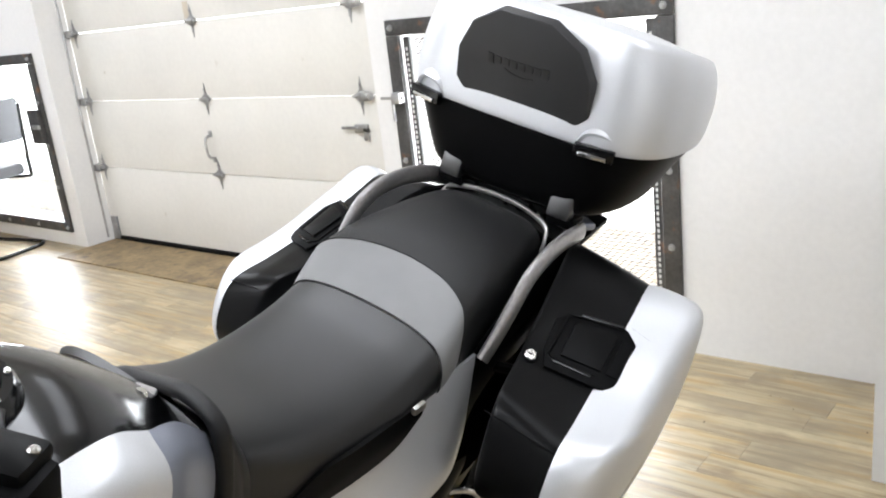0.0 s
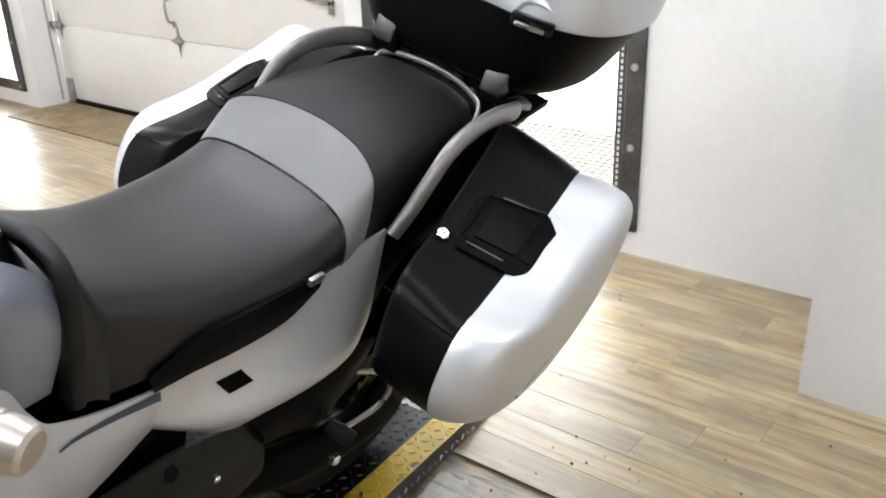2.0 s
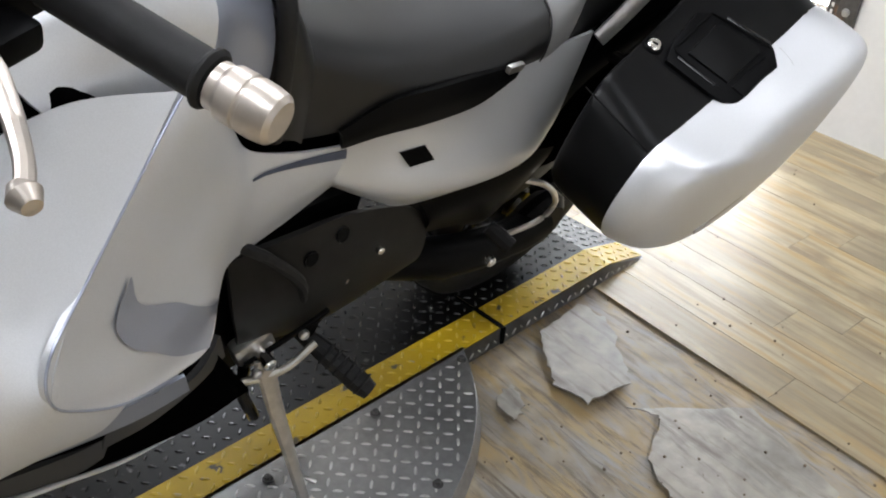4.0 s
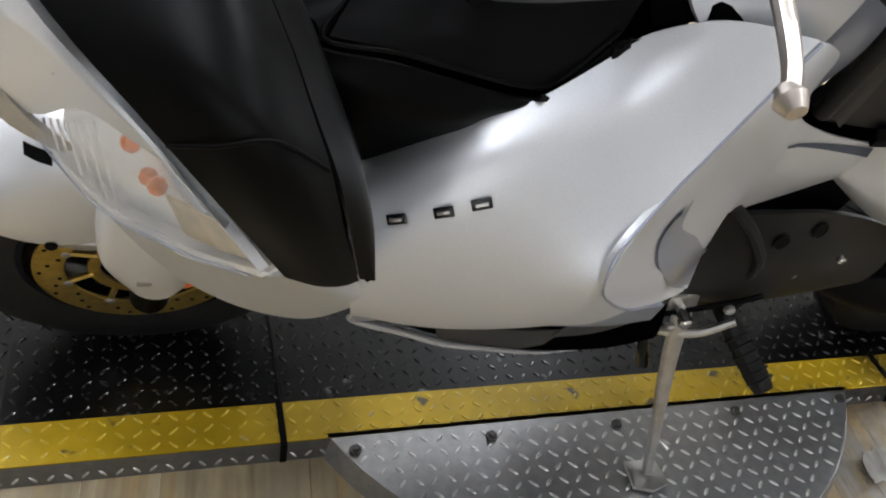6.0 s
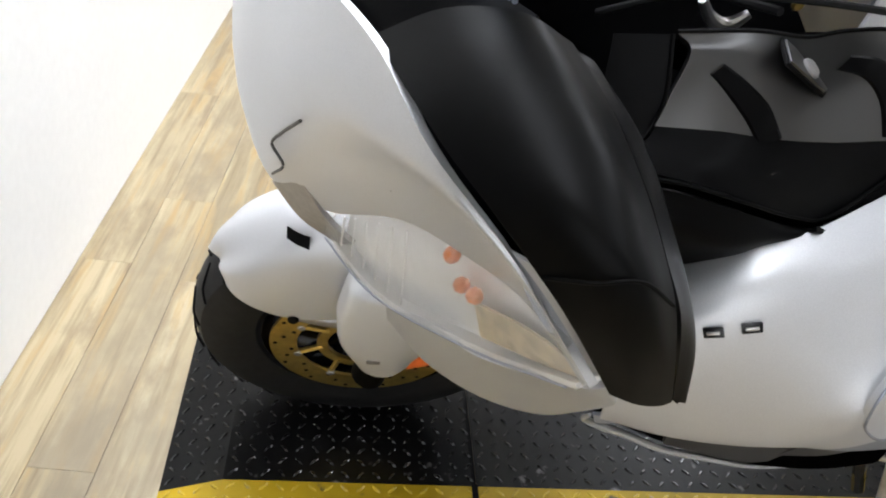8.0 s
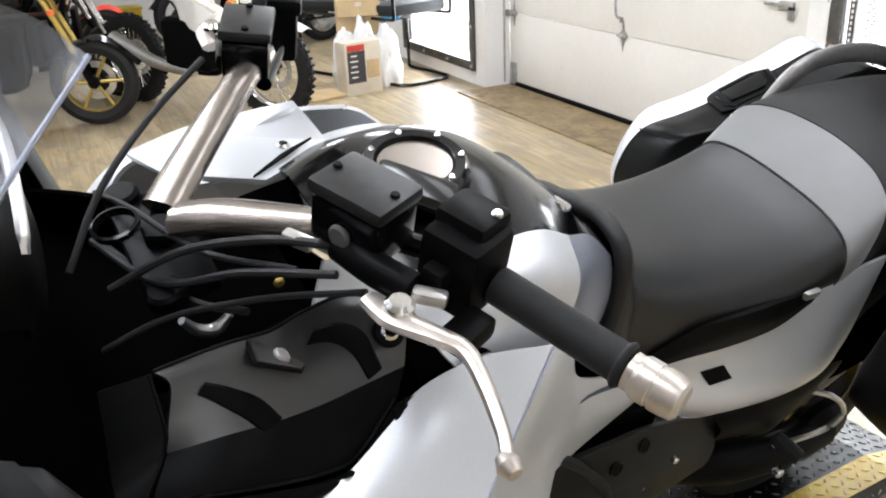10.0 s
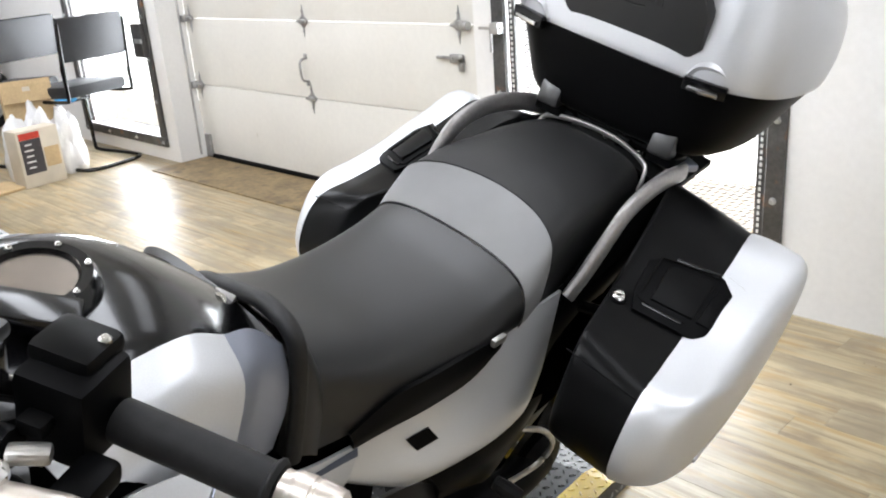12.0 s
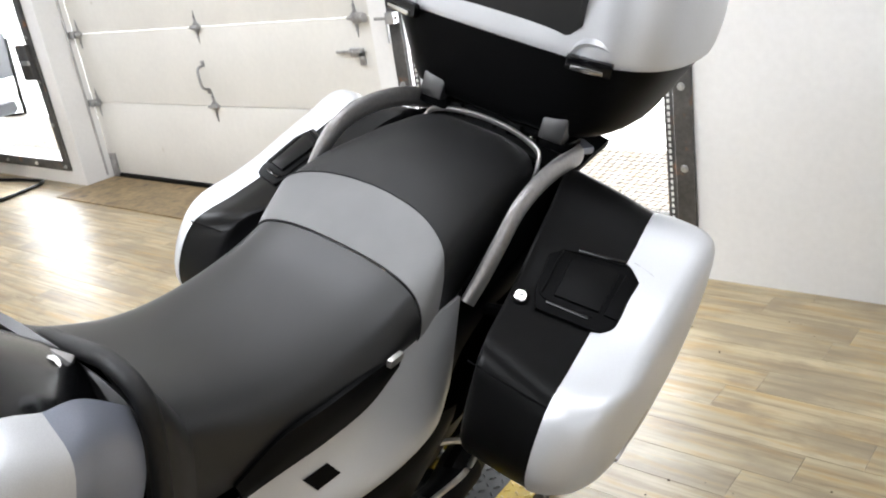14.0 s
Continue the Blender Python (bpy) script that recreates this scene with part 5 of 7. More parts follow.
for s in (-1, 1):
    bp("windscreen", skin(sc, 6, 6, 0.004, side=s), "tint", "smoked clear windscreen")
    bp("screen_strut", skin([[(0.158, -0.967, 1.300), (0.160, -0.945, 1.330), (0.160, -0.885, 1.388), (0.160, -0.846, 1.418), (0.160, -0.815, 1.430)],
                             [(0.178, -0.967, 1.283), (0.182, -0.940, 1.312), (0.182, -0.880, 1.368), (0.182, -0.840, 1.400), (0.180, -0.805, 1.415)],
                             [(0.180, -0.957, 1.263), (0.184, -0.925, 1.292), (0.184, -0.865, 1.350), (0.184, -0.825, 1.386), (0.180, -0.797, 1.408)]], 5, 5, 0.010, side=s), "black", "matt black screen strut").location = Vector((0.042 * s, -0.006, 0.042))
    for y, z in ((-0.829, 1.400), (-0.950, 1.290)):
        bp("strut_bolt", moved(disc(0.007, 0.010, "x", 18, 0.003), pose(s * 0.232, y - 0.006, z + 0.041, 0, 0, -15 * s)), "chrome", "bright bolt")
bp("screen_edge", tube([(0.318, -0.851, 1.268), (0.317, -0.849, 1.322), (0.287, -0.797, 1.405), (0.233, -0.718, 1.475)], 0.0018, 6, 6), "blue_silver", "blue-edged screen rim")
bp("instrument_pod", skin([[(-0.15, -0.93, 1.20), (-0.12, -0.93, 1.255), (0, -0.93, 1.27), (0.12, -0.93, 1.255), (0.15, -0.93, 1.20)],
                           [(-0.15, -0.84, 1.20), (-0.13, -0.84, 1.270), (0, -0.84, 1.29), (0.13, -0.84, 1.270), (0.15, -0.84, 1.20)],
                           [(-0.14, -0.785, 1.19), (-0.12, -0.775, 1.265), (0, -0.77, 1.282), (0.12, -0.775, 1.265), (0.14, -0.785, 1.19)],
                           [(-0.12, -0.78, 1.15), (-0.10, -0.76, 1.18), (0, -0.75, 1.19), (0.10, -0.76, 1.18), (0.12, -0.78, 1.15)]], 5, 5, 0.008), "pod", "dark instrument housing")
bp("instrument_rim", tube([(-0.12, -0.772, 1.25), (-0.10, -0.768, 1.268), (0, -0.762, 1.284), (0.10, -0.768, 1.268), (0.12, -0.772, 1.25)], 0.006, 6, 8), "metal", "bright instrument rim")
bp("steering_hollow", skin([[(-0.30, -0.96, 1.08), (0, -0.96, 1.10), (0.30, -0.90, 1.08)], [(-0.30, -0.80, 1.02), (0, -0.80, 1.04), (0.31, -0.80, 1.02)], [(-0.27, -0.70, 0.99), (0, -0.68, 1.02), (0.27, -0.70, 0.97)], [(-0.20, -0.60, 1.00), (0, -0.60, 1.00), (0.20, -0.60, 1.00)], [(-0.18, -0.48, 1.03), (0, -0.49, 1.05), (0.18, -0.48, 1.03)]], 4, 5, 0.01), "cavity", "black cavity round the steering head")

# handlebars
for s in (-1, 1):
    before = set(bike.children)
    bp("bar_riser", tube([(0.035, -0.625, 1.185), (0.07, -0.590, 1.205), (0.13, -0.535, 1.225), (0.185, -0.490, 1.245)] if s > 0 else [(-0.030, -0.665, 1.190), (-0.07, -0.625, 1.212), (-0.13, -0.560, 1.246), (-0.200, -0.488, 1.268)], [0.025, 0.023, 0.020, 0.017], 6, 10, ry=0.016, up=(0, 0, 1)), "cast", "forged pale metal handlebar arm", smooth=50)
    bp("bar", tube([(s * 0.17, -0.50, 1.24), (s * 0.27, -0.437, 1.252), (s * 0.41, -0.385, 1.250)], 0.011, 5, 12), "gloss", "black handlebar tube")
    bp("grip", tube([(s * 0.300, -0.427, 1.252), (s * 0.36, -0.404, 1.251), (s * 0.418, -0.382, 1.250)], 0.0175, 5, 16), "rubber", "black rubber grip")
    bp("grip_flange", moved(disc(0.021, 0.008, "x", 20, 0.003), pose(s * 0.418, -0.382, 1.250, 0, 0, s * 21)), "rubber")
    bp("bar_end", moved(turned([(0.0001, 0.024), (0.014, 0.024), (0.0175, 0.021), (0.0190, 0.012), (0.0192, 0.002), (0.0180, 0.001), (0.0180, -0.001), (0.0192, -0.002), (0.0190, -0.014), (0.0165, -0.018), (0.0165, -0.024), (0.0001, -0.024)], 24, "x"), pose(s * 0.446, -0.3715, 1.249, 0, 0, 21 if s > 0 else 159)), "champagne", "bare metal bar-end weight", smooth=30)
    bp("reservoir", moved(boxm((0, 0, -0.018), (0.075, 0.056, 0.045), 0.006), pose(s * 0.200, -0.508, 1.292, 0, 0, s * 25)), "gloss", "black fluid reservoir")
    bp("reservoir_lid", moved(boxm((0, 0, 0.008), (0.080, 0.062, 0.014), 0.005), pose(s * 0.200, -0.508, 1.298, 0, 0, s * 25)), "satin", "grey reservoir lid with screws")
    for dx in (-0.028, 0.028):
        bp("lid_screw", moved(disc(0.0045, 0.004, "z", 10, 0.001), pose(s * (0.2 + dx), -0.508 + dx * 0.47, 1.3145)), "pod")
    bp("sight_glass", moved(disc(0.011, 0.006, "y", 18, 0.002), pose(s * 0.214, -0.537, 1.272, 0, 0, s * 25)), "steel", "brass ringed sight glass")
    bp("master_cylinder", tube([(s * 0.205, -0.53, 1.255), (s * 0.25, -0.515, 1.255), (s * 0.285, -0.50, 1.257)], 0.016, 4, 12), "black", "black master cylinder")
    bp("switch_block", moved(boxm((0, 0, 0), (0.060, 0.060, 0.075), 0.010), pose(s * 0.272, -0.446, 1.262, 0, 0, s * 23)), "black", "black switch block")
    bp("switch_top", moved(boxm((0, 0, 0), (0.052, 0.046, 0.022), 0.008), pose(s * 0.262, -0.437, 1.300, 0, 0, s * 23)), "pod", "grey switch cover")
    bp("switch_button", moved(boxm((0, 0, 0), (0.022, 0.016, 0.014), 0.004), pose(s * 0.285, -0.482, 1.270, 0, 0, s * 23)), "pod", "")
    bp("switch_screw", moved(disc(0.005, 0.006, "z", 12, 0.002), pose(s * 0.277, -0.424, 1.311)), "chrome")
    bp("thumb_switch", moved(boxm((0, 0, 0), (0.030, 0.045, 0.022), 0.006), pose(s * 0.325, -0.470, 1.235, 0, 0, s * 23)), "black", "")
    bp("hand_lever", tube([(s * x, y, z) for x, y, z in ((0.268, -0.533, 1.245), (0.300, -0.528, 1.250), (0.330, -0.506, 1.250), (0.352, -0.490, 1.247), (0.385, -0.492, 1.243), (0.428, -0.502, 1.239), (0.450, -0.511, 1.237))],
                          [0.010, 0.013, 0.010, 0.0085, 0.007, 0.006, 0.006], 6, 10, ry=0.0065), "champagne", "bare metal hand lever")
    bp("lever_tip", moved(turned([(0.0001, -0.0105), (0.006, -0.009), (0.0105, 0), (0.006, 0.009), (0.0001, 0.0105)], 16, "x"), pose(s * 0.454, -0.513, 1.237)), "champagne", "round lever tip")
    bp("lever_pivot", moved(disc(0.013, 0.014, "z", 18, 0.004), pose(s * 0.297, -0.521, 1.258)), "chrome", "lever pivot bolt")
    bp("lever_link", moved(boxm((0, 0, 0), (0.030, 0.014, 0.012), 0.004), pose(s * 0.300, -0.495, 1.262, 0, 0, s * 50)), "metal")
    bp("hose", tube([(s * 0.20, -0.53, 1.25), (s * 0.14, -0.58, 1.225), (s * 0.09, -0.64, 1.19), (s * 0.05, -0.70, 1.13)], 0.0045, 6, 8), "rubber", "black hose")
    bp("hose_union", moved(boxm((0, 0, 0), (0.03, 0.012, 0.012), 0.003), pose(s * 0.165, -0.553, 1.236, 0, 0, s * 35)), "metal", "metal hose union")
    if s < 0:
        for o in bike.children:
            if o not in before:
                o.location += Vector((0, 0.04, -0.038))
bp("switch_red", moved(boxm((0, 0, 0), (0.03, 0.02, 0.014), 0.004), pose(-0.30, -0.375, 1.262, 0, 0, -23)), "red", "red stop switch")
for k, pts in enumerate((((0.22, -0.54, 1.235), (0.15, -0.60, 1.20), (0.08, -0.66, 1.15), (-0.03, -0.70, 1.13)), ((0.24, -0.52, 1.225), (0.17, -0.585, 1.18), (0.11, -0.66, 1.13), (0.08, -0.72, 1.08)),
                         ((-0.18, -0.53, 1.24), (-0.12, -0.61, 1.21), (-0.06, -0.68, 1.17), (0.0, -0.73, 1.12)), ((0.18, -0.56, 1.215), (0.09, -0.62, 1.185), (-0.02, -0.66, 1.17), (-0.1, -0.68, 1.14)),
                         ((0.16, -0.60, 1.16), (0.10, -0.63, 1.13), (0.03, -0.66, 1.12), (-0.05, -0.69, 1.11)))):
    bp("cable", tube(pts, 0.0032 if k % 2 else 0.0040, 6, 8), "rubber", "black control cable")
bp("top_clamp", moved(boxm((0, 0, 0), (0.17, 0.075, 0.026), 0.010), pose(0, -0.635, 1.128, 12)), "black", "black fork top clamp")
bp("stem_nut", moved(disc(0.022, 0.02, "z", 6, 0.003), pose(0, -0.635, 1.146, 12)), "black", "steering stem nut")
for s in (-1, 1):
    bp("fork_cap", moved(disc(0.020, 0.022, "z", 20, 0.004), pose(s * 0.085, -0.655, 1.136, 12)), "black", "fork cap")
bp("ignition_ring", moved(turned([(0.020, -0.004), (0.024, -0.003), (0.0245, 0.004), (0.021, 0.005), (0.020, -0.004)], 24, "z"), pose(0.015, -0.682, 1.178, 14)), "gloss", "ignition ring")
bp("frame_arc", tube([(0.135, -0.655, 1.146), (0.132, -0.640, 1.126), (0.130, -0.622, 1.118), (0.128, -0.606, 1.131)], [0.004, 0.006, 0.007, 0.004], 6, 10), "metal", "bare curved bracket")
bp("rivet", moved(disc(0.006, 0.006, "x", 12, 0.002), pose(0.075, -0.535, 1.105)), "gold", "small brass rivet")

# grab rails and rack
RX = 0.018
for s in (-1, 1):
    bp("grab_rail", tube([(RX + s * x, y, z) for x, y, z in ((0.186, 0.478, 0.918), (0.190, 0.510, 0.958), (0.194, 0.545, 1.010), (0.195, 0.585, 1.054), (0.194, 0.645, 1.076), (0.190, 0.72, 1.080), (0.184, 0.795, 1.070), (0.170, 0.850, 1.055), (0.135, 0.880, 1.046), (0.10, 0.885, 1.044))],
                         [0.009, 0.010, 0.011, 0.012, 0.012, 0.012, 0.012, 0.012, 0.012, 0.010], 7, 16, ry=0.020), "rail", "cast grey grab rail")
    bp("rail_cover", skin([[(RX + s * x, y, z) for x, y, z in ((0.172, 0.505, 0.880), (0.182, 0.60, 0.915), (0.184, 0.70, 0.950), (0.176, 0.80, 0.985), (0.155, 0.87, 1.00))],
                           [(RX + s * x, y, z) for x, y, z in ((0.170, 0.50, 0.930), (0.176, 0.58, 0.990), (0.176, 0.69, 1.035), (0.168, 0.79, 1.045), (0.150, 0.86, 1.040))]], 4, 6, 0.010), "black", "black inner face of the rail")
    bp("rack_clip", moved(boxm((0, 0, 0), (0.050, 0.034, 0.050), 0.006), pose(RX + s * 0.132, 0.818, 1.106, -14)), "lid", "black rack clip")
    bp("clip_foot", moved(boxm((0, 0, 0), (0.062, 0.060, 0.026), 0.007), pose(RX + s * 0.134, 0.842, 1.072, -6)), "black", "black clip foot")
    bp("rail_tip", moved(boxm((0, 0, 0), (0.040, 0.030, 0.016), 0.006), pose(RX + s * 0.168, 0.872, 1.064, 0, 0, s * -30)), "blue_silver", "pale blue-grey rail tip")
    bp("tail_inner", skin([[(0.160, 0.47, 0.90), (0.160, 0.60, 0.93), (0.155, 0.74, 0.97), (0.14, 0.86, 1.0)], [(0.186, 0.49, 0.88), (0.196, 0.60, 0.90), (0.20, 0.74, 0.93), (0.19, 0.88, 0.98)], [(0.185, 0.49, 0.70), (0.18, 0.62, 0.76), (0.17, 0.76, 0.84), (0.15, 0.90, 0.93)]], 4, 5, 0.008, side=s), "black", "black inner tail")
# added dark fill hiding the floor between tail panel and pannier
bp("tail_shield", skin([[(0.166, 0.45, 0.885), (0.182, 0.52, 0.885), (0.192, 0.60, 0.900), (0.185, 0.70, 0.92)], [(0.174, 0.44, 0.760), (0.188, 0.52, 0.740), (0.192, 0.60, 0.74), (0.185, 0.70, 0.77)], [(0.180, 0.43, 0.640), (0.184, 0.52, 0.60), (0.184, 0.60, 0.60), (0.18, 0.70, 0.62)]], 4, 4, 0.006), "cavity", "black sheet added to close the gap inside the pannier")
bp("rack_plate", moved(boxm((0, 0, 0), (0.30, 0.34, 0.018), 0.008), pose(RX, 1.01, 1.070, 0)), "black", "black luggage rack")
bp("tail_cover", skin([[(-0.15, 0.80, 0.990), (RX, 0.81, 1.000), (0.18, 0.80, 0.990)], [(-0.16, 0.86, 1.022), (RX, 0.87, 1.032), (0.19, 0.86, 1.022)], [(-0.16, 1.00, 1.040), (RX, 1.0, 1.050), (0.19, 1.0, 1.040)]], 4, 5, 0.012), "black", "black tail cover under the rack")
bp("rack_bar", tube([(-0.115, 0.850, 1.070), (-0.06, 0.858, 1.084), (RX, 0.862, 1.088), (0.09, 0.858, 1.084), (0.15, 0.850, 1.070)], 0.012, 5, 12, ry=0.016), "lid", "black rack cross bar")
bp("rack_web", skin([[(-0.12, 0.80, 1.036), (RX, 0.815, 1.050), (0.155, 0.80, 1.036)], [(-0.12, 0.84, 1.048), (RX, 0.85, 1.060), (0.155, 0.84, 1.048)]], 4, 5, 0.010), "lid", "black plastic web behind the seat")
bp("seat_trim", tube([(-0.122, 0.800, 1.040), (-0.112, 0.816, 1.056), (-0.06, 0.824, 1.067), (0.005, 0.826, 1.071), (0.07, 0.822, 1.067), (0.128, 0.806, 1.054), (0.143, 0.785, 1.036), (0.147, 0.770, 1.015)], 0.0042, 6, 8, ry=0.006), "metal", "pale metal trim behind the seat")
for x in (-0.05, 0.02, 0.10):
    bp("rack_bolt", moved(disc(0.009, 0.012, "z", 14, 0.003), pose(x, 0.832, 1.062)), "chrome", "bright rack bolt")
for x in (-0.075, 0.06):
    bp("rack_bracket", moved(boxm((0, 0, 0), (0.030, 0.040, 0.026), 0.006), pose(x, 0.846, 1.064, -10)), "black", "small black bracket")

# top case
TX = 0.016
lid_plan = [(TX + x, y) for x, y in ((0.0, 0.790), (0.13, 0.792), (0.216, 0.803), (0.278, 0.86), (0.305, 0.96), (0.301, 1.08), (0.264, 1.19), (0.17, 1.262), (0.0, 1.277), (-0.17, 1.262), (-0.275, 1.19), (-0.316, 1.08), (-0.320, 0.96), (-0.290, 0.86), (-0.222, 0.803), (-0.13, 0.792))]
case = bp("top_case", skin([[(TX + (x - TX) * k, 0.80 + dy + (y - 0.80) * q, z) for x, y in lid_plan]
                            for z, k, q, dy in ((1.084, 0.52, 0.74, 0.055), (1.088, 0.66, 0.86, 0.030), (1.104, 0.735, 0.91, 0.016), (1.14, 0.80, 0.95, 0.010), (1.19, 0.875, 0.975, 0.006), (1.243, 0.965, 0.992, 0.003))], 4, 4, 0, True, True), "black", "matt black case tub")


def lid_fall(x, y, z):
    """The lid falls towards its rear."""
    return (x, y, z - 0.25 * (y - 0.85) * max(0.0, z - 1.262) / 0.242 - (0.018 if z > 1.47 else 0.0))


bp("lid", skin([[lid_fall(TX + (x - TX) * k, 0.80 + dy + (y - 0.80) * q, z) for x, y in lid_plan] for z, k, q, dy in
                ((1.246, 0.99, 0.995, 0.002), (1.262, 1.0, 1.0, 0.0), (1.32, 1.0, 1.01, 0.006), (1.40, 0.965, 0.99, 0.020), (1.455, 0.89, 0.94, 0.038), (1.485, 0.77, 0.84, 0.066), (1.50, 0.53, 0.60, 0.135), (1.504, 0.22, 0.28, 0.24))], 4, 5, 0, True, True), "silver", "silver painted case lid", case)
pad = plate([(-0.105, -0.108), (0.118, -0.108), (0.158, -0.062), (0.156, 0.004), (0.126, 0.062), (0.060, 0.100), (-0.052, 0.100), (-0.112, 0.062), (-0.140, 0.004), (-0.142, -0.062)], 0.026, 0.006)
PAD = pose(TX - 0.006, 0.802, 1.368, 101.5, 0, 0)
bp("back_pad", moved(pad, PAD), "pad", "black padded backrest with embossed badge", case)
for k in range(8):
    bp("badge_bar", moved(boxm((-0.062 + k * 0.0177, 0.0, 0.0268), (0.0125, 0.020 if k in (0, 7) else 0.015, 0.0024), 0.0006), PAD), "logo", "embossed dark bar on the pad", case, 0)
bp("badge_sweep", moved(tube([(-0.03, -0.014, 0.0265), (-0.01, -0.021, 0.0265), (0.012, -0.023, 0.0265), (0.034, -0.019, 0.0265)], 0.0016, 5, 6), PAD), "logo", "embossed curved stroke", case)
for s in (-1, 1):
    bp("latch_dome", skin([[(0.148, 0.806, 1.262), (0.17, 0.806, 1.290), (0.20, 0.808, 1.298), (0.226, 0.818, 1.285), (0.245, 0.830, 1.258)],
                           [(0.155, 0.790, 1.252), (0.172, 0.786, 1.275), (0.20, 0.788, 1.282), (0.224, 0.800, 1.272), (0.238, 0.812, 1.250)]], 4, 5, 0.008, side=s), "silver", "silver latch cover", case)
    bp("latch", moved(boxm((0, 0, 0), (0.082, 0.018, 0.026), 0.005), pose(s * 0.196, 0.793, 1.243, 0, 0, s * 12)), "gloss", "black case latch", case)
    bp("latch_bar", moved(boxm((0, 0, 0), (0.058, 0.010, 0.010), 0.004), pose(s * 0.197, 0.783, 1.238, 0, 0, s * 12)), "chrome", "bright latch bar", case)

# panniers: the outline of the joint between black body and silver cover, in y and z
CX = 0.032
OUT = ((0.80, 1.022), (0.862, 0.985), (0.890, 0.905), (0.868, 0.800), (0.800, 0.722), (0.70, 0.672), (0.58, 0.650), (0.46, 0.668), (0.385, 0.712), (0.345, 0.775), (0.350, 0.842), (0.384, 0.893), (0.464, 0.910), (0.545, 0.930), (0.625, 0.960), (0.71, 0.990))


def shell(levels):
    """Closed rows across the pannier; levels: (x, skew, scale, rearward shift, lift); the top rises inwards."""
    rows = []
    for x, skew, k, dy, dz in levels:
        row = []
        for y, z in OUT:
            xx = x + skew * (y - 0.38)
            up = 0.25 * max(0.0, 0.414 - x) * min(1.0, max(0.0, (z - 0.80) / 0.1))
            row.append((xx - CX, 0.61 + dy + (y - 0.61) * k, 0.84 + dz + (z - 0.84) * k + up))
        rows.append(row)
    return rows


PLATE = ((-0.012, 0.100), (-0.002, 0.118), (0.086, 0.178), (0.106, 0.176), (0.136, 0.158), (0.157, 0.056), (0.138, 0.032), (0.114, 0.022), (0.032, -0.004), (0.010, 0.030))
for s in (-1, 1):
    def side(bm):
        """To its side of the bike."""
        if s < 0:
            for v in bm.verts:
                v.co.x -= 0.40 * max(0.0, v.co.x - 0.30)
            bmesh.ops.transform(bm, matrix=Matrix.Scale(-1, 4, (1, 0, 0)), verts=bm.verts[:])
            bmesh.ops.reverse_faces(bm, faces=bm.faces[:])
        return moved(bm, Matrix.Translation((CX, 0, 0)))

    pan = bp("pannier", side(skin(shell(((0.282, -0.2, 0.93, 0, 0), (0.290, -0.2, 0.97, 0, 0), (0.32, -0.17, 0.985, 0, 0), (0.36, -0.13, 0.992, 0, 0), (0.412, -0.1, 0.994, 0, 0))), 3, 4, 0, True, True)), "case_black", "black and silver hard pannier")
    bp("pannier_cover", side(skin(shell(((0.4125, -0.1, 0.985, 0, 0), (0.413, -0.1, 1.0, 0, 0), (0.438, -0.085, 0.995, 0.004, 0.004), (0.464, -0.06, 0.965, 0.012, 0.008), (0.482, -0.045, 0.915, 0.020, 0.014), (0.494, -0.03, 0.83, 0.028, 0.018), (0.501, -0.025, 0.68, 0.032, 0.020), (0.504, -0.02, 0.42, 0.034, 0.020))), 4, 5, 0, True, True)), "silver", "silver painted pannier cover", pan)
    # latch plate lying on the sloping top
    n = Vector((0.229, -0.33, 0.916)).normalized()
    u = (Vector((0, 1, 0)) - n * n.y).normalized()
    P = Matrix.Translation(Vector((0.278 - CX, 0.512, 0.953)) - n * 0.004) @ Matrix((u.cross(n), u, n)).transposed().to_4x4()
    bp("latch_plate", side(moved(plate([(a * 0.97, b * 0.97) for a, b in PLATE], 0.007, 0.003), P)), "black", "black latch plate", pan)
    bp("latch_flap", side(moved(plate([(0.040, 0.034), (0.112, 0.058), (0.098, 0.140), (0.086, 0.146), (0.030, 0.122), (0.022, 0.108)], 0.011, 0.003), P)), "pod", "satin black latch flap", pan)
    ledge = tube([(0.098, 0.166, 0.007), (0.010, 0.124, 0.008), (0.004, 0.108, 0.008), (0.018, 0.046, 0.008), (0.030, 0.020, 0.008), (0.108, 0.044, 0.007)], 0.0022, 3, 6)
    bp("flap_groove", side(moved(ledge, P)), "seam", "dark groove round the flap", pan)
    for a, b in (((0.020, 0.136), (0.092, 0.170)), ((0.036, 0.016), (0.104, 0.038))):
        d = (Vector(b) - Vector(a)).normalized() * 0.003
        slot = plate([(a[0] + d.y, a[1] - d.x), (b[0] + d.y, b[1] - d.x), (b[0] - d.y, b[1] + d.x), (a[0] - d.y, a[1] + d.x)], 0.0090, 0.001)
        bp("latch_slot", side(moved(slot, P)), "gloss", "", pan)
    bp("latch_pad", side(moved(plate([(0.120, 0.060), (0.142, 0.066), (0.128, 0.146), (0.106, 0.146)], 0.0098, 0.002), P)), "black", "black latch pad", pan)
    bp("lock_collar", side(moved(disc(0.0155, 0.008, "z", 20, 0.002), P)), "black", "", pan)
    bp("lock", side(moved(disc(0.011, 0.014, "z", 20, 0.002), P)), "chrome", "round metal lock", pan)
    bp("lock_slit", side(moved(boxm((0, 0, 0.0072), (0.009, 0.002, 0.002), 0, Matrix.Rotation(0.5, 4, "Z")), P)), "seam", "", pan, 0)
    bp("lid_line", side(tube([(x - CX, y, z) for x, y, z in ((0.285, 0.352, 0.922), (0.34, 0.358, 0.911), (0.411, 0.373, 0.893))], 0.0013, 4, 6)), "seam", "dark lid joint", pan)
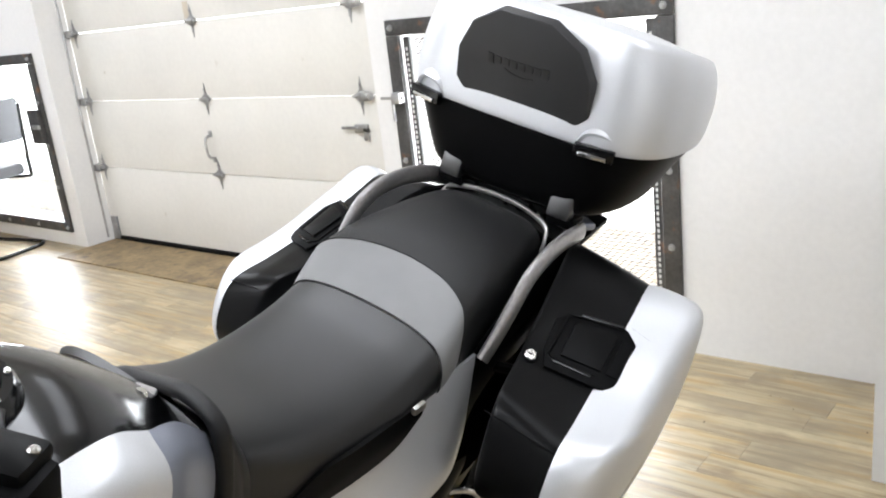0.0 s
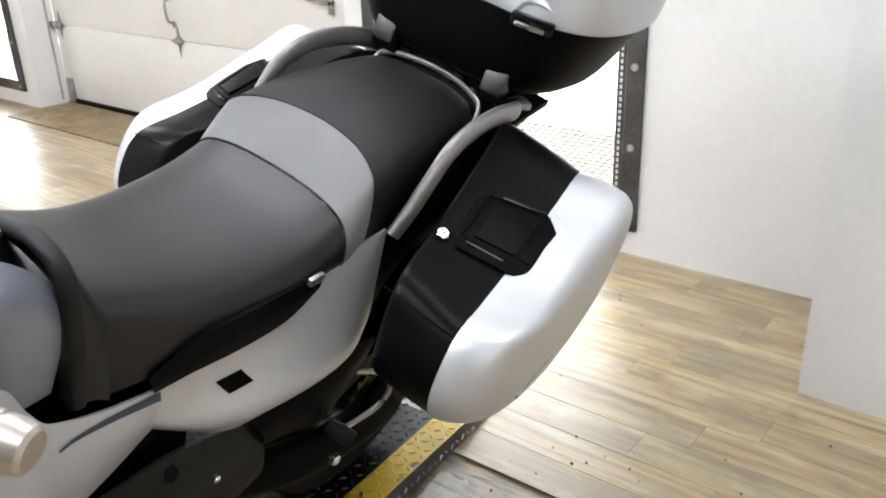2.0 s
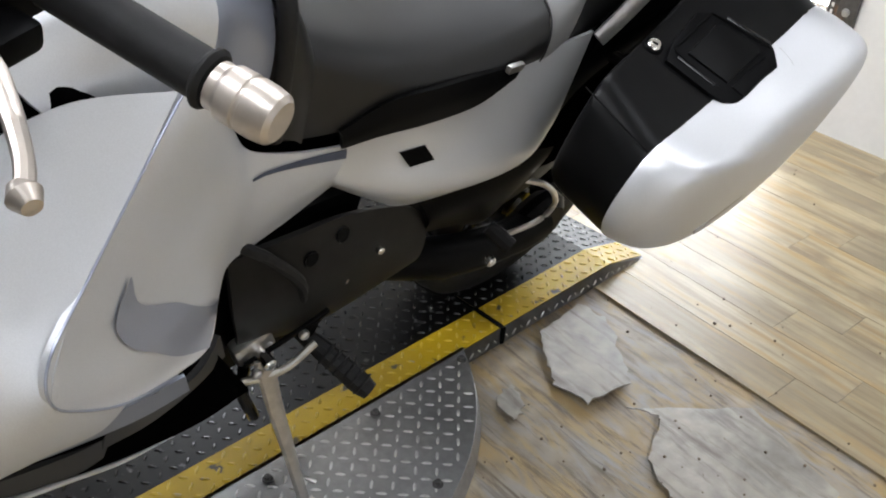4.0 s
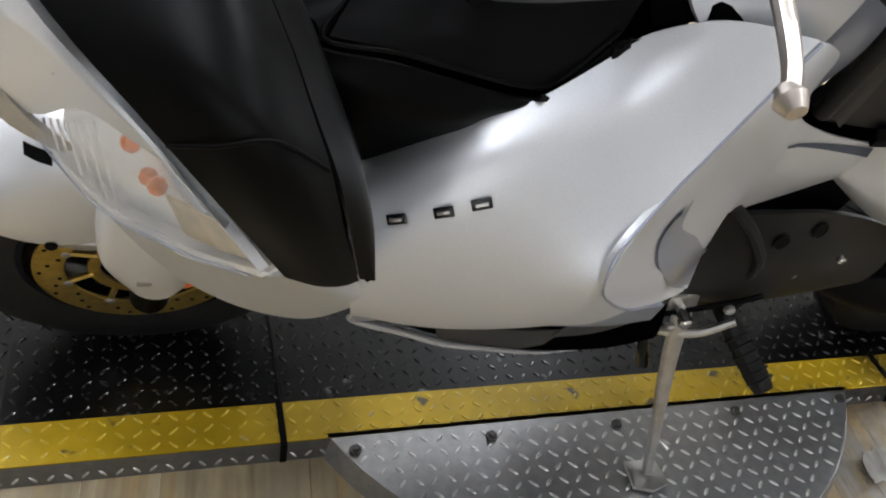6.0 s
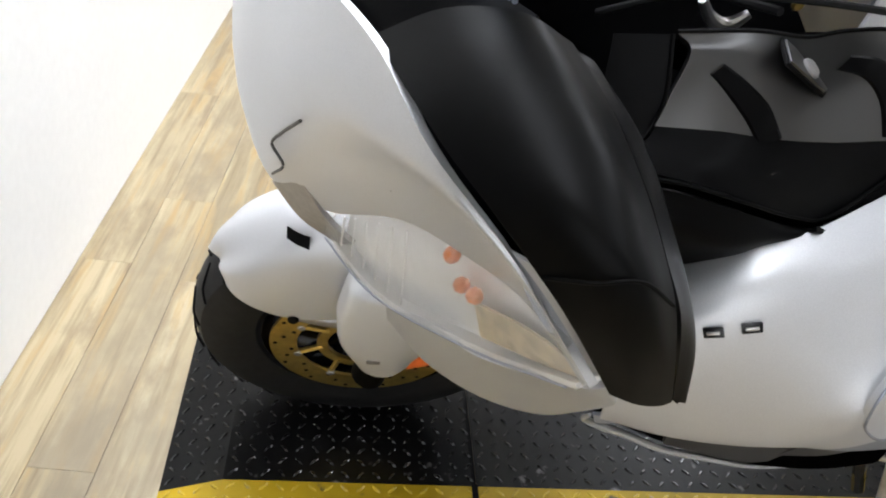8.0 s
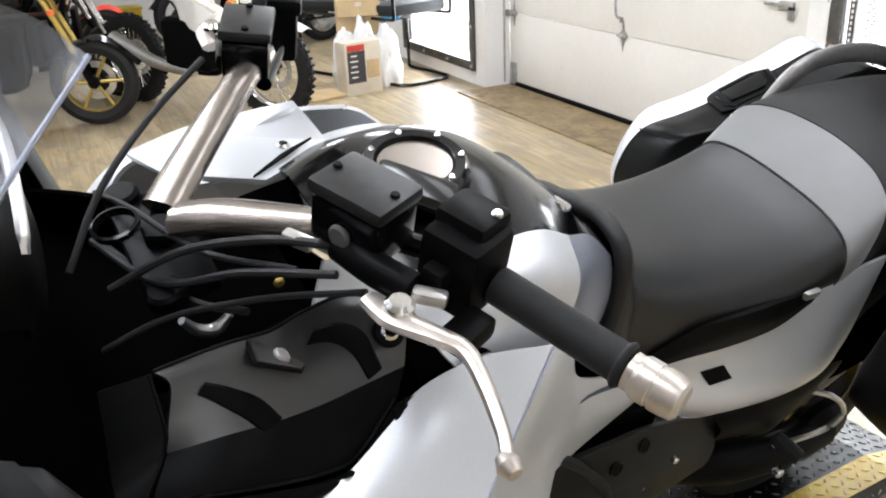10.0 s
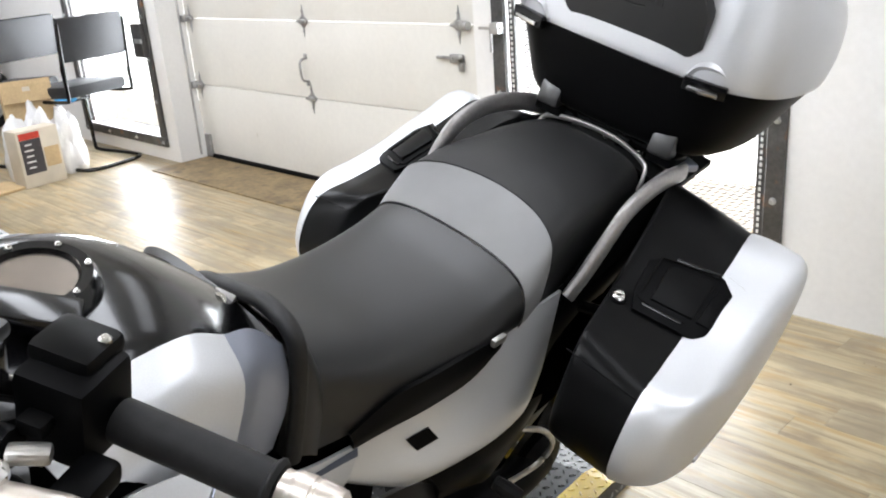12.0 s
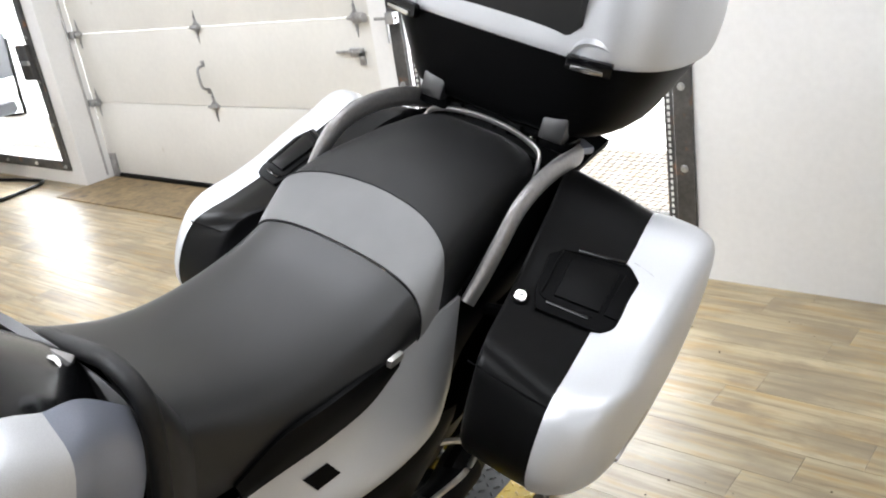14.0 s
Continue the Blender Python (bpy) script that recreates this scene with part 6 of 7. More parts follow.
    bp("side_strip", side(moved(boxm((0, 0, 0), (0.008, 0.125, 0.011), 0.003), pose(0.4975 - CX, 0.565, 0.758, 14, 0, 1))), "rail", "slim grey side strip", pan)
    bp("cover_crease", side(tube([(x - CX, y, z) for x, y, z in ((0.392, 0.690, 0.984), (0.430, 0.680, 0.980), (0.468, 0.668, 0.966))], 0.0008, 4, 5)), "rail", "fine moulded line", pan)

# engine, frame and running gear under the panels
bp("engine_block", moved(boxm((0, -0.10, 0.52), (0.30, 0.46, 0.40), 0.05, None, 3), Matrix()), "black", "black engine casing")
casing = bp("side_casing", skin([[(0.186, -0.16, 0.70), (0.19, -0.05, 0.705), (0.182, 0.05, 0.69), (0.172, 0.18, 0.64), (0.165, 0.26, 0.58)],
                        [(0.205, -0.15, 0.60), (0.212, -0.03, 0.60), (0.205, 0.07, 0.59), (0.19, 0.17, 0.56), (0.178, 0.27, 0.52)],
                        [(0.19, -0.12, 0.49), (0.198, -0.02, 0.47), (0.195, 0.07, 0.46), (0.182, 0.17, 0.45), (0.17, 0.28, 0.45)],
                        [(0.15, -0.10, 0.41), (0.155, -0.01, 0.39), (0.155, 0.08, 0.38), (0.15, 0.18, 0.39), (0.14, 0.28, 0.40)]], 6, 6, 0.01), "casing", "dark engine side casing")
for y, z in ((-0.027, 0.655), (0.036, 0.666)):
    q, n = onto(casing, y, z)
    hole = bp("casing_hole", moved(disc(0.0115, 0.006, "z", 20), Matrix()), "seam", "round dark hole")
    hole.matrix_local = Matrix.Translation(q) @ n.to_track_quat("Z", "Y").to_matrix().to_4x4()
    part("hole_rim", turned([(0.0115, -0.003), (0.0135, 0.002), (0.0125, 0.004), (0.0110, 0.003), (0.0115, -0.003)], 20, "z"), "pod", hole, "")
bp("casing_hose", tube([(0.196, -0.157, 0.745), (0.208, -0.110, 0.705), (0.214, -0.052, 0.634), (0.208, -0.029, 0.577), (0.19, -0.011, 0.515)], 0.009, 6, 8), "rubber", "black hose")
for y, z in ((0.063, 0.551), (0.126, 0.590)):
    bp("casing_bolt", moved(disc(0.007, 0.012, "x", 12, 0.002), pose(0.200, y, z)), "chrome", "bright bolt")
bp("gear_lever", tube([(0.21, -0.14, 0.415), (0.235, -0.06, 0.43), (0.235, 0.00, 0.465)], 0.007, 5, 8), "metal", "gear lever")
bp("gear_rod", tube([(0.205, -0.11, 0.445), (0.215, -0.02, 0.49), (0.215, 0.03, 0.51)], 0.005, 4, 8), "black", "")
for y, z in ((-0.10, 0.44), (-0.02, 0.488)):
    bp("rod_joint", moved(disc(0.009, 0.012, "x", 12, 0.003), pose(0.225, y, z)), "metal", "")
bp("rider_peg", tube([(0.185, 0.01, 0.43), (0.235, 0.03, 0.415), (0.30, 0.055, 0.395), (0.325, 0.065, 0.388)], [0.014, 0.018, 0.020, 0.016], 5, 10), "rubber", "black rubber rider footpeg")
for k in range(6):
    bp("peg_rib", moved(turned([(0.017, -0.003), (0.0225, -0.001), (0.0225, 0.001), (0.017, 0.003)], 12, "x"), pose(0.238 + 0.014 * k, 0.032 + 0.0055 * k, 0.414 - 0.0042 * k, 0, 15, 20)), "rubber", "")
bp("peg_hanger", tube([(0.16, 0.06, 0.52), (0.185, 0.03, 0.47), (0.195, 0.01, 0.43)], 0.016, 5, 8), "black", "black peg hanger")
bp("pillion_hanger", skin([[(0.175, 0.20, 0.655), (0.185, 0.32, 0.655), (0.185, 0.44, 0.655), (0.18, 0.55, 0.67)], [(0.19, 0.24, 0.60), (0.20, 0.34, 0.60), (0.20, 0.43, 0.60), (0.19, 0.53, 0.63)], [(0.17, 0.27, 0.53), (0.18, 0.35, 0.52), (0.185, 0.42, 0.50), (0.18, 0.50, 0.55)]], 5, 5, 0.014), "black", "black pillion peg hanger")
bp("rear_cover", skin([[(0.178, 0.19, 0.644), (0.182, 0.284, 0.642), (0.183, 0.415, 0.642), (0.182, 0.541, 0.650), (0.178, 0.64, 0.670)],
                       [(0.176, 0.24, 0.600), (0.184, 0.33, 0.585), (0.186, 0.43, 0.580), (0.182, 0.55, 0.590), (0.176, 0.64, 0.615)],
                       [(0.168, 0.27, 0.540), (0.170, 0.34, 0.510), (0.170, 0.45, 0.495), (0.168, 0.56, 0.520), (0.165, 0.64, 0.560)]], 4, 5, 0.008), "black", "black cover under the tail panel")
bp("cover_recess", skin([[(0.1845, 0.36, 0.625), (0.1865, 0.43, 0.622), (0.1850, 0.52, 0.626)], [(0.1895, 0.38, 0.596), (0.1895, 0.44, 0.594), (0.1870, 0.51, 0.600)]], 4, 5, 0.003), "cavity", "dark recess in the cover")
bp("pillion_peg", tube([(0.20, 0.42, 0.50), (0.225, 0.43, 0.492), (0.25, 0.44, 0.484)], [0.014, 0.018, 0.016], 5, 10), "rubber", "black rubber pillion footpeg")
bp("peg_bolt", moved(disc(0.011, 0.016, "x", 16, 0.003), pose(0.250, 0.39, 0.469)), "chrome", "bright peg bolt")
bp("swing_arm", tube([(0.10, 0.20, 0.42), (0.14, 0.40, 0.36), (0.15, 0.60, 0.32), (0.13, 0.73, 0.30)], [0.04, 0.045, 0.04, 0.05], 6, 12), "black", "black swing arm")
bp("hub_cover", moved(disc(0.085, 0.06, "x", 28, 0.02), pose(0.13, 0.73, 0.30)), "black", "black final drive housing")
bp("exhaust_pipe", tube([(-0.10, -0.10, 0.30), (-0.14, 0.20, 0.28), (-0.18, 0.45, 0.33), (-0.21, 0.80, 0.42)], [0.03, 0.035, 0.05, 0.055], 6, 14), "metal", "steel exhaust")
bp("hose_loop", tube([(0.16, 0.50, 0.56), (0.20, 0.56, 0.55), (0.215, 0.60, 0.50), (0.20, 0.60, 0.43), (0.17, 0.55, 0.38), (0.15, 0.48, 0.36)], 0.006, 6, 8), "metal", "braided metal hose loop")
bp("rear_frame", tube([(0.15, 0.25, 0.62), (0.16, 0.42, 0.66), (0.17, 0.58, 0.74), (0.17, 0.80, 0.85)], 0.018, 5, 10), "black", "black subframe tube")
bp("rear_guard", skin([[(-0.13, 0.45, 0.66), (0, 0.45, 0.70), (0.13, 0.45, 0.66)], [(-0.14, 0.70, 0.68), (0, 0.72, 0.73), (0.14, 0.70, 0.68)], [(-0.13, 0.98, 0.72), (0, 1.0, 0.78), (0.13, 0.98, 0.72)], [(-0.10, 1.12, 0.60), (0, 1.14, 0.64), (0.10, 1.12, 0.60)]], 5, 5, 0.01), "black", "black rear mudguard")
for s in (-1, 1):
    bp("pannier_mount", tube([(s * 0.16, 0.55, 0.86), (s * 0.23, 0.62, 0.84), (s * 0.25, 0.78, 0.82)], 0.012, 4, 8), "black", "black pannier mount")

# side stand
bp("stand_leg", tube([(0.212, -0.082, 0.455), (0.250, -0.076, 0.375), (0.312, -0.062, 0.260), (0.370, -0.047, 0.148)], [0.020, 0.017, 0.012, 0.010], 5, 10, ry=0.009), "metal", "pale metal side stand leg")
bp("stand_pivot", moved(disc(0.012, 0.05, "x", 16, 0.003), pose(0.208, -0.082, 0.455)), "chrome", "stand pivot bolt")
bp("stand_spring", tube([(0.19, -0.10, 0.44), (0.215, -0.112, 0.38), (0.24, -0.10, 0.33)], 0.010, 5, 8), "gloss", "black stand spring")
bp("stand_bracket", moved(boxm((0, 0, 0), (0.03, 0.07, 0.07), 0.01), pose(0.185, -0.085, 0.455, 20)), "metal", "metal stand bracket")
ft = plate([(-0.030, -0.030), (0.024, -0.034), (0.036, 0.0), (0.026, 0.034), (-0.028, 0.030)], 0.008, 0.002)
bp("stand_foot", moved(ft, pose(0.374, -0.046, 0.133, 0, -19, 0)), "metal", "flat metal stand foot")
bp("stand_tab", moved(boxm((0, 0, 0), (0.028, 0.008, 0.008), 0.003), pose(0.340, -0.034, 0.205, 0, 0, 30)), "metal", "")


# wheels
def wheel(name, y, r, w, x=0.0, front=True, zc=None):
    zc = r if zc is None else zc
    wl = bp(name, moved(turned([(r - 0.115, -w * 0.40), (r - 0.085, -w * 0.48), (r - 0.045, -w * 0.5), (r - 0.018, -w * 0.42), (r - 0.004, -w * 0.22), (r, 0), (r - 0.004, w * 0.22), (r - 0.018, w * 0.42), (r - 0.045, w * 0.5), (r - 0.085, w * 0.48), (r - 0.115, w * 0.40)], 72, "x"), pose(x, y, zc)), "rubber", "black road tyre on its wheel")
    gm = bmesh.new()
    for k in range(24):
        for s in (-1, 1):
            a0 = 2 * math.pi * k / 24
            pts = []
            for j in range(4):
                a = a0 + s * 0 + j * 0.055
                xx = s * w * (0.06 + 0.13 * j)
                rr = r - 0.0004 - (0.0 if j == 0 else (0.002, 0.0045, 0.016)[j - 1])
                pts.append((x + xx, y + rr * math.cos(a), zc + rr * math.sin(a)))
            join(gm, tube(pts, 0.0022, 2, 5))
    part("tread_groove", gm, "seam", wl, "dark tread grooves", 0)["kind"] = "stuff"
    part("rim", moved(turned([(r - 0.118, -w * 0.42), (r - 0.108, -w * 0.43), (r - 0.112, -w * 0.36), (r - 0.135, -w * 0.25), (r - 0.14, 0), (r - 0.135, w * 0.25), (r - 0.112, w * 0.36), (r - 0.108, w * 0.43), (r - 0.118, w * 0.42)], 56, "x"), pose(x, y, zc)), "gloss", wl, "black cast rim")
    for k in range(5):
        a = 2 * math.pi * k / 5 + 0.5
        for d in (-0.16, 0.16):
            part("spoke", tube([(x, y + 0.04 * math.cos(a), zc + 0.04 * math.sin(a)), (x + 0.006, y + 0.10 * math.cos(a + d * 0.6), zc + 0.10 * math.sin(a + d * 0.6)), (x, y + (r - 0.125) * math.cos(a + d), zc + (r - 0.125) * math.sin(a + d))], 0.011, 3, 8), "gloss", wl)
    part("hub", moved(disc(0.045, w * 0.8, "x", 28, 0.008), pose(x, y, zc)), "gloss", wl)
    part("axle", moved(disc(0.014, w * 1.7, "x", 16, 0.003), pose(x, y, zc)), "chrome", wl)
    for s in ((-1, 1) if front else (-1,)):
        dx = x + s * w * 0.52
        part("brake_disc", moved(turned([(0.112, -0.0025), (0.158, -0.0025), (0.158, 0.0025), (0.112, 0.0025), (0.112, -0.0025)], 60, "x"), pose(dx, y, zc)), "gold", wl, "drilled gold-toned brake disc")
        hl = bmesh.new()
        for k in range(40):
            a = 2 * math.pi * k / 40
            rr = (0.122, 0.135, 0.148)[k % 3]
            join(hl, disc(0.0038, 0.0062, "x", 8), Matrix.Translation((dx, y + rr * math.cos(a), zc + rr * math.sin(a))))
        part("disc_holes", hl, "seam", wl, "", 0)["kind"] = "stuff"
        part("disc_carrier", moved(turned([(0.060, -0.003), (0.078, -0.003), (0.078, 0.003), (0.060, 0.003), (0.060, -0.003)], 40, "x"), pose(dx - s * 0.004, y, zc)), "gold", wl, "gold disc carrier")
        for k in range(8):
            a = 2 * math.pi * k / 8 + 0.2
            part("carrier_arm", tube([(dx - s * 0.003, y + 0.07 * math.cos(a), zc + 0.07 * math.sin(a)), (dx - s * 0.002, y + 0.116 * math.cos(a + 0.12), zc + 0.116 * math.sin(a + 0.12))], 0.0055, 2, 6), "gold", wl)
            part("disc_bobbin", moved(disc(0.008, 0.008, "x", 12, 0.002), pose(dx, y + 0.116 * math.cos(a + 0.12), zc + 0.116 * math.sin(a + 0.12))), "galv", wl)
    return wl


WF = (-0.08, -0.89, 0.262)
wheel("front_wheel", WF[1], 0.29, 0.120, WF[0], True, WF[2])
wheel("rear_wheel", 0.73, 0.30, 0.19, 0.0, False)
for s in (-1, 1):
    X = WF[0] + s * 0.105
    bp("fork_slider", tube([(X, WF[1] + 0.012, WF[2] - 0.02), (X, WF[1] + 0.05, 0.42), (X + s * 0.0, WF[1] + 0.115, 0.62)], 0.030, 4, 16), "black", "black fork slider")
    bp("fork_tube", tube([(X, WF[1] + 0.10, 0.58), (s * 0.09, -0.72, 0.90), (s * 0.088, -0.71, 0.955)], 0.023, 4, 16), "black", "dark fork tube")
    bp("fork_guard", skin([[(X, WF[1] - 0.034, 0.550), (X + s * 0.018, WF[1] - 0.022, 0.558), (X + s * 0.022, WF[1] + 0.034, 0.566), (X + s * 0.016, WF[1] + 0.084, 0.572)],
                           [(X + s * 0.005, WF[1] - 0.040, 0.525), (X + s * 0.044, WF[1] - 0.026, 0.538), (X + s * 0.054, WF[1] + 0.035, 0.548), (X + s * 0.040, WF[1] + 0.090, 0.560)],
                           [(X + s * 0.005, WF[1] - 0.048, 0.440), (X + s * 0.050, WF[1] - 0.036, 0.430), (X + s * 0.062, WF[1] + 0.040, 0.425), (X + s * 0.044, WF[1] + 0.108, 0.450)],
                           [(X + s * 0.005, WF[1] - 0.014, 0.355), (X + s * 0.046, WF[1] - 0.004, 0.342), (X + s * 0.056, WF[1] + 0.040, 0.340), (X + s * 0.040, WF[1] + 0.086, 0.378)]], 5, 5, 0.006), "silver", "silver fork guard")
    bp("guard_slot", moved(boxm((0, 0, 0), (0.006, 0.022, 0.010), 0.003), pose(X + s * 0.060, WF[1] + 0.012, 0.395)), "rail", "")
    bp("guard_mark", moved(boxm((0, 0, 0), (0.006, 0.022, 0.016), 0.003), pose(X + s * 0.055, WF[1] + 0.055, 0.500)), "rail", "small moulded mark")
    bp("caliper", moved(boxm((0, 0, 0), (0.052, 0.070, 0.12), 0.014), pose(WF[0] + s * 0.070, WF[1] + 0.15, WF[2] + 0.05, 25)), "black", "black brake caliper")
    bp("reflector", moved(boxm((0, 0, 0), (0.008, 0.055, 0.028), 0.003), pose(X + s * 0.044, WF[1] + 0.085, 0.375, 25)), "orange", "orange side reflector")
fx = WF[0]
fend = []
for y, top, low, w in ((-1.118, 0.583, 0.572, 0.034), (-1.098, 0.626, 0.553, 0.064), (-1.06, 0.665, 0.535, 0.081), (-1.0, 0.705, 0.520, 0.088), (-0.93, 0.722, 0.525, 0.088), (-0.86, 0.718, 0.540, 0.086), (-0.78, 0.69, 0.55, 0.08)):
    top, low, y = top - 0.142, low - 0.142, y - 0.024
    d = top - low
    fend.append([(fx + x, y + (0.02 if abs(x) > w * 0.5 else 0.0), z) for x, z in ((-w * 0.97, low), (-w, low + 0.3 * d), (-w * 0.92, low + 0.68 * d), (-w * 0.6, top - 0.09 * d), (0, top), (w * 0.6, top - 0.09 * d), (w * 0.92, low + 0.68 * d), (w, low + 0.3 * d), (w * 0.97, low))])
bp("front_mudguard", skin(fend, 6, 5, 0.004), "silver", "silver front mudguard")
bp("mudguard_vent", skin([[(fx + 0.050, -1.015, 0.574), (fx + 0.058, -1.0, 0.572), (fx + 0.064, -0.982, 0.570)], [(fx + 0.062, -1.015, 0.562), (fx + 0.071, -1.0, 0.560), (fx + 0.077, -0.982, 0.557)]], 3, 4, 0.004), "seam", "black vent in the mudguard")
bp("mudguard_stay", tube([(fx + 0.078, -1.00, 0.375), (fx + 0.082, -0.94, 0.365), (fx + 0.085, -0.86, 0.38)], 0.006, 5, 8, ry=0.012), "rail", "grey mudguard stay")
bp("stay_clip", moved(disc(0.009, 0.01, "x", 14, 0.002), pose(fx + 0.086, -1.005, 0.378)), "seam", "dark clip")

# ---- torn floor beside the platform ----
tp = tagged(empty("torn_flooring"), "torn grey vinyl sheets over the worn subfloor", "torn flooring", "", "structure")


def scrap(pts, z, curl=0.01, seed=1):
    """An irregular torn sheet with a slightly lifted edge."""
    r = random.Random(seed)
    c = Vector((sum(p[0] for p in pts) / len(pts), sum(p[1] for p in pts) / len(pts)))
    edge = []
    for a, b in zip(pts, pts[1:] + pts[:1]):
        for k in range(6):
            t = k / 6
            edge.append((a[0] + (b[0] - a[0]) * t + r.uniform(-0.006, 0.006), a[1] + (b[1] - a[1]) * t + r.uniform(-0.006, 0.006)))
    bm = plate(edge, 0.0022)
    for v in bm.verts:
        d = (v.co.xy - c).length
        v.co.z += z + curl * max(0.0, math.sin(3 * math.atan2(v.co.y - c.y, v.co.x - c.x) + seed)) * min(1.0, d / 0.12) ** 3
    return bm


SCRAPS = [([(-0.02, 0.76), (0.06, 0.70), (0.13, 0.66), (0.22, 0.67), (0.23, 0.80), (0.17, 0.85), (0.03, 0.94), (-0.05, 0.93)], 0.004, 0.010, "torn"),
          ([(0.28, 0.74), (0.34, 0.78), (0.40, 0.66), (0.52, 0.60), (0.72, 0.70), (0.70, 0.90), (0.45, 0.97)], 0.002, 0.003, "torn"),
          ([(0.08, 0.52), (0.07, 0.58), (0.14, 0.56), (0.16, 0.50)], 0.003, 0.006, "torn")]
for k, (pts, z, curl, m) in enumerate(SCRAPS):
    part("vinyl_scrap", scrap(pts, z, curl, k + 3), m, tp, "curled torn vinyl sheet")
rc = random.Random(11)
cr = bmesh.new()
for k in range(150):
    x, y = rc.uniform(-0.05, 1.3), rc.uniform(0.1, 1.3)
    if rc.random() < 0.5:
        x, y = rc.gauss(0.5, 0.25), rc.gauss(0.62, 0.2)
    r = rc.uniform(0.0012, 0.004)
    bmesh.ops.create_icosphere(cr, subdivisions=1, radius=r, matrix=pose(x, y, 0.006 + r * 0.4, rc.uniform(0, 90), rc.uniform(0, 90)))
for k in range(60):
    x, y = rc.uniform(-1.0, 1.2), rc.uniform(0.9, 2.3)
    r = rc.uniform(0.002, 0.0055)
    bmesh.ops.create_icosphere(cr, subdivisions=1, radius=r, matrix=pose(x, y, 0.001 + r * 0.4, rc.uniform(0, 90), rc.uniform(0, 90)))
tagged(part("crumbs", cr, "pebble", None, "", 0), "small dark crumbs and grit lying on the floor", "debris", "", "stuff")


# ---- chairs ----
def chair(m, label):
    c = tagged(empty("cantilever_chair", m), label, "chair", "waiting chairs")
    part("seat", moved(boxm((0, 0, 0), (0.46, 0.46, 0.08), 0.03), pose(0, 0, 0.50, 3)), "fabric", c, "black padded seat")
    part("backrest", moved(boxm((0, 0, 0), (0.48, 0.045, 0.27), 0.02), pose(0, 0.26, 0.83, -6)), "fabric", c, "black padded backrest")
    for s in (-1, 1):
        part("arm_tube", tube([(s * 0.245, 0.25, 0.60), (s * 0.245, 0.255, 0.48), (s * 0.245, 0.22, 0.455), (s * 0.245, 0, 0.45), (s * 0.245, -0.2, 0.45), (s * 0.245, -0.25, 0.41), (s * 0.245, -0.25, 0.20), (s * 0.245, -0.25, 0.06), (s * 0.245, -0.22, 0.016), (s * 0.245, 0.0, 0.014), (s * 0.22, 0.24, 0.014)], 0.012, 4, 10), "gloss", c, "black bent steel tube")
        part("back_post", tube([(s * 0.245, 0.25, 0.45), (s * 0.245, 0.262, 0.64), (s * 0.245, 0.285, 0.93)], 0.011, 4, 10), "gloss", c)
    part("base_bar", tube([(-0.22, 0.24, 0.014), (-0.15, 0.29, 0.014), (0, 0.30, 0.014), (0.15, 0.29, 0.014), (0.22, 0.24, 0.014)], 0.012, 5, 10), "gloss", c)
    part("cross_bar", tube([(-0.245, -0.2, 0.39), (0, -0.2, 0.385), (0.245, -0.2, 0.39)], 0.010, 3, 10), "gloss", c)
    return c


chair(pose(-5.60, 2.10, 0, 0, 0, -76) @ Matrix.Scale(1.15, 4), "black padded chair with bent steel tube base")
chair(pose(-6.22, 1.84, 0, 0, 0, -72) @ Matrix.Scale(1.15, 4), "black padded chair standing behind the cartons")

# ---- cartons, bag, cloth ----
b1 = tagged(empty("product_carton", pose(-5.29, 1.60, 0, 0, 0, 8)), "printed beige product carton with red and dark print", "carton")
part("carton_body", boxm((0, 0, 0.20), (0.15, 0.31, 0.40), 0.004), "card_print", b1)
part("dark_panel", boxm((0.077, -0.06, 0.215), (0.003, 0.15, 0.24)), "print_dark", b1, "dark printed panel", 0)
part("red_band", boxm((0.0775, -0.06, 0.36), (0.003, 0.15, 0.045)), "red", b1, "red printed band", 0)
part("picture", boxm((0.0775, 0.082, 0.19), (0.003, 0.11, 0.14)), "card", b1, "printed picture", 0)
for k in range(5):
    part("print_line", boxm((0.080, -0.08, 0.30 - 0.04 * k), (0.002, 0.05 + 0.015 * (k % 2), 0.010)), "plastic_white", b1, "", 0)
b2 = tagged(empty("cardboard_box", pose(-5.68, 1.76, 0, 0, 0, -15)), "plain brown cardboard box beside the chairs", "cardboard box")
part("box_body", boxm((0, 0, 0.33), (0.26, 0.34, 0.66), 0.004), "card", b2)
part("box_flap", moved(boxm((0, 0, 0), (0.004, 0.34, 0.16)), pose(0.14, 0, 0.62, 0, 160)), "card", b2, "open flap", 0)
part("tape", boxm((0.1415, 0, 0.5), (0.002, 0.05, 0.3)), "card_print", b2, "", 0)
b3 = tagged(empty("flat_carton", pose(-5.33, 1.30, 0, 0, 0, 12)), "flattened brown carton lying on the floor", "carton")
part("sheet", boxm((0, 0, 0.012), (0.30, 0.34, 0.02), 0.004), "card", b3)


def bag(m, h, w, seed):
    bm = bmesh.new()
    bmesh.ops.create_icosphere(bm, subdivisions=4, radius=1)
    for v in bm.verts:
        n = noise.noise(v.co * 2.2 + Vector((seed, 0, 0))) * 0.30 + noise.noise(v.co * 6 + Vector((0, seed, 0))) * 0.12
        p = v.co * (1 + n)
        z = max(-0.55, p.z)
        v.co = Vector((p.x * w, p.y * w, (z + 0.55) * h / 1.6))
    return moved(bm, m)


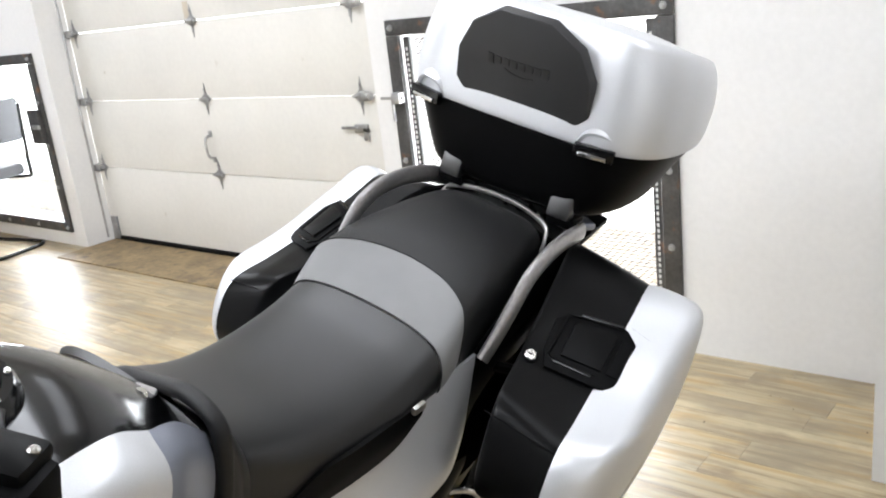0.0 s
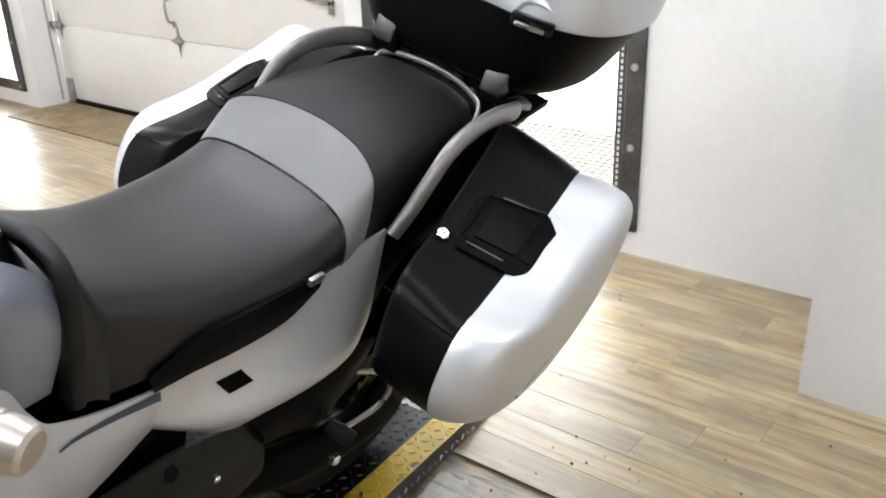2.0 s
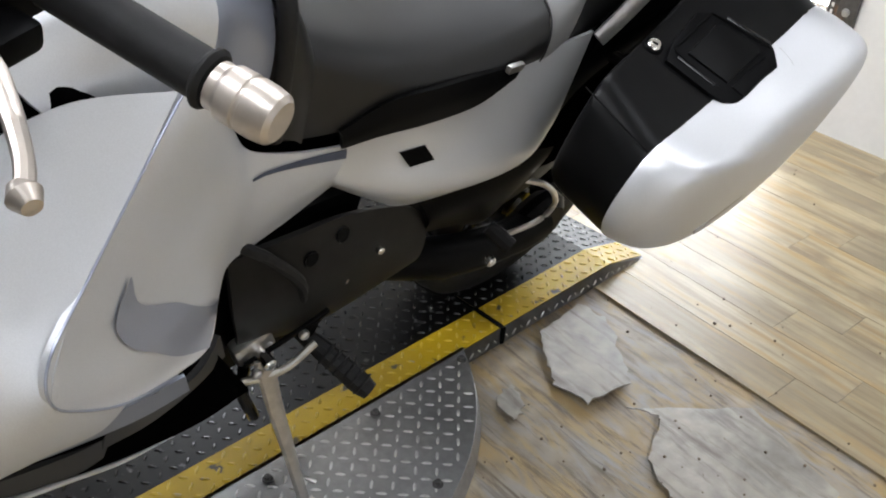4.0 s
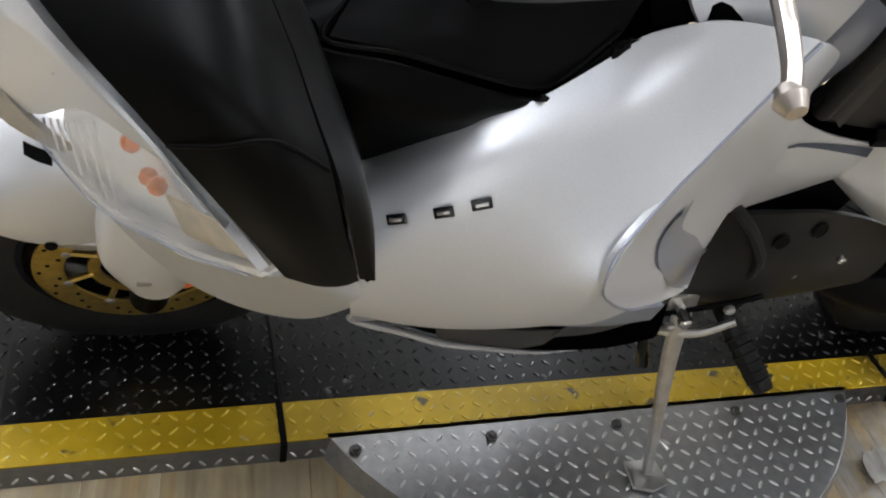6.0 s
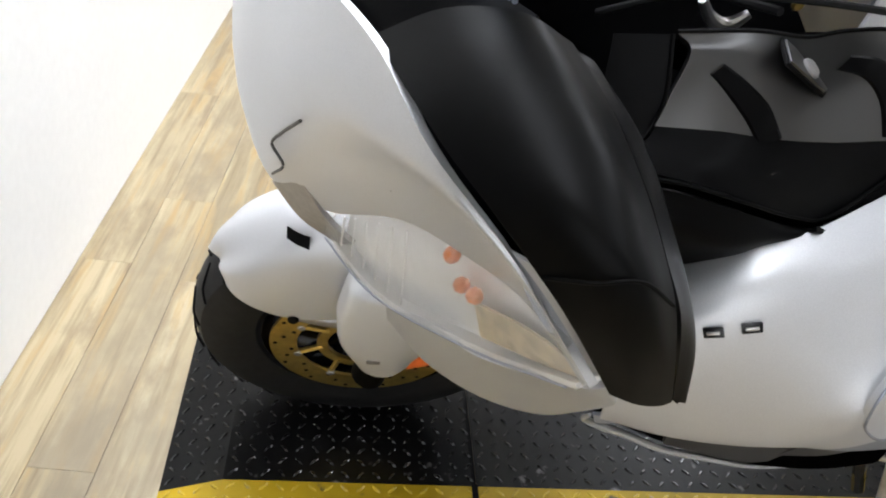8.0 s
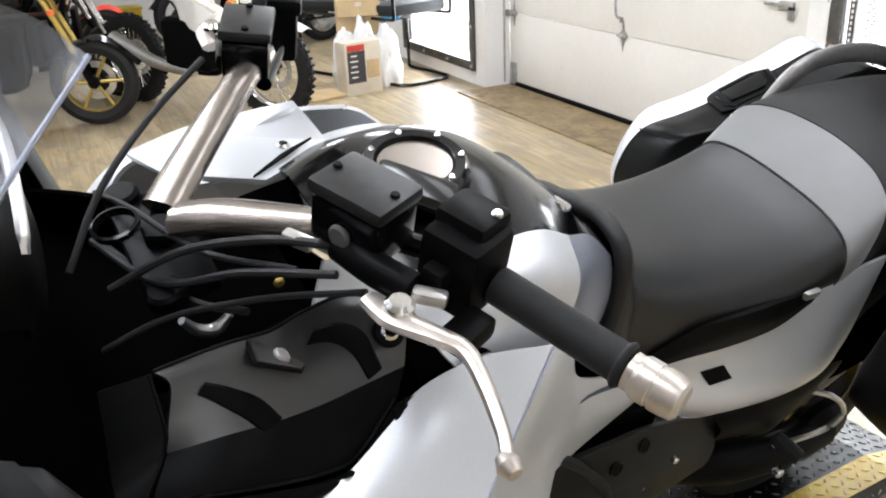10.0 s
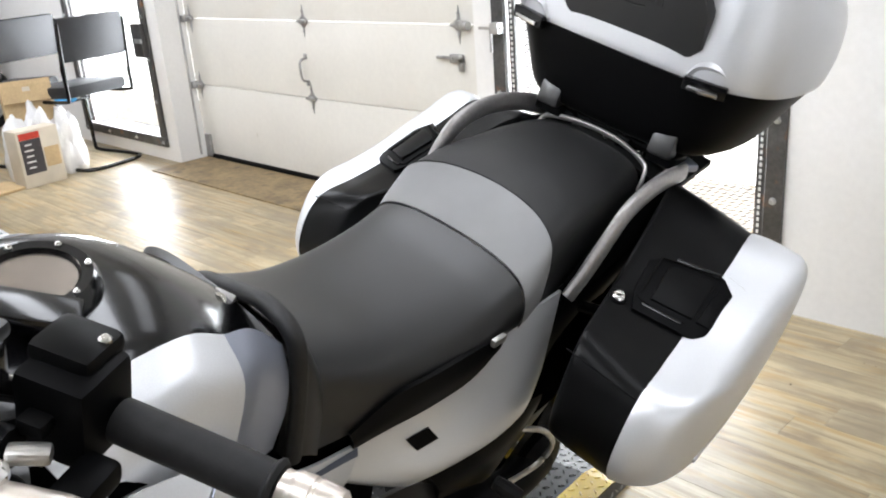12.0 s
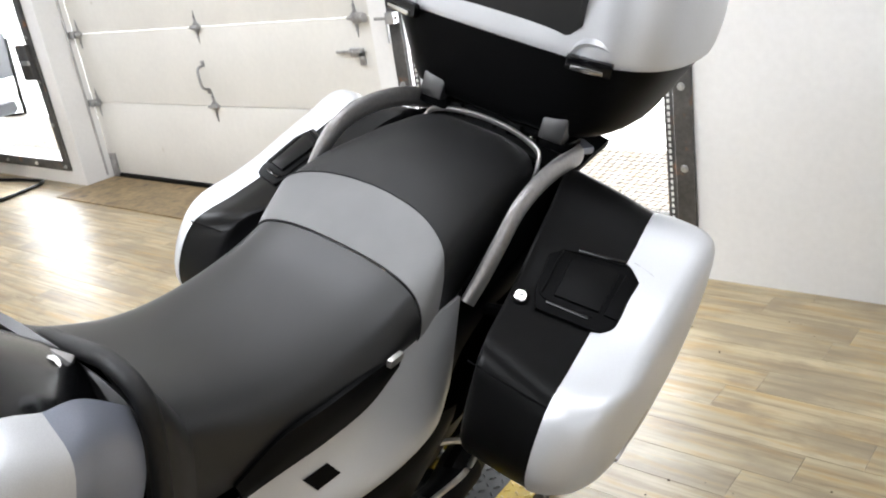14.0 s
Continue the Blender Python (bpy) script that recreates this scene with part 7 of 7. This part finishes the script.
for k, (x, y, h, w) in enumerate(((-5.47, 1.72, 0.52, 0.11), (-5.47, 1.55, 0.47, 0.10), (-5.45, 1.90, 0.48, 0.11))):
    tagged(part("plastic_bag", bag(pose(x, y, 0, 0, 0, 40 * k), h, w, 3.1 * k), "bag"), "crumpled white plastic bag on the floor", "bag", "plastic bags")
cl = bmesh.new()
rows = []
for i in range(12):
    rows.append([(-5.78 + 0.022 * i, 1.86 + 0.03 * j + 0.01 * math.sin(i), 0.565 + 0.022 * noise.noise((i * 0.4, j * 0.5, 0)) - (0.012 * max(0, 4 - i) ** 1.6)) for j in range(11)])
grid(cl, rows)
bmesh.ops.solidify(cl, geom=cl.faces[:], thickness=0.004)
tagged(part("cloth", cl, "blue"), "crumpled bright blue cloth on the chair seat", "cloth")


# ---- other motorcycles ----
def knobs(r, w, n, x=0.0):
    bm = bmesh.new()
    for k in range(n):
        a = 2 * math.pi * k / n
        for xx in ((-0.36, 0.0, 0.36) if k % 2 else (-0.2, 0.2)):
            d = 0.008 if abs(xx) > 0.3 else 0
            box(bm, (x + xx * w, (r - d) * math.cos(a), (r - d) * math.sin(a)), (w * 0.22, 0.018, 0.018), 0, Matrix.Rotation(a, 4, "X"))
    return bm


def spare_bike(m, label, R=0.30, knobby=False, rim="gloss", body="gloss", fork="chrome", nose=True, steer=0):
    """A parked motorcycle; its own y points to its rear, its front wheel's foot is at the origin."""
    b = tagged(empty("parked_motorcycle", m), label, "motorcycle", "parked motorcycles")
    w = 0.085 if knobby else 0.12
    for y, nm in ((0, "front_wheel"), (1.42, "rear_wheel")):
        wl = part(nm, moved(turned([(R - 0.098, -w * 0.42), (R - 0.05, -w * 0.55), (R - 0.012, -w * 0.4), (R, 0), (R - 0.012, w * 0.4), (R - 0.05, w * 0.55), (R - 0.098, w * 0.42)], 48, "x"), pose(0, y, R)), "rubber", b, "black tyre")
        if knobby:
            part("tread", moved(knobs(R, w, 44), pose(0, y, R)), "rubber", wl, "", 0)["kind"] = "stuff"
        part("rim", moved(turned([(R - 0.092, -w * 0.40), (R - 0.100, -w * 0.3), (R - 0.108, 0), (R - 0.100, w * 0.3), (R - 0.092, w * 0.40)], 48, "x"), pose(0, y, R)), rim, wl, "wheel rim")
        if knobby:
            for k in range(28):
                a = 2 * math.pi * k / 28
                e = a + (0.35 if k % 2 else -0.35)
                part("spoke", tube([(0.02 * (1 if k % 4 < 2 else -1), y + 0.03 * math.cos(e), R + 0.03 * math.sin(e)), (0, y + (R - 0.085) * math.cos(a), R + (R - 0.085) * math.sin(a))], 0.0022, 1, 5), "chrome", wl)
        else:
            for k in range(6):
                a = 2 * math.pi * k / 6
                part("spoke", tube([(0, y + 0.03 * math.cos(a), R + 0.03 * math.sin(a)), (0, y + (R - 0.085) * math.cos(a), R + (R - 0.085) * math.sin(a))], 0.012, 1, 8), rim, wl)
        part("hub", moved(disc(0.04, w, "x", 20, 0.005), pose(0, y, R)), "pod", wl)
        part("brake_disc", moved(turned([(0.09, -0.002), (0.135, -0.002), (0.135, 0.002), (0.09, 0.002), (0.09, -0.002)], 32, "x"), pose(w * 0.55, y, R)), "metal", wl, "steel brake disc")
    for s in (-1, 1):
        part("fork_slider", tube([(s * 0.085, 0, R), (s * 0.085, 0.08, R + 0.22)], 0.028, 1, 12), "black", b, "fork slider")
        part("fork_tube", tube([(s * 0.085, 0.07, R + 0.20), (s * 0.085, 0.26, 0.98)], 0.022, 1, 12), fork, b, "fork tube")
        part("handlebar", tube([(0, 0.30, 1.02), (s * 0.20, 0.32, 1.06), (s * 0.38, 0.42, 1.05)], 0.012, 4, 8), "black", b, "handlebar half")
        part("grip", tube([(s * 0.28, 0.36, 1.055), (s * 0.39, 0.425, 1.05)], 0.017, 1, 10), "rubber", b)
        part("indicator", moved(boxm((0, 0, 0), (0.03, 0.05, 0.04), 0.012), pose(s * 0.16, 0.16, 0.80)), "orange", b, "orange indicator")
    part("mudguard", skin([[(-0.06, -0.32, R + 0.28 if knobby else R + 0.1), (0, -0.34, R + 0.30 if knobby else R + 0.12), (0.06, -0.32, R + 0.28 if knobby else R + 0.1)],
                           [(-0.07, -0.1, R + 0.36 if knobby else R + 0.29), (0, -0.1, R + 0.39 if knobby else R + 0.32), (0.07, -0.1, R + 0.36 if knobby else R + 0.29)],
                           [(-0.06, 0.16, R + 0.36 if knobby else R + 0.22), (0, 0.16, R + 0.39 if knobby else R + 0.25), (0.06, 0.16, R + 0.36 if knobby else R + 0.22)]], 4, 4, 0.006), body if not knobby else "plastic_white", b, "front mudguard")
    part("headlamp_shell", skin([[(-0.10, 0.12, 0.80), (0, 0.08, 0.78), (0.10, 0.12, 0.80)], [(-0.11, 0.10, 0.90), (0, 0.05, 0.90), (0.11, 0.10, 0.90)], [(-0.08, 0.18, 1.02), (0, 0.14, 1.04), (0.08, 0.18, 1.02)]], 4, 4, 0.01), "plastic_white" if knobby else body, b, "headlamp shell")
    part("headlamp", moved(boxm((0, 0, 0), (0.13, 0.02, 0.10), 0.01), pose(0, 0.062, 0.88, 8)), "mirror", b, "headlamp")
    for o in b.children:
        if steer and o.name.split(".")[0] in ("front_wheel", "mudguard", "headlamp_shell", "headlamp", "indicator"):
            o.matrix_local = Matrix.Translation((0, 0.12, 0)) @ Matrix.Rotation(radians(steer), 4, "Z") @ Matrix.Translation((0, -0.12, 0))
    part("tank", moved(boxm((0, 0, 0), (0.26, 0.48, 0.22), 0.08, None, 4), pose(0, 0.58, 0.90, -6)), "plastic_white" if knobby else body, b, "fuel tank")
    part("seat", moved(boxm((0, 0, 0), (0.24, 0.66, 0.09), 0.04, None, 3), pose(0, 1.10, 0.88, 2)), "vinyl", b, "black seat")
    part("engine", moved(boxm((0, 0, 0), (0.34, 0.44, 0.38), 0.06, None, 3), pose(0, 0.66, 0.50)), "black", b, "engine")
    part("tail", tube([(0, 1.3, 0.84), (0, 1.55, 0.86), (0, 1.70, 0.82)], [0.09, 0.07, 0.03], 4, 10), body if not knobby else "plastic_white", b, "tail")
    part("swing_arm", tube([(0.10, 0.85, 0.42), (0.10, 1.42, R)], 0.03, 1, 10), "black", b)
    part("silencer", tube([(-0.14, 0.6, 0.30), (-0.15, 1.0, 0.36), (-0.17, 1.4, 0.52)], [0.03, 0.045, 0.05], 4, 12), "metal", b, "silencer")
    part("frame_tube", tube([(0, 0.26, 0.95), (0, 0.40, 0.70), (0, 0.45, 0.32), (0, 0.85, 0.28)], 0.025, 4, 10), "black", b)
    if nose and not knobby:
        part("radiator", boxm((0, 0.28, 0.60), (0.30, 0.04, 0.24), 0.01), "black", b, "radiator")
        part("screen", skin([[(-0.13, 0.14, 0.98), (0, 0.08, 0.98), (0.13, 0.14, 0.98)], [(-0.09, 0.24, 1.14), (0, 0.20, 1.15), (0.09, 0.24, 1.14)]], 4, 4, 0.004), "tint", b, "small screen")
    else:
        for s in (-1, 1):
            part("shroud", skin([[(0.10, 0.34, 0.90), (0.20, 0.42, 0.86), (0.18, 0.66, 0.84)], [(0.10, 0.36, 0.66), (0.18, 0.46, 0.60), (0.15, 0.66, 0.66)]], 4, 4, 0.005, side=s), "plastic_white", b, "white side shroud")
        part("number_panel", boxm((0.19, 0.55, 0.72), (0.004, 0.12, 0.10), 0.001), "black", b)
    return b


spare_bike(pose(-4.86, 0.80, 0, 0, 0, 122), "white dirt motorcycle with knobbly tyre and spoked wheel", 0.335, True, "chrome", "plastic_white", "gold", False, 6)
spare_bike(pose(-6.30, -0.02, 0, 0, 0, 172), "black road motorcycle parked in a row", 0.30, False, "gloss", "gloss", "chrome")
spare_bike(pose(-5.45, -0.30, 0, 0, 0, 165), "black road motorcycle with gold wheel rims parked in a row", 0.30, False, "gold", "gloss", "gold")
spare_bike(pose(-7.45, 0.84, 0, 0, 0, 20), "dark road motorcycle parked across the aisle", 0.30, False, "metal", "gloss", "chrome")
spare_bike(pose(-8.60, 0.86, 0, 0, 0, 16), "black road motorcycle parked further down the aisle", 0.30, False, "gloss", "gloss", "chrome")
spare_bike(pose(-9.45, -0.25, 0, 0, 0, 174), "black road motorcycle at the far end of the row", 0.30, False, "gloss", "gloss", "chrome")
spare_bike(pose(-7.30, -0.05, 0, 0, 0, 172), "black road motorcycle parked further along the row", 0.30, False, "gloss", "red", "chrome")
yc = tagged(empty("yellow_crate", pose(-10.0, 0.42, 0)), "small bright yellow plastic crate by the end wall", "crate")
part("crate_body", boxm((0, 0, 0.14), (0.3, 0.4, 0.28), 0.02), "yellow", yc)
part("crate_rim", boxm((0, 0, 0.285), (0.33, 0.43, 0.03), 0.01), "yellow", yc)

# ---- hose and socket on the front wall ----
tagged(part("air_hose", tube([(-2.45, -1.585, 2.0), (-2.5, -1.585, 1.2), (-2.52, -1.58, 0.5), (-2.62, -1.575, 0.26), (-2.9, -1.58, 0.30), (-3.25, -1.585, 0.42), (-3.55, -1.585, 0.62), (-3.7, -1.585, 1.1), (-3.7, -1.585, 2.0)], 0.010, 8, 8), "green"), "yellow-green air hose hanging on the wall", "hose")
so = tagged(empty("wall_socket", pose(-3.12, -1.596, 0.38)), "small beige wall socket plate", "socket")
part("socket_plate", boxm((0, 0, 0), (0.08, 0.008, 0.12), 0.003), "card_print", so)
for z in (-0.025, 0.025):
    part("outlet", boxm((0, 0.005, z), (0.034, 0.004, 0.03), 0.002), "plastic_white", so)

# ---- floor planks ----
PL, PW = 0.92, 0.125


def plank_mesh():
    bm = boxm((0, 0, -0.003), (PL - 0.0008, PW - 0.0008, 0.006), 0.0004, None, 1)
    return finish(bm, "plank", "plank", 0)


pm = plank_mesh()


def bare(cx, cy):
    """The torn stretch beside the platform; a plank there is cut short."""
    return 0.10 < cy < 0.97 and -0.5 < cx < 0.45


rest = bmesh.new()
near = []
rng = random.Random(7)
j = 0
y = -3.6
while y < 2.7:
    off = rng.random() * PL
    x = -10.2 - off
    while x < 3.4:
        cx, cy = x + PL / 2, y + PW / 2
        if not (cx > 1.9 and cy > 1.75) and cy < 2.55 and cx > -10.3 and cx < 3.7 and not any(bare(cx + q, cy) for q in (-0.4, -0.2, 0, 0.2, 0.4)):
            near.append((math.hypot(cx + 1.2, cy - 0.8), cx, cy))
        x += PL
    y += PW
near.sort()
for k, (d, cx, cy) in enumerate(near):
    if k < 290:
        o = new("plank", pm)
        o.parent = floor
        o.location = (cx, cy, 0.0005 * ((k * 7) % 3) / 3)
    else:
        box(rest, (cx, cy, -0.003), (PL - 0.002, PW - 0.002, 0.006))
rp = part("plank_rest", rest, "plank", floor, "more wood-look planks", 0)
rp["kind"] = "stuff"
